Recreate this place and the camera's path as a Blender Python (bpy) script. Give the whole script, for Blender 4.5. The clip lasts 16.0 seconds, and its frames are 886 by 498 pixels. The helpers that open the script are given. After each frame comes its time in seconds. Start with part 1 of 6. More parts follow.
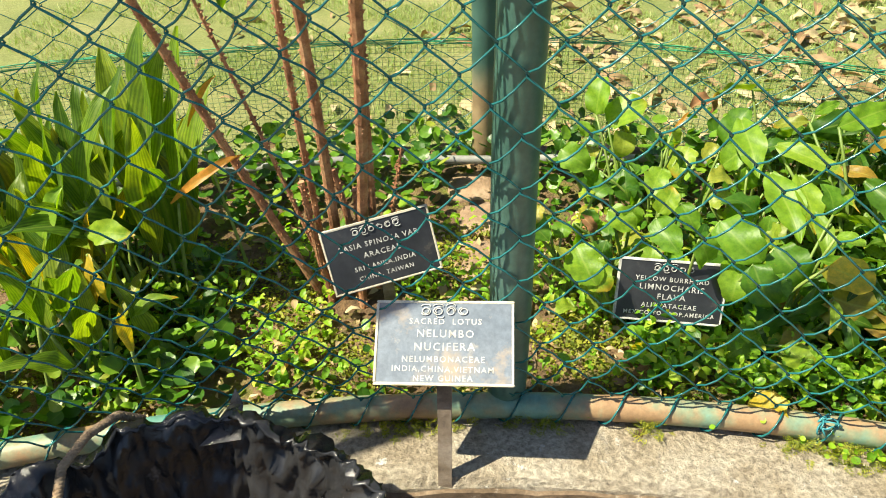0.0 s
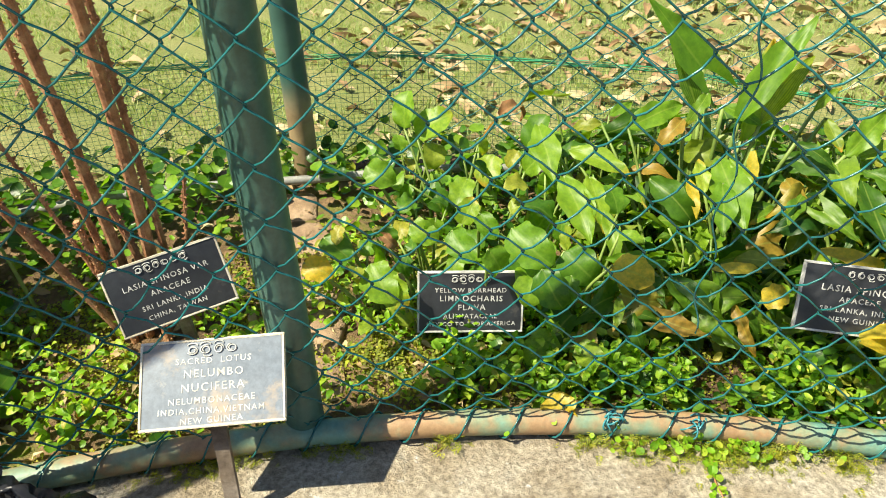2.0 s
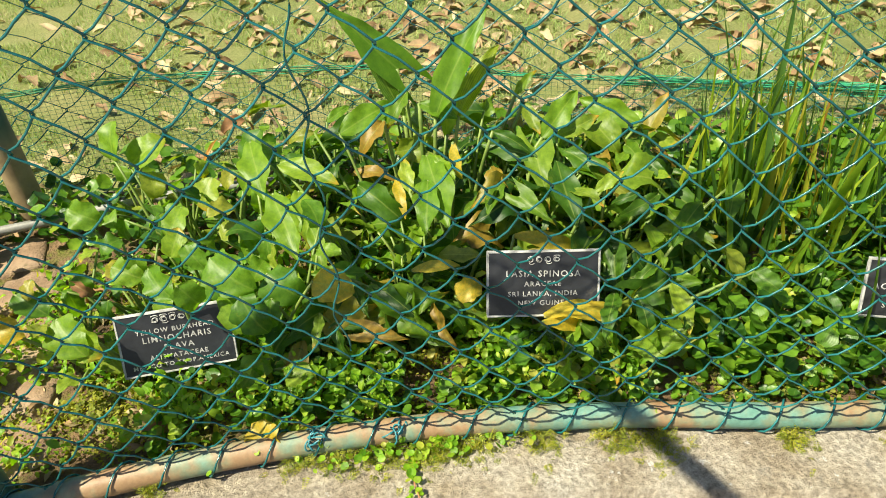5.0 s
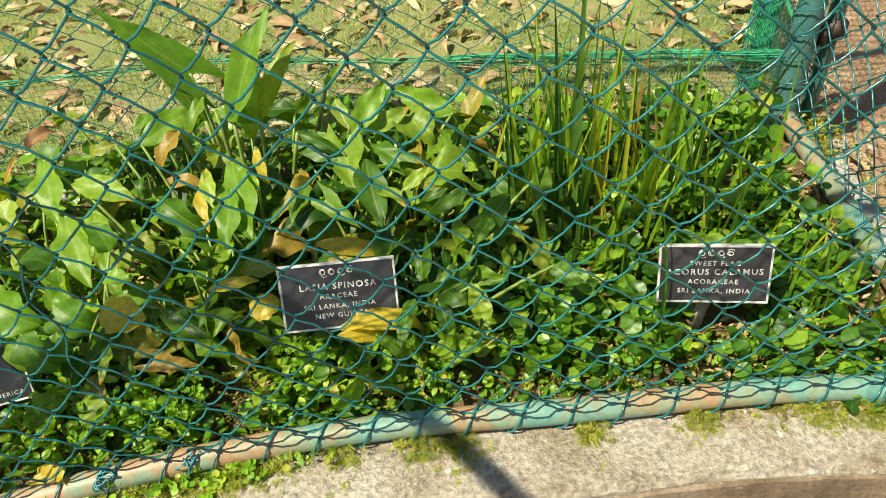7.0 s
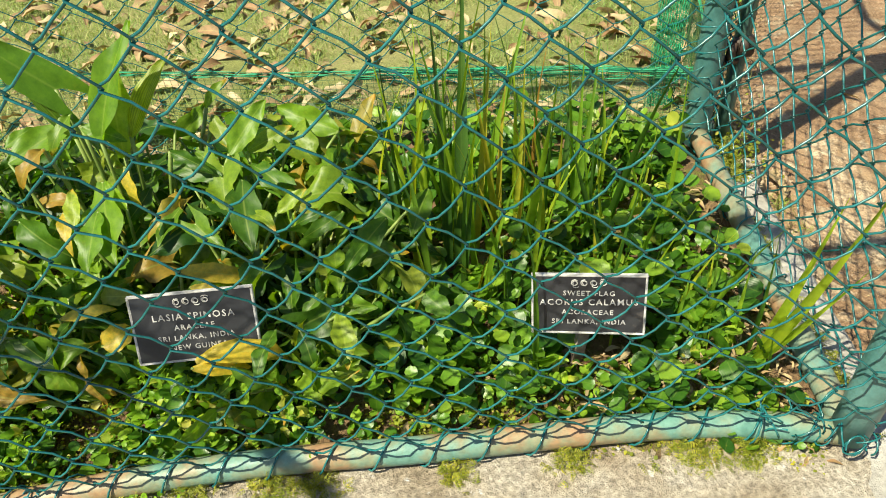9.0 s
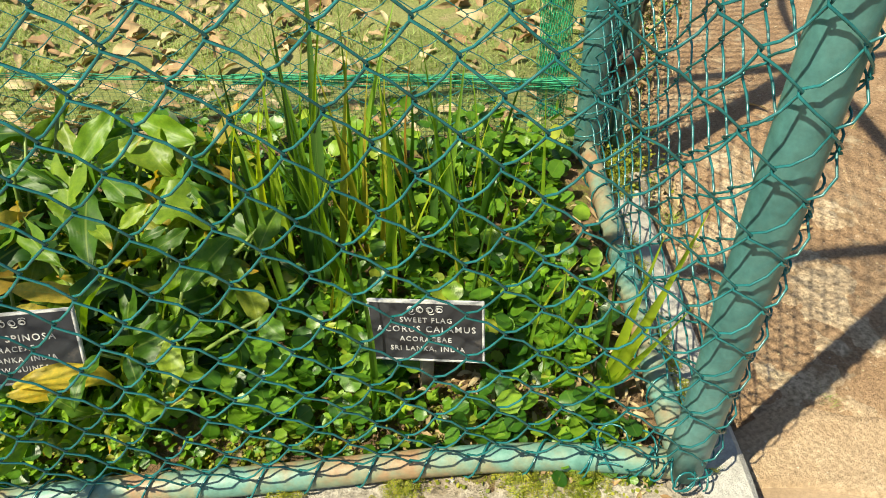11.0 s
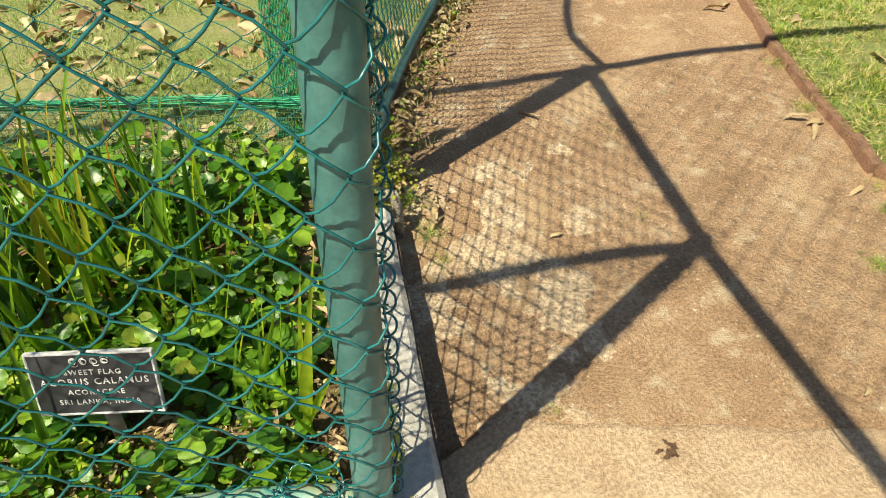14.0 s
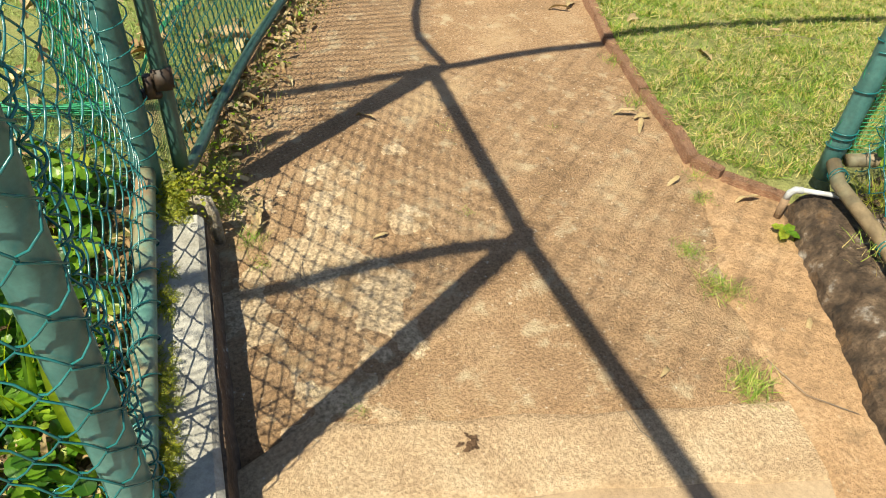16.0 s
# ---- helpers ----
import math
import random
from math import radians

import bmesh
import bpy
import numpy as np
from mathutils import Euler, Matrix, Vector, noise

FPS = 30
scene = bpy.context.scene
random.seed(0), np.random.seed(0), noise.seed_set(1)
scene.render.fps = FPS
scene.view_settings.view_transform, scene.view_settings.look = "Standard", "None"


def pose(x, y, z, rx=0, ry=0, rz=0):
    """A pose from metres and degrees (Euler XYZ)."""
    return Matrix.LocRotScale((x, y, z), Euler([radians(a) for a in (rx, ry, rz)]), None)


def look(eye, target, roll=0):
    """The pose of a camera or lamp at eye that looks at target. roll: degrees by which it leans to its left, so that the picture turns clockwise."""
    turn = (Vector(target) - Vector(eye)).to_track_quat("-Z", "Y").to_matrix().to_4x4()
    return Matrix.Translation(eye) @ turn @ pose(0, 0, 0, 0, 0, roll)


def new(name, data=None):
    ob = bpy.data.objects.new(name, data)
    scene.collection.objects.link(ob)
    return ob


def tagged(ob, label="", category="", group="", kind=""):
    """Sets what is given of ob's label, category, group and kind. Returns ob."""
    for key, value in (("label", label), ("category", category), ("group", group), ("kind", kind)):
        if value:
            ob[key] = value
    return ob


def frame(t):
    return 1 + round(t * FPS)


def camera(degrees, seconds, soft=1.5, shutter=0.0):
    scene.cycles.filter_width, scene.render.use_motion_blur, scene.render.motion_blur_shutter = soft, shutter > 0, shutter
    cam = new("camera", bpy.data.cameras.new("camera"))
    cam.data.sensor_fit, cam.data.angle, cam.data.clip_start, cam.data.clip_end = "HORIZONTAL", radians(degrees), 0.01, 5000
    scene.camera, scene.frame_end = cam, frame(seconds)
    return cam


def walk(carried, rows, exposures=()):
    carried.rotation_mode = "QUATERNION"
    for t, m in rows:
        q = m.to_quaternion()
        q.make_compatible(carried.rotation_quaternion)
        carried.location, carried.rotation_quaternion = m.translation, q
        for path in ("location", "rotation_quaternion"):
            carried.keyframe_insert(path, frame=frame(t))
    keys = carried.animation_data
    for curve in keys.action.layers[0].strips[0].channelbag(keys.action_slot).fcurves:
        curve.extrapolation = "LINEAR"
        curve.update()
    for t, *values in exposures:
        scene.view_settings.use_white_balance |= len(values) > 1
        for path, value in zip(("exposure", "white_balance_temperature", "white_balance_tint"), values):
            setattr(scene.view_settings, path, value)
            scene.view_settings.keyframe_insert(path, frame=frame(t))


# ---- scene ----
cam = camera(63.7, 16.0, soft=1.0)
PATH = [
    (0, (0.206, -0.092, 1.243), (0.066, 1.527, 0.077), -1.4),
    (0.5, (0.267, -0.06, 1.253), (0.179, 1.567, 0.093), -1.4),
    (1, (0.322, -0.047, 1.254), (0.296, 1.588, 0.102), -1.4),
    (1.5, (0.386, -0.042, 1.256), (0.424, 1.589, 0.1), -1.3),
    (2, (0.454, -0.06, 1.256), (0.56, 1.568, 0.099), -1.1),
    (2.5, (0.519, -0.084, 1.258), (0.679, 1.532, 0.09), -0.8),
    (3, (0.585, -0.117, 1.257), (0.777, 1.497, 0.092), -0.9),
    (3.5, (0.65, -0.132, 1.261), (0.874, 1.475, 0.091), -1.3),
    (4, (0.729, -0.122, 1.262), (0.986, 1.478, 0.089), -2.0),
    (4.5, (0.812, -0.09, 1.276), (1.126, 1.489, 0.09), -2.7),
    (4.7, (0.839, -0.078, 1.286), (1.19, 1.488, 0.092), -2.7),
    (6.8, (1.219, -0.069, 1.35), (1.653, 1.358, 0.026), -5.8),
    (7, (1.245, -0.079, 1.345), (1.694, 1.349, 0.023), -5.5),
    (7.5, (1.317, -0.105, 1.337), (1.781, 1.322, 0.019), -5.1),
    (8, (1.372, -0.12, 1.326), (1.857, 1.309, 0.017), -4.6),
    (8.2, (1.398, -0.109, 1.329), (1.883, 1.307, 0.007), -4.3),
    (10.3, (1.7, -0.086, 1.299), (2.168, 1.357, -0.004), -5.2),
    (10.5, (1.737, -0.098, 1.303), (2.2, 1.335, -0.011), -4.7),
    (11, (1.787, -0.118, 1.323), (2.3, 1.27, -0.021), -2.7),
    (11.5, (1.853, -0.162, 1.328), (2.397, 1.211, -0.021), -2.2),
    (12, (1.896, -0.189, 1.338), (2.477, 1.162, -0.017), -0.7),
    (12.5, (1.959, -0.203, 1.34), (2.569, 1.127, -0.024), -0.3),
    (13, (2.033, -0.21, 1.335), (2.691, 1.098, -0.026), 0.1),
    (13.5, (2.109, -0.203, 1.33), (2.831, 1.072, -0.031), 1.3),
    (14, (2.174, -0.223, 1.33), (2.942, 1.039, -0.018), 1.3),
    (14.5, (2.226, -0.228, 1.321), (3.057, 0.994, -0.026), 2.9),
    (15, (2.29, -0.267, 1.318), (3.169, 0.929, -0.023), 3.5),
    (15.5, (2.347, -0.318, 1.329), (3.266, 0.848, -0.011), 4.1),
    (16, (2.398, -0.367, 1.338), (3.352, 0.773, 0.0), 4.6),
]
walk(cam, [(t, look(eye, target, roll)) for t, eye, target, roll in PATH],
     [(0, 1.30), (2, 1.19), (4.7, 1.04), (8, 1.00), (10.5, 1.0), (12, 0.92), (13.5, 0.93), (16, 0.92)])

# ---- light ----
SUN_EL, SUN_DIR = radians(57.0), Vector((-0.963, -0.268, 0.0))
sun_to = Vector((SUN_DIR.x * math.cos(SUN_EL), SUN_DIR.y * math.cos(SUN_EL), math.sin(SUN_EL)))
sun_data = bpy.data.lights.new("sun", "SUN")
sun_data.energy, sun_data.angle, sun_data.color = 5.0, radians(0.6), (1.0, 0.925, 0.70)
sun = new("sun", sun_data)
sun.rotation_mode = "QUATERNION"
sun.rotation_quaternion = (-sun_to).to_track_quat("-Z", "Y")
world = bpy.data.worlds.new("world")
scene.world = world
world.use_nodes = True
sky = world.node_tree.nodes.new("ShaderNodeTexSky")
sky.sky_type, sky.sun_disc, sky.sun_elevation, sky.sun_rotation = "NISHITA", False, SUN_EL, radians(254.5)
back = world.node_tree.nodes["Background"]
world.node_tree.links.new(sky.outputs[0], back.inputs[0])
back.inputs[1].default_value = 0.065

RNG = np.random.default_rng(7)
rnd = random.Random(11)


# ---- materials ----
class Nodes:
    def __init__(self, name):
        self.m = bpy.data.materials.new(name)
        self.m.use_nodes = True
        self.t = self.m.node_tree
        self.p = self.t.nodes["Principled BSDF"]
        self.out = self.t.nodes["Material Output"]

    def n(self, kind, **values):
        node = self.t.nodes.new(kind)
        for k, v in values.items():
            node.inputs[k.replace("_", " ")].default_value = v
        return node

    def link(self, a, b):
        self.t.links.new(a, b)

    def ramp(self, source, stops):
        r = self.t.nodes.new("ShaderNodeValToRGB")
        e = r.color_ramp.elements
        while len(e) < len(stops):
            e.new(0.5)
        for el, (pos, col) in zip(e, stops):
            el.position, el.color = pos, (*col, 1)
        self.link(source, r.inputs[0])
        return r.outputs[0]

    def noise(self, scale, detail=5.0, rough=0.6, space="Object"):
        tc = self.t.nodes.new("ShaderNodeTexCoord")
        no = self.n("ShaderNodeTexNoise", Scale=scale, Detail=detail, Roughness=rough)
        self.link(tc.outputs[space], no.inputs["Vector"])
        return no.outputs[0]

    def mix(self, f, a, b, mode="MIX"):
        m = self.t.nodes.new("ShaderNodeMix")
        m.data_type, m.blend_type = "RGBA", mode
        for s, v in ((m.inputs[0], f), (m.inputs[6], a), (m.inputs[7], b)):
            if isinstance(v, (int, float)):
                s.default_value = v
            elif isinstance(v, tuple):
                s.default_value = (*v, 1)
            else:
                self.link(v, s)
        return m.outputs[2]

    def bump(self, height, strength=0.4, distance=0.01):
        b = self.n("ShaderNodeBump", Strength=strength, Distance=distance)
        self.link(height, b.inputs["Height"])
        self.link(b.outputs[0], self.p.inputs["Normal"])
        return b.outputs[0]


def surface(name, big, fine, rough=0.85, big_scale=3.0, fine_scale=60.0, bump=0.4, dist=0.01, spots=None, metallic=0.0, space="Object"):
    """A surface with large stains (ramp big), fine grain (ramp fine, multiplied) and optional patches (scale, low, high, colour)."""
    k = Nodes(name)
    c = k.ramp(k.noise(big_scale, 6, 0.62, space), big)
    g = k.noise(fine_scale, 6, 0.7, space)
    c = k.mix(1.0, c, k.ramp(g, fine), "MULTIPLY")
    for sc, lo, hi, col in spots or ():
        f = k.ramp(k.noise(sc, 7, 0.68, space), ((lo, (0, 0, 0)), (hi, (1, 1, 1))))
        c = k.mix(f, c, col)
    k.link(c, k.p.inputs["Base Color"])
    k.p.inputs["Roughness"].default_value = rough
    k.p.inputs["Metallic"].default_value = metallic
    k.bump(g, bump, dist)
    return k.m


def leafy(name, stops, island=False, translucent=0.46, rough=0.45, vein=0.35, glow=1.7, ribs=0.0, tips=0.0):
    """A leaf: colour by leaf, mottled, lighter midrib, light passing through."""
    k = Nodes(name)
    info = k.t.nodes.new("ShaderNodeNewGeometry" if island else "ShaderNodeObjectInfo")
    r = info.outputs["Random Per Island"] if island else info.outputs["Random"]
    if name.split("_")[0] not in ("dry", "dead", "orange", "yellow", "straw", "lance", "moss"):
        stops = [(p, (c[0] * (0.86 if name == "grass_blade" else 1.05 if "grass" in name else 0.87), c[1], c[2])) for p, c in stops]
    col = k.ramp(r, stops)
    mott = k.noise(26.0, 5, 0.65, "Object" if island else "Generated") if island else k.noise(7.0, 6, 0.7)
    col = k.mix(1.0, col, k.ramp(mott, ((0.3, (0.55, 0.66, 0.5)), (0.5, (0.9, 0.95, 0.85)), (0.68, (1.22, 1.16, 1.0)))), "MULTIPLY")
    if not island:
        old = k.ramp(k.noise(2.6, 5, 0.7), ((0.58, (0, 0, 0)), (0.75, (0.5, 0.5, 0.5))))
        col = k.mix(old, col, (0.32, 0.32, 0.03))
    uv = k.t.nodes.new("ShaderNodeUVMap")
    sep = k.t.nodes.new("ShaderNodeSeparateXYZ")
    k.link(uv.outputs[0], sep.inputs[0])
    a = k.t.nodes.new("ShaderNodeMath")
    a.operation = "ABSOLUTE"
    k.link(sep.outputs[0], a.inputs[0])
    rib = k.ramp(a.outputs[0], ((0.0, (1, 1, 1)), (0.09, (0, 0, 0))))
    fac = k.t.nodes.new("ShaderNodeMath")
    fac.operation = "MULTIPLY"
    k.link(rib, fac.inputs[0])
    fac.inputs[1].default_value = vein
    col = k.mix(fac.outputs[0], col, (0.42, 0.5, 0.12))
    if ribs:
        pleat = k.n("ShaderNodeTexWave", Scale=1.5, Distortion=1.6)
        k.link(uv.outputs[0], pleat.inputs["Vector"])
        col = k.mix(ribs, col, k.mix(1.0, col, k.ramp(pleat.outputs[0], ((0.25, (0.5, 0.55, 0.45)), (0.75, (1.5, 1.4, 1.25)))), "MULTIPLY"))
    if tips:
        # yellow and orange ends on some of the leaves
        worn = k.t.nodes.new("ShaderNodeMath")
        worn.operation = "MULTIPLY_ADD"
        k.link(k.noise(3.5, 4, 0.7), worn.inputs[0])
        worn.inputs[1].default_value = 5.0
        k.link(sep.outputs[1], worn.inputs[2])
        some = k.ramp(r, ((0.55, (0, 0, 0)), (0.62, (tips, tips, tips))))
        span = k.n("ShaderNodeMapRange", **{"From Min": 7.1, "From Max": 8.6})
        k.link(worn.outputs[0], span.inputs[0])
        both = k.t.nodes.new("ShaderNodeMath")
        both.operation = "MULTIPLY"
        k.link(span.outputs[0], both.inputs[0])
        k.link(some, both.inputs[1])
        col = k.mix(both.outputs[0], col, (0.55, 0.30, 0.03))
    # dry brown tips and blotches
    dry = k.ramp(k.noise(9.0 if island else 4.0, 6, 0.75), ((0.66, (0, 0, 0)), (0.72, (1, 1, 1))))
    col = k.mix(dry, col, (0.26, 0.15, 0.04))
    k.link(col, k.p.inputs["Base Color"])
    k.p.inputs["Roughness"].default_value = rough
    k.p.inputs["Specular IOR Level"].default_value = 0.45
    w = k.n("ShaderNodeTexWave", Scale=1.6, Distortion=1.2)
    k.link(uv.outputs[0], w.inputs["Vector"])
    k.bump(k.mix(0.8, w.outputs[0], mott), 0.10, 0.004)
    tr = k.t.nodes.new("ShaderNodeBsdfTranslucent")
    k.link(k.mix(1.0, col, (glow * 1.0, glow, 0.25), "MULTIPLY"), tr.inputs[0])
    ms = k.t.nodes.new("ShaderNodeMixShader")
    ms.inputs[0].default_value = translucent
    k.link(k.p.outputs[0], ms.inputs[1])
    k.link(tr.outputs[0], ms.inputs[2])
    k.link(ms.outputs[0], k.out.inputs[0])
    return k.m


GREY1 = ((0.3, (0.72, 0.72, 0.72)), (0.7, (1.1, 1.1, 1.1)))
M = {}
M["kerb"] = surface("kerb_concrete", ((0.28, (0.17, 0.14, 0.095)), (0.40, (0.34, 0.28, 0.20)), (0.54, (0.46, 0.405, 0.32)), (0.72, (0.55, 0.515, 0.445))), ((0.34, (0.45, 0.44, 0.42)), (0.62, (1.15, 1.15, 1.15))), 0.92, 5.0, 85, 1.0, 0.014,
                    ((7.0, 0.58, 0.74, (0.24, 0.185, 0.10)), (15.0, 0.60, 0.72, (0.24, 0.22, 0.185)), (3.0, 0.60, 0.75, (0.25, 0.19, 0.10)), (34.0, 0.62, 0.68, (0.60, 0.585, 0.55))))
M["pale"] = surface("pale_kerb", ((0.3, (0.25, 0.235, 0.20)), (0.5, (0.40, 0.385, 0.345)), (0.75, (0.52, 0.505, 0.47))), ((0.3, (0.7, 0.7, 0.7)), (0.7, (1.1, 1.1, 1.1))), 0.92, 6.0, 80, 0.8, 0.008,
                    ((9.0, 0.62, 0.74, (0.22, 0.18, 0.12)),))
M["slab"] = surface("slab_concrete", ((0.3, (0.42, 0.29, 0.174)), (0.5, (0.515, 0.375, 0.235)), (0.7, (0.58, 0.452, 0.302))), ((0.32, (0.58, 0.54, 0.49)), (0.62, (1.12, 1.11, 1.09))), 0.94, 6.0, 110, 1.0, 0.012,
                    ((16.0, 0.62, 0.72, (0.36, 0.25, 0.145)), (60.0, 0.62, 0.70, (0.66, 0.56, 0.42)), (5.0, 0.60, 0.74, (0.38, 0.265, 0.155))))
M["worn"] = surface("worn_concrete_patch", ((0.3, (0.44, 0.31, 0.19)), (0.5, (0.55, 0.42, 0.27)), (0.7, (0.64, 0.51, 0.35))), ((0.36, (0.45, 0.42, 0.38)), (0.6, (1.15, 1.15, 1.15))), 0.94, 9.0, 90, 1.0, 0.012,
                    ((40.0, 0.58, 0.66, (0.25, 0.17, 0.10)), (7.0, 0.54, 0.60, (0.31, 0.205, 0.11))))
M["walk"] = surface("walkway_concrete", ((0.25, (0.21, 0.145, 0.085)), (0.5, (0.33, 0.235, 0.145)), (0.75, (0.42, 0.32, 0.21))), GREY1, 0.92, 3.0, 110, 0.6, 0.006)
M["soil"] = surface("path_soil", ((0.28, (0.27, 0.165, 0.083)), (0.5, (0.38, 0.242, 0.133)), (0.72, (0.458, 0.316, 0.186))), ((0.34, (0.5, 0.47, 0.43)), (0.62, (1.15, 1.15, 1.15))), 0.95, 4.5, 120, 1.0, 0.012,
                    ((9.0, 0.56, 0.66, (0.45, 0.35, 0.22)), (70.0, 0.62, 0.68, (0.62, 0.53, 0.40)), (30.0, 0.63, 0.69, (0.19, 0.125, 0.07)), (2.2, 0.56, 0.72, (0.46, 0.32, 0.18))))
M["clay"] = surface("orange_soil", ((0.3, (0.32, 0.20, 0.105)), (0.5, (0.43, 0.27, 0.145)), (0.7, (0.50, 0.34, 0.20))), ((0.32, (0.6, 0.58, 0.55)), (0.68, (1.15, 1.15, 1.15))), 0.95, 5.0, 80, 1.0, 0.01,
                    ((9.0, 0.58, 0.68, (0.22, 0.14, 0.075)), (30.0, 0.62, 0.70, (0.45, 0.34, 0.22))))
M["bed"] = surface("bed_soil", ((0.25, (0.08, 0.05, 0.025)), (0.5, (0.19, 0.115, 0.055)), (0.75, (0.34, 0.22, 0.115))), ((0.3, (0.5, 0.5, 0.5)), (0.7, (1.2, 1.2, 1.2))), 0.95, 6.0, 90, 0.9, 0.02,
                    ((11.0, 0.50, 0.62, (0.15, 0.16, 0.025)),))
M["lawn"] = surface("lawn_ground", ((0.25, (0.15, 0.20, 0.045)), (0.5, (0.25, 0.27, 0.085)), (0.75, (0.36, 0.32, 0.145))), ((0.3, (0.6, 0.62, 0.5)), (0.7, (1.2, 1.2, 1.2))), 0.95, 1.6, 90, 0.9, 0.02,
                    ((5.0, 0.60, 0.72, (0.36, 0.27, 0.15)),))
M["oldkerb"] = surface("old_kerb", ((0.32, (0.035, 0.024, 0.016)), (0.48, (0.10, 0.065, 0.04)), (0.60, (0.20, 0.135, 0.085)), (0.70, (0.48, 0.43, 0.37))), ((0.3, (0.45, 0.45, 0.45)), (0.7, (1.2, 1.2, 1.2))), 0.95, 14.0, 70, 1.0, 0.02,
                       ((6.0, 0.55, 0.65, (0.20, 0.12, 0.06)),))
M["dirtface"] = surface("soil_stained_concrete", ((0.3, (0.07, 0.045, 0.028)), (0.52, (0.15, 0.095, 0.06)), (0.72, (0.24, 0.165, 0.11))), ((0.3, (0.5, 0.5, 0.5)), (0.7, (1.2, 1.2, 1.2))), 0.95, 9.0, 80, 0.9, 0.01,
                        ((26.0, 0.62, 0.68, (0.50, 0.47, 0.43)),))
M["brownface"] = surface("brown_stained_concrete", ((0.3, (0.13, 0.09, 0.055)), (0.52, (0.22, 0.155, 0.10)), (0.72, (0.32, 0.25, 0.18))), ((0.3, (0.5, 0.5, 0.5)), (0.7, (1.2, 1.2, 1.2))), 0.95, 8.0, 80, 0.9, 0.01,
                         ((22.0, 0.62, 0.70, (0.42, 0.38, 0.32)),))
M["brick"] = surface("edging_brick", ((0.3, (0.20, 0.095, 0.055)), (0.5, (0.34, 0.17, 0.095)), (0.72, (0.43, 0.27, 0.165))), ((0.3, (0.6, 0.6, 0.6)), (0.7, (1.15, 1.15, 1.15))), 0.92, 12.0, 90, 0.8, 0.01, ((20.0, 0.56, 0.66, (0.42, 0.32, 0.21)), (7.0, 0.60, 0.70, (0.12, 0.08, 0.05))), space="Generated")
M["post"] = surface("green_paint", ((0.3, (0.032, 0.085, 0.070)), (0.5, (0.048, 0.120, 0.100)), (0.72, (0.085, 0.165, 0.140))), GREY1, 0.42, 5.0, 70, 0.12, 0.003,
                    ((8.0, 0.68, 0.76, (0.17, 0.13, 0.075)),))
M["tealpost"] = surface("teal_paint", ((0.3, (0.038, 0.12, 0.115)), (0.5, (0.065, 0.18, 0.17)), (0.72, (0.12, 0.255, 0.235))), GREY1, 0.40, 5.0, 70, 0.12, 0.003,
                        ((2.4, 0.54, 0.70, (0.10, 0.145, 0.095)), (8.0, 0.66, 0.74, (0.17, 0.15, 0.09)), (26.0, 0.68, 0.72, (0.25, 0.20, 0.13))))
M["oldpost"] = surface("rusty_green_paint", ((0.3, (0.07, 0.12, 0.09)), (0.5, (0.20, 0.15, 0.085)), (0.72, (0.26, 0.19, 0.11))), GREY1, 0.6, 3.0, 70, 0.2, 0.003)
k = Nodes("rust_foot_paint")
tc = k.t.nodes.new("ShaderNodeTexCoord")
sp = k.t.nodes.new("ShaderNodeSeparateXYZ")
k.link(tc.outputs["Object"], sp.inputs[0])
f = k.ramp(sp.outputs[2], ((0.40, (1, 1, 1)), (0.50, (0, 0, 0))))
c = k.mix(f, k.ramp(k.noise(5.0), ((0.3, (0.032, 0.085, 0.070)), (0.7, (0.07, 0.15, 0.12)))), k.ramp(k.noise(12.0), ((0.3, (0.16, 0.11, 0.06)), (0.7, (0.34, 0.25, 0.14)))))
k.link(c, k.p.inputs["Base Color"])
k.p.inputs["Roughness"].default_value = 0.55
k.bump(k.noise(70.0), 0.2, 0.003)
M["footpost"] = k.m
M["tealrail"] = surface("worn_teal_pipe_paint", ((0.30, (0.05, 0.17, 0.155)), (0.46, (0.11, 0.24, 0.205)), (0.56, (0.20, 0.22, 0.145)), (0.66, (0.28, 0.17, 0.09))), GREY1, 0.5, 5.5, 80, 0.2, 0.003)
M["rail"] = surface("worn_pipe_paint", ((0.30, (0.06, 0.19, 0.155)), (0.42, (0.13, 0.27, 0.215)), (0.50, (0.20, 0.24, 0.15)), (0.58, (0.31, 0.20, 0.105)), (0.75, (0.24, 0.12, 0.06))), GREY1, 0.5, 5.5, 80, 0.2, 0.003)
M["wire"] = surface("green_coated_wire", ((0.3, (0.006, 0.082, 0.086)), (0.7, (0.020, 0.175, 0.18))), GREY1, 0.25, 6.0, 200, 0.1, 0.001)
M["bluewire"] = surface("blue_green_wire", ((0.3, (0.02, 0.16, 0.19)), (0.7, (0.05, 0.26, 0.30))), GREY1, 0.35, 6.0, 200, 0.1, 0.001)
M["net"] = surface("green_netting", ((0.3, (0.03, 0.10, 0.035)), (0.7, (0.06, 0.17, 0.06))), GREY1, 0.6, 20.0, 200, 0.1, 0.001)
M["nethem"] = surface("net_hem", ((0.3, (0.025, 0.33, 0.16)), (0.7, (0.06, 0.48, 0.25))), GREY1, 0.6, 20.0, 200, 0.1, 0.001)
M["netband"] = surface("green_net_band", ((0.3, (0.015, 0.30, 0.13)), (0.7, (0.04, 0.46, 0.22))), GREY1, 0.5, 20.0, 200, 0.1, 0.001)
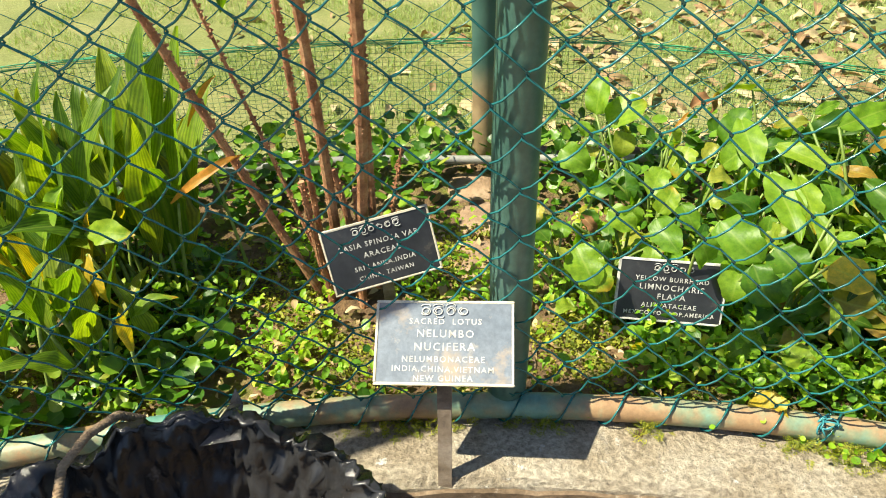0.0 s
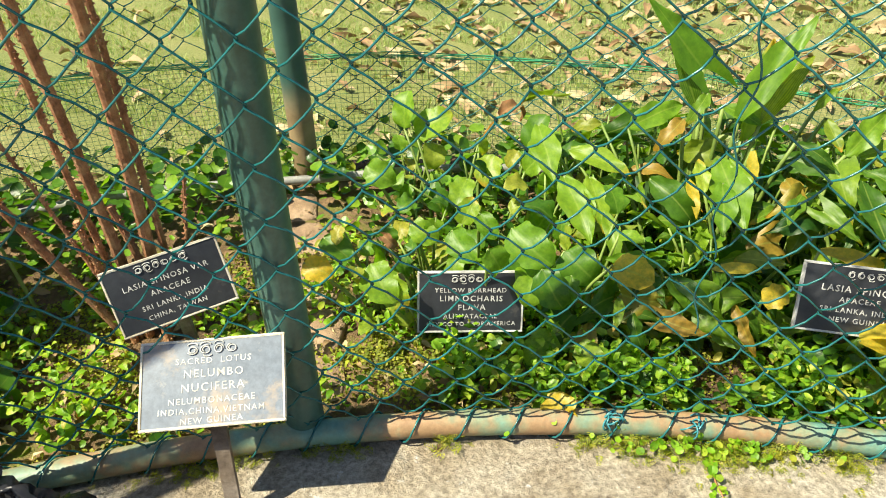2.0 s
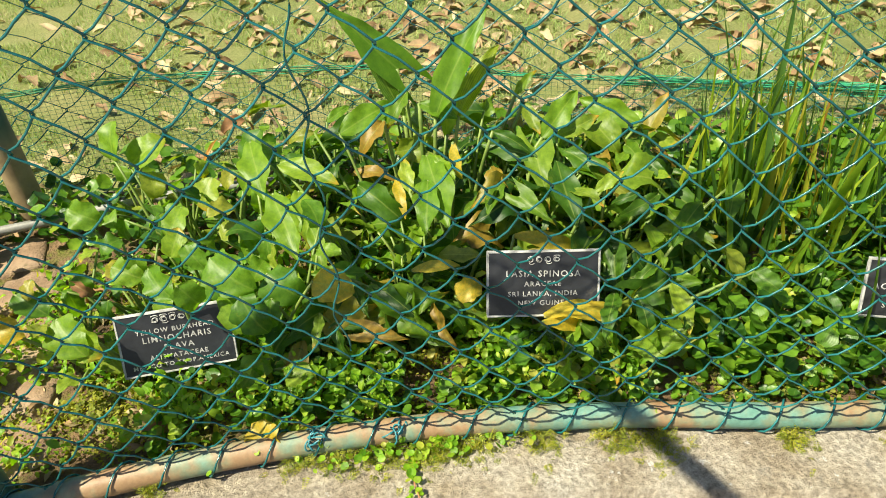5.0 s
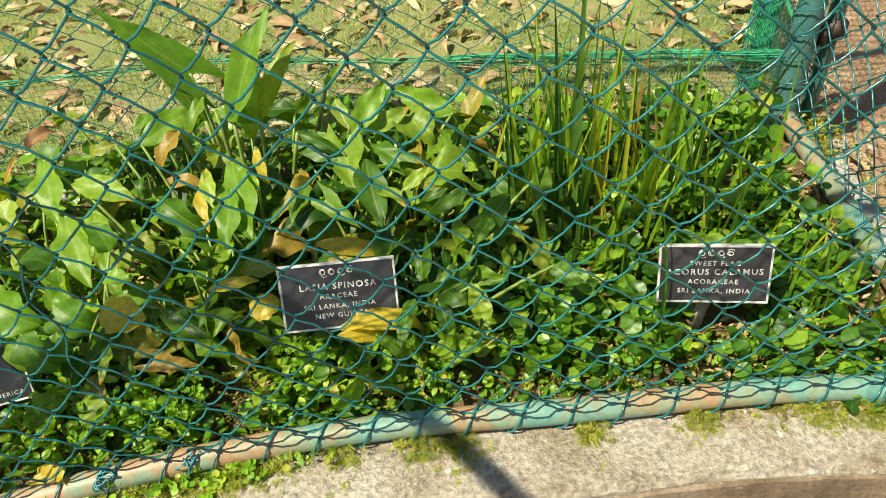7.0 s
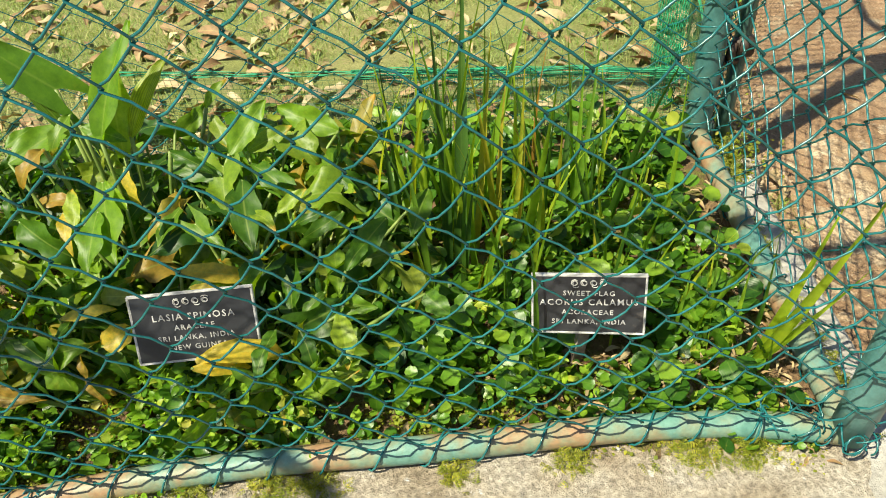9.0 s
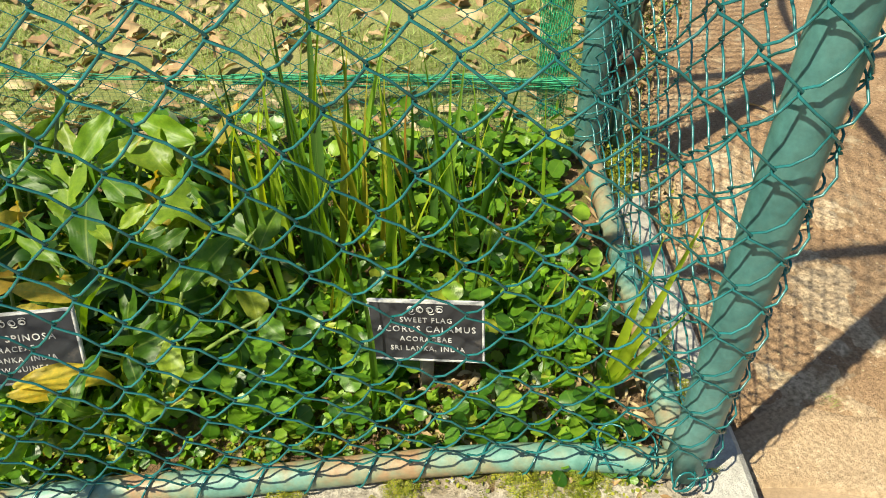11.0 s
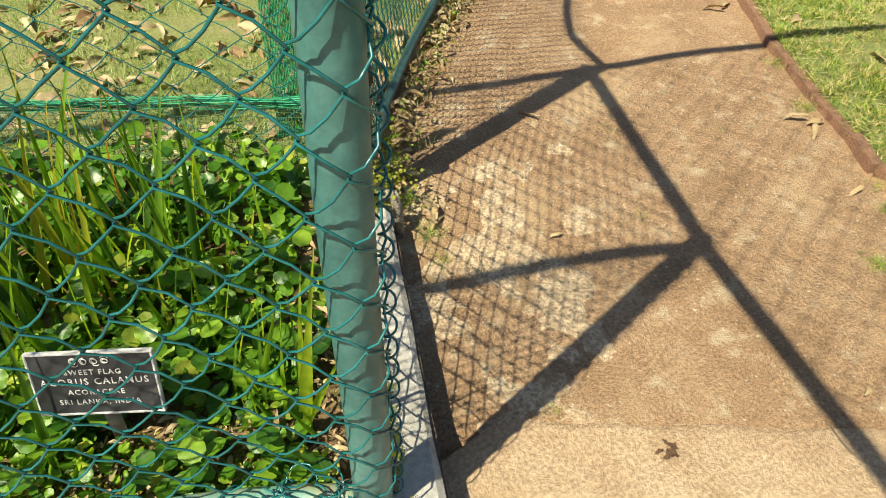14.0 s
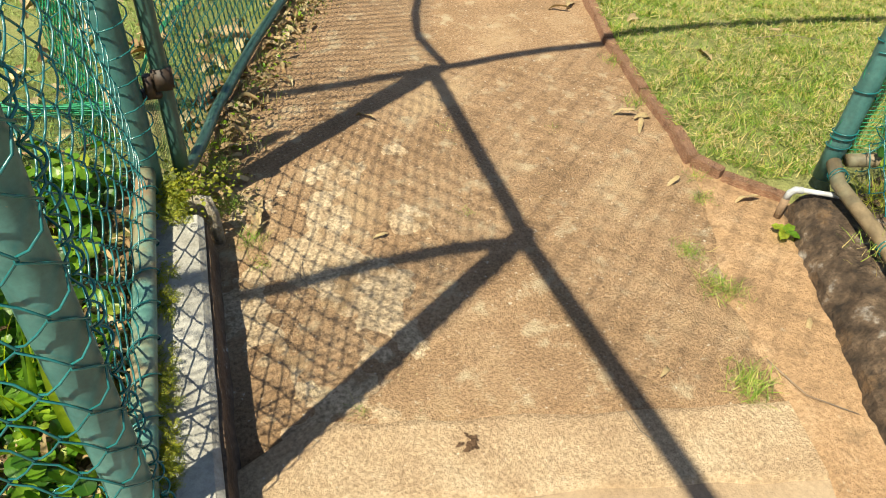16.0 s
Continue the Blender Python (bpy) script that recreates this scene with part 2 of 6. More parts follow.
M["board"] = surface("black_board", ((0.3, (0.012, 0.013, 0.017)), (0.7, (0.035, 0.038, 0.045))), GREY1, 0.42, 8.0, 90, 0.1, 0.002,
                     ((14.0, 0.62, 0.78, (0.11, 0.095, 0.08)),))
# worn board; its blue-grey base also holds the sky's reflection as colour
M["wornsheenboard"] = surface("worn_board_with_sheen", ((0.3, (0.13, 0.16, 0.205)), (0.7, (0.21, 0.24, 0.285))), GREY1, 0.27, 5.0, 90, 0.1, 0.002,
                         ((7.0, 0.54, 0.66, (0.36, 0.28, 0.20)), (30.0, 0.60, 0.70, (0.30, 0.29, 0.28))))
M["white"] = surface("white_lettering", ((0.35, (0.30, 0.30, 0.29)), (0.6, (0.62, 0.62, 0.60))), GREY1, 0.6, 30.0, 200, 0.1, 0.001)
M["cream"] = surface("cream_edge", ((0.3, (0.45, 0.38, 0.27)), (0.7, (0.72, 0.68, 0.58))), GREY1, 0.6, 12.0, 200, 0.1, 0.001)
M["wood"] = surface("weathered_wood", ((0.3, (0.07, 0.05, 0.035)), (0.5, (0.20, 0.155, 0.115)), (0.72, (0.36, 0.31, 0.26))), GREY1, 0.85, 14.0, 90, 0.6, 0.004)
M["plastic"] = surface("black_plastic", ((0.3, (0.010, 0.010, 0.011)), (0.7, (0.034, 0.034, 0.037))), GREY1, 0.24, 8.0, 26, 0.35, 0.010, ((18.0, 0.64, 0.72, (0.10, 0.095, 0.09)),))
M["rope"] = surface("brown_rope", ((0.3, (0.20, 0.13, 0.08)), (0.7, (0.42, 0.31, 0.20))), GREY1, 0.95, 60.0, 260, 0.8, 0.004)
M["stem"] = surface("red_brown_stem", ((0.3, (0.18, 0.07, 0.03)), (0.5, (0.40, 0.18, 0.085)), (0.72, (0.58, 0.34, 0.18))), GREY1, 0.75, 30.0, 160, 0.7, 0.006)
M["stalk"] = surface("green_stalk", ((0.3, (0.10, 0.17, 0.03)), (0.7, (0.24, 0.32, 0.07))), GREY1, 0.5, 12.0, 120, 0.2, 0.002)
M["greypipe"] = surface("grey_pipe", ((0.3, (0.17, 0.17, 0.16)), (0.7, (0.34, 0.34, 0.32))), GREY1, 0.5, 8.0, 90, 0.2, 0.002)
M["pvc"] = surface("white_pvc", ((0.3, (0.36, 0.36, 0.36)), (0.7, (0.62, 0.64, 0.67))), GREY1, 0.4, 8.0, 90, 0.1, 0.002)
M["iron"] = surface("dark_iron", ((0.3, (0.02, 0.014, 0.010)), (0.7, (0.07, 0.042, 0.026))), GREY1, 0.6, 20.0, 90, 0.3, 0.002)
M["scrap"] = surface("crushed_leaf", ((0.3, (0.05, 0.028, 0.014)), (0.7, (0.14, 0.075, 0.035))), GREY1, 0.9, 40.0, 120, 0.6, 0.004)
M["stone"] = surface("brown_stone", ((0.3, (0.19, 0.12, 0.07)), (0.5, (0.31, 0.21, 0.13)), (0.72, (0.42, 0.305, 0.205))), GREY1, 0.95, 6.0, 60, 0.8, 0.01,
                     ((9.0, 0.62, 0.72, (0.10, 0.10, 0.03)),))
M["lance"] = leafy("lance_leaf", ((0.0, (0.07, 0.14, 0.012)), (0.4, (0.14, 0.23, 0.016)), (0.75, (0.24, 0.30, 0.02)), (0.92, (0.34, 0.30, 0.03)), (1.0, (0.52, 0.34, 0.03))), ribs=0.42)
M["ovate"] = leafy("ovate_leaf", ((0.0, (0.06, 0.14, 0.014)), (0.4, (0.14, 0.25, 0.018)), (0.75, (0.23, 0.33, 0.027)), (0.92, (0.33, 0.32, 0.04)), (1.0, (0.45, 0.33, 0.05))), vein=0.2)
M["arrow"] = leafy("arrow_leaf", ((0.0, (0.025, 0.075, 0.010)), (0.4, (0.09, 0.18, 0.012)), (0.75, (0.20, 0.29, 0.020)), (0.93, (0.27, 0.28, 0.033)), (1.0, (0.42, 0.22, 0.04))), tips=0.9, glow=1.4)
# lighter copy of the leaf green, with sunlight put into its colour
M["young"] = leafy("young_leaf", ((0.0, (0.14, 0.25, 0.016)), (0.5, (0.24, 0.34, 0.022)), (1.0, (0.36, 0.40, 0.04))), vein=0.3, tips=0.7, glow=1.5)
M["blade"] = leafy("sword_leaf", ((0.0, (0.04, 0.10, 0.014)), (0.40, (0.20, 0.31, 0.020)), (0.78, (0.40, 0.44, 0.03)), (0.92, (0.42, 0.28, 0.03)), (1.0, (0.32, 0.13, 0.03))), vein=0.1)
M["darkblade"] = leafy("dark_sword_leaf", ((0.0, (0.030, 0.075, 0.012)), (1.0, (0.065, 0.13, 0.018))), vein=0.1, translucent=0.3, glow=1.2)
M["cover"] = leafy("cover_leaf", ((0.0, (0.03, 0.09, 0.010)), (0.35, (0.08, 0.18, 0.014)), (0.75, (0.175, 0.30, 0.022)), (0.93, (0.28, 0.38, 0.035)), (1.0, (0.38, 0.36, 0.05))), island=True, vein=0.12, rough=0.36, translucent=0.4, glow=1.35)
M["weed"] = leafy("weed_leaf", ((0.0, (0.15, 0.29, 0.015)), (0.5, (0.29, 0.44, 0.024)), (0.85, (0.44, 0.50, 0.05)), (1.0, (0.45, 0.36, 0.06))), island=True, vein=0.1)
M["moss"] = leafy("moss_leaf", ((0.0, (0.12, 0.15, 0.015)), (0.5, (0.28, 0.31, 0.035)), (1.0, (0.42, 0.38, 0.06))), island=True, vein=0.0, rough=0.6)
M["grass"] = leafy("grass_blade", ((0.0, (0.17, 0.25, 0.05)), (0.45, (0.28, 0.34, 0.09)), (0.75, (0.38, 0.38, 0.14)), (1.0, (0.5, 0.44, 0.22))), island=True, vein=0.0, rough=0.6, translucent=0.3, glow=1.2)
M["green"] = leafy("green_grass", ((0.0, (0.07, 0.16, 0.018)), (0.35, (0.19, 0.32, 0.035)), (0.65, (0.34, 0.42, 0.08)), (0.78, (0.46, 0.40, 0.16)), (1.0, (0.6, 0.48, 0.25))), island=True, vein=0.0, rough=0.55, translucent=0.3, glow=1.2)
M["straw"] = leafy("straw_blade", ((0.0, (0.30, 0.24, 0.10)), (0.5, (0.48, 0.38, 0.19)), (1.0, (0.62, 0.52, 0.30))), island=True, vein=0.0, rough=0.7, translucent=0.2, glow=1.0)
M["yellow"] = leafy("yellow_leaf", ((0.0, (0.52, 0.36, 0.03)), (1.0, (0.62, 0.48, 0.06))), vein=0.3)
M["orange"] = leafy("orange_leaf", ((0.0, (0.52, 0.20, 0.03)), (1.0, (0.58, 0.30, 0.04))), vein=0.2)
M["dry"] = leafy("dry_leaf", ((0.0, (0.22, 0.12, 0.06)), (0.4, (0.36, 0.24, 0.135)), (1.0, (0.53, 0.41, 0.27))), island=True, vein=0.3, translucent=0.12, rough=0.7, glow=0.9)
M["dead"] = leafy("dead_leaf", ((0.0, (0.25, 0.12, 0.055)), (1.0, (0.42, 0.22, 0.10))), vein=0.2, translucent=0.2, rough=0.7, glow=1.0)


# ---- building helpers ----
class Geo:
    """Collects vertices, faces and uv; gives one mesh."""
    def __init__(self):
        self.v, self.f, self.uv = [], [], []
        self.has_uv = False

    def add(self, verts, faces, uvs=None):
        o = len(self.v)
        self.v.extend(verts)
        self.f.extend([tuple(i + o for i in q) for q in faces])
        self.uv.extend(uvs if uvs is not None else [(0, 0)] * len(verts))
        self.has_uv |= uvs is not None

    def tube(self, pts, r, sides=6, ref=(0, 0, 1), cap=True, radii=None):
        pts = [Vector(p) for p in pts]
        n, verts, faces = len(pts), [], []
        ref = Vector(ref)
        for i, p in enumerate(pts):
            d = (pts[min(i + 1, n - 1)] - pts[max(i - 1, 0)])
            d = d.normalized() if d.length > 1e-9 else Vector((0, 0, 1))
            a = d.cross(ref)
            if a.length < 0.05:
                a = d.cross(Vector((1, 0.3, 0)))
            a.normalize()
            b = d.cross(a)
            q = radii[i] if radii else r
            for s in range(sides):
                w = 2 * math.pi * s / sides
                verts.append(p + a * (q * math.cos(w)) + b * (q * math.sin(w)))
        for i in range(n - 1):
            for s in range(sides):
                k = (s + 1) % sides
                faces.append((i * sides + s, i * sides + k, (i + 1) * sides + k, (i + 1) * sides + s))
        if cap:
            faces.append(tuple(range(sides - 1, -1, -1)))
            faces.append(tuple((n - 1) * sides + s for s in range(sides)))
        self.add(verts, faces)

    def box(self, c, size, bevel=0.0, rot=0.0, jitter=0.0):
        bm = bmesh.new()
        bmesh.ops.create_cube(bm, size=1.0, matrix=Matrix.Diagonal((*size, 1)))
        if bevel:
            bmesh.ops.bevel(bm, geom=bm.edges[:], offset=bevel, segments=2, affect="EDGES")
        m = Matrix.Translation(c) @ Matrix.Rotation(rot, 4, "Z")
        bm.verts.index_update()
        self.add([m @ (v.co + Vector((rnd.uniform(-1, 1), rnd.uniform(-1, 1), rnd.uniform(-1, 1))) * jitter) for v in bm.verts], [[v.index for v in f.verts] for f in bm.faces])
        bm.free()

    def mesh(self, name, mat, smooth=True):
        me = bpy.data.meshes.new(name)
        me.from_pydata([tuple(p) for p in self.v], [], self.f)
        if self.has_uv:
            lay = me.uv_layers.new(name="UVMap")
            idx = np.empty(len(me.loops), dtype=np.int32)
            me.loops.foreach_get("vertex_index", idx)
            lay.data.foreach_set("uv", np.array(self.uv, dtype=np.float32)[idx].ravel())
        me.materials.append(M[mat])
        if smooth:
            me.polygons.foreach_set("use_smooth", np.ones(len(me.polygons), dtype=bool))
        me.update()
        return me


def thing(name, at, label, category, group="", kind=""):
    ob = new(name)
    ob.location = at
    ob.empty_display_size = 0.05
    return tagged(ob, label, category, group, kind)


def part(name, me, parent, label="", m=None):
    """One mesh under a thing; me is in world coordinates unless m, its pose in the world, is given."""
    ob = new(name, me)
    ob.parent = parent
    base = parent.matrix_basis.copy()
    up = parent.parent
    while up:
        base = up.matrix_basis @ base
        up = up.parent
    ob.matrix_basis = base.inverted() @ (m if m is not None else Matrix())
    if label:
        tagged(ob, label)
    return ob


def solid(name, me, label, category="", kind="", group=""):
    return tagged(new(name, me), label, category, group, kind)


def np_mesh(name, verts, faces, mat, uv=None, smooth=True):
    """A large mesh out of arrays; faces all with the same number of corners."""
    me = bpy.data.meshes.new(name)
    n, k = faces.shape
    me.vertices.add(len(verts))
    me.vertices.foreach_set("co", verts.astype(np.float32).ravel())
    me.loops.add(n * k)
    me.loops.foreach_set("vertex_index", faces.astype(np.int32).ravel())
    me.polygons.add(n)
    me.polygons.foreach_set("loop_start", np.arange(0, n * k, k, dtype=np.int32))
    if smooth:
        me.polygons.foreach_set("use_smooth", np.ones(n, dtype=bool))
    if uv is not None:
        lay = me.uv_layers.new(name="UVMap")
        lay.data.foreach_set("uv", uv[faces.ravel()].astype(np.float32).ravel())
    me.materials.append(M[mat])
    me.update(calc_edges=True)
    me.validate()
    return me


def sstep(a, b, x):
    t = np.clip((np.asarray(x, float) - a) / (b - a), 0, 1)
    return t * t * (3 - 2 * t)


# ---- plan ----
CX, CY, R0 = 0.404, -2.623, 3.505      # centre and radius of the inner fence ring
KERB, TOP = 0.14, 1.90                 # kerb top and fence height
RB = 4.53                              # radius of the outer fence


def rad(s):
    return R0 + 0.09 * float(sstep(1.2, 2.07, s))


def ring(s, dr=0.0, z=0.0, base=None):
    """A point on the ring at the arc length s (at radius R0)."""
    r = (rad(s) if base is None else base) + dr
    return Vector((CX + r * math.sin(s / R0), CY + r * math.cos(s / R0), z))


S_END, S_MID, S_FAR = 2.066, -0.178, -2.42
FRONT_POST, END_POST = Vector((0.239, 0.905, 0)), ring(S_END)
REAR_POST, REAR_END = Vector((0.17, 1.872, 0)), Vector((2.745, 1.29, 0))


def bed_z(x, y):
    r = np.hypot(np.asarray(x) - CX, np.asarray(y) - CY)
    f = np.clip((r - 3.5) / 1.03, 0, 1)
    return 0.125 + f * 0.045


LEFT_EDGE = ((2.45, 0.30), (2.66, 0.50), (2.88, 1.20), (2.95, 1.45), (3.14, 1.68), (3.46, 2.06), (3.76, 2.38), (4.6, 2.98), (6.2, 4.3), (12.0, 9.0))
RIGHT_EDGE = ((4.36, 0.36), (4.29, 0.555), (4.275, 0.66), (4.37, 0.82), (4.49, 1.06), (4.69, 1.43), (4.92, 1.78), (5.35, 2.5), (6.4, 3.5), (8.0, 4.9), (14.0, 9.5))


def side_of(x, y, line):
    """Signed distance to an open line: positive to its left."""
    best = np.full(np.shape(x), 1e9)
    sign = np.ones(np.shape(x))
    for (ax, ay), (bx, by) in zip(line[:-1], line[1:]):
        dx, dy = bx - ax, by - ay
        t = np.clip(((x - ax) * dx + (y - ay) * dy) / (dx * dx + dy * dy), 0, 1)
        d = np.hypot(x - ax - t * dx, y - ay - t * dy)
        sg = np.sign(dx * (y - ay) - dy * (x - ax))
        upd = d < best
        best = np.where(upd, d, best)
        sign = np.where(upd, sg, sign)
    return best * sign


def lawn_z(x, y):
    x, y = np.asarray(x, float), np.asarray(y, float)
    r = np.hypot(x - CX, y - CY)
    left, right = side_of(x, y, LEFT_EDGE), -side_of(x, y, RIGHT_EDGE)
    z = -0.03 + sstep(4.42, 4.52, r) * (sstep(0.0, 0.45, left) * 0.07 + sstep(0.02, 0.06, left) * 0.03)
    z = z + np.where(right > 0, sstep(0.0, 0.05, right) * 0.075 * (y > 0.3), 0)
    return z


def lumps(x, y, scale, amp, seed=0.0):
    return np.array([noise.noise(Vector((a * scale + seed, b * scale, seed))) * amp for a, b in zip(np.ravel(x), np.ravel(y))]).reshape(np.shape(x))


def grid_mesh(name, X, Y, Z, mat, keep=None):
    ny, nx = X.shape
    idx = np.arange(ny * nx).reshape(ny, nx)
    f = np.stack([idx[:-1, :-1], idx[:-1, 1:], idx[1:, 1:], idx[1:, :-1]], -1).reshape(-1, 4)
    if keep is not None:
        k = keep.ravel()
        f = f[k[f].all(1)]
    return np_mesh(name, np.stack([X.ravel(), Y.ravel(), Z.ravel()], 1), f, mat)


# ---- ground ----
xs = np.concatenate([[-400, -100, -30, -10, -5], np.arange(-3, 8, 0.05), [9, 11, 15, 40, 120, 400]])
ys = np.concatenate([[-400, -100, -30, -10, -5], np.arange(-2, 7, 0.05), [8, 10, 15, 40, 120, 400]])
X, Y = np.meshgrid(xs, ys)
Z = lawn_z(X, Y) + lumps(X, Y, 3.0, 0.012)
solid("ground", grid_mesh("ground", X, Y, Z, "lawn"), "dry yellowish lawn with trodden bare patches", kind="structure")

# inner walkway, threshold slab, soil path
X, Y = np.meshgrid(np.arange(-4, 4.4, 0.06), np.arange(-4, 1.1, 0.06))
rr = np.hypot(X - CX, Y - CY)
solid("walkway", grid_mesh("walkway", X, Y, 0.004 + lumps(X, Y, 6.0, 0.003), "walk", (rr < 3.47) | ((rr < 4.3) & ((X - 2.5) * 0.515 + (Y - 0.42) * 0.857 < 0.12) & (X > 2.3) & (Y < 0.6))), "brown-grey concrete walkway inside the fence ring", kind="structure")
P0, DX, DY = Vector((2.62, 0.565)), Vector((0.857, -0.515)), Vector((-0.515, -0.857))
u, v = np.meshgrid(np.linspace(0.0, 1.27, 60), np.linspace(0, 0.215, 14))
edge = lumps(u, v, 7.0, 0.016)
v = v + 0.13 * np.clip(1 - u / 0.2, 0, 1) ** 1.6 * (1 - v / 0.215)
X = P0.x + DX.x * u + DY.x * (v + edge)
Y = P0.y + DX.y * u + DY.y * (v + edge)
Z = 0.016 + lumps(X, Y, 9.0, 0.002)
Z[0, :] -= 0.03
Z[-1, :] -= 0.03
solid("threshold_slab", grid_mesh("threshold_slab", X, Y, Z, "slab"), "pale worn concrete threshold slab across the path", kind="structure")
X, Y = np.meshgrid(np.arange(2.3, 7.0, 0.035), np.arange(-0.9, 5.0, 0.035))
inside = (side_of(X, Y, LEFT_EDGE) < 0.10) & (side_of(X, Y, RIGHT_EDGE) > -0.10)
toward = (X - P0.x) * -0.515 + (Y - P0.y) * -0.857
front = toward < 0.2
Z = 0.006 + lumps(X, Y, 5.0, 0.006) + lumps(X, Y, 22.0, 0.0025, 3.1) - 0.03 * sstep(0.03, 0.1, toward)
solid("path", grid_mesh("path", X, Y, Z, "soil", inside & front), "trodden brown soil path with pale worn concrete showing through", kind="structure")
X, Y = np.meshgrid(np.arange(3.3, 4.6, 0.03), np.arange(-0.75, 0.75, 0.03))
w = (X - 3.70) * 0.79 + (Y + 0.05) * -0.61
w = w + 0.02 * np.sin(9 * Y) + lumps(X, Y, 9.0, 0.03)
along, into = (X - P0.x) * 0.857 + (Y - P0.y) * -0.515, (X - P0.x) * -0.515 + (Y - P0.y) * -0.857
strip = (w > -0.06) & (w < 0.46) & (into < 0.42) & ((into < 0.0) | (along > 1.18))
solid("path_edge", grid_mesh("path_edge", X, Y, -0.012 + 0.027 * sstep(-0.04, 0.05, w) - 0.012 * ((along < 1.27) & (into > 0)) + lumps(X, Y, 8.0, 0.006), "clay", strip), "orange clay strip beside the path", kind="structure")

X, Y = np.meshgrid(np.arange(2.70, 3.55, 0.010), np.arange(0.33, 1.30, 0.010))
a = (X - 3.03) * 0.84 + (Y - 0.86) * -0.54
b = (X - 3.03) * 0.54 + (Y - 0.86) * 0.84
q = 1.2 - (a / 0.22) ** 2 - (b / 0.48) ** 2 + lumps(X, Y, 6.0, 2.4) + lumps(X, Y, 17.0, 1.0, 4.0) + lumps(X, Y, 50.0, 0.25, 6.0)
Z = 0.002 + 0.008 * sstep(-0.1, 0.9, q) + lumps(X, Y, 40.0, 0.002, 2.0)
solid("worn_concrete", grid_mesh("worn_concrete", X, Y, Z, "worn", q > -0.1), "pale rough old concrete showing through the soil path", kind="structure")

# bed soil
ss, dr = np.meshgrid(np.arange(-3.0, 2.16, 0.03), np.arange(-0.06, 1.09, 0.03))
th = ss / R0
X, Y = CX + (3.52 + dr) * np.sin(th), CY + (3.52 + dr) * np.cos(th)
ok = (X - END_POST.x) * 0.935 - (Y - END_POST.y) * 0.345 < 0.02
Z = bed_z(X, Y) + lumps(X, Y, 9.0, 0.022) + lumps(X, Y, 30.0, 0.008, 5)
solid("bed_soil", grid_mesh("bed_soil", X, Y, Z, "bed", ok), "dark damp soil of the planting bed", kind="structure")


# ---- kerbs ----
def sweep(rows, closed=False):
    """A strip of cross-sections, each a list of points."""
    g = Geo()
    k = len(rows[0])
    faces = []
    for i in range(len(rows) - 1):
        for j in range(k - 1):
            a = i * k + j
            faces.append((a, a + 1, a + k + 1, a + k))
    faces.append(tuple(range(k - 1, -1, -1)))
    faces.append(tuple((len(rows) - 1) * k + j for j in range(k)))
    g.add([p for r in rows for p in r], faces)
    return g


rows = []
for i in range(170):
    s = -3.0 + i * (S_END + 0.10 + 3.0) / 169
    j = [noise.noise(Vector((s * 7, k * 3.3, 1.7))) * 0.005 for k in range(8)]
    d = -0.158
    rows.append([ring(s, d + j[0], -0.03), ring(s, d - 0.004 + j[1], KERB * 0.5), ring(s, d + j[2], KERB - 0.018), ring(s, d + 0.012, KERB - 0.003 + j[3] * 0.5),
                 ring(s, d + 0.06, KERB + j[4] * 0.7), ring(s, d + 0.12, KERB + j[5] * 0.7), ring(s, 0.03, KERB - 0.004 + j[6]), ring(s, 0.05, 0.0)])
solid("kerb_inner", sweep(rows).mesh("kerb_inner", "kerb", False), "weathered curved concrete kerb stained brown", kind="structure")

rows = []
for i in range(240):
    s = -3.0 + i * (S_END + 0.09 + 3.0) / 239
    j = [noise.noise(Vector((s * 9, k * 2.7, 6.4))) * 0.006 + noise.noise(Vector((s * 31, k * 2.7, 2.2))) * 0.003 for k in range(5)]
    top = KERB - 0.022 + j[0] * 1.6
    rows.append([ring(s, -0.152, top), ring(s, -0.166 + j[1] * 0.3, top - 0.003), ring(s, -0.168 + j[2] * 0.5, KERB * 0.55), ring(s, -0.171 + j[3] * 0.5, 0.03), ring(s, -0.178 + j[4], -0.03)])
solid("kerb_inner_face", sweep(rows).mesh("kerb_inner_face", "brownface", False), "brown soil-stained face of the curved kerb", kind="structure")

SD = (REAR_END - END_POST).normalized()
SN = Vector((SD.y, -SD.x, 0))


def side_line(d, off, z):
    p = END_POST + SD * d + SN * off
    return Vector((p.x, p.y, z))


rows = []
for i in range(50):
    d = -0.17 + i * 1.0 / 49
    j = [noise.noise(Vector((d * 7, k * 3.3, 8.7))) * 0.005 for k in range(8)]
    rows.append([side_line(d, 0.0, 0.0), side_line(d, 0.005, KERB + j[6]), side_line(d, 0.05, KERB + 0.002 + j[5]), side_line(d, 0.115, KERB + 0.001 + j[4] * 0.7),
                 side_line(d, 0.128 + j[3], KERB - 0.012), side_line(d, 0.130 + j[2], 0.06), side_line(d, 0.134 + j[1], -0.03)])
solid("kerb_side", sweep(rows).mesh("kerb_side", "pale", False), "pale concrete kerb beside the path under the end fence", kind="structure")

rows = []
for i in range(70):
    d = -0.165 + i * 0.99 / 69
    j = [noise.noise(Vector((d * 11, k * 2.9, 3.1))) * 0.006 for k in range(6)]
    rows.append([side_line(d, 0.120, 0.118 + j[0] * 1.5), side_line(d, 0.135 + j[1] * 0.4, 0.116 + j[0] * 1.5), side_line(d, 0.138 + j[2] * 0.6, 0.07), side_line(d, 0.141 + j[3] * 0.6, 0.03), side_line(d, 0.150 + j[4], 0.006), side_line(d, 0.152, -0.03)])
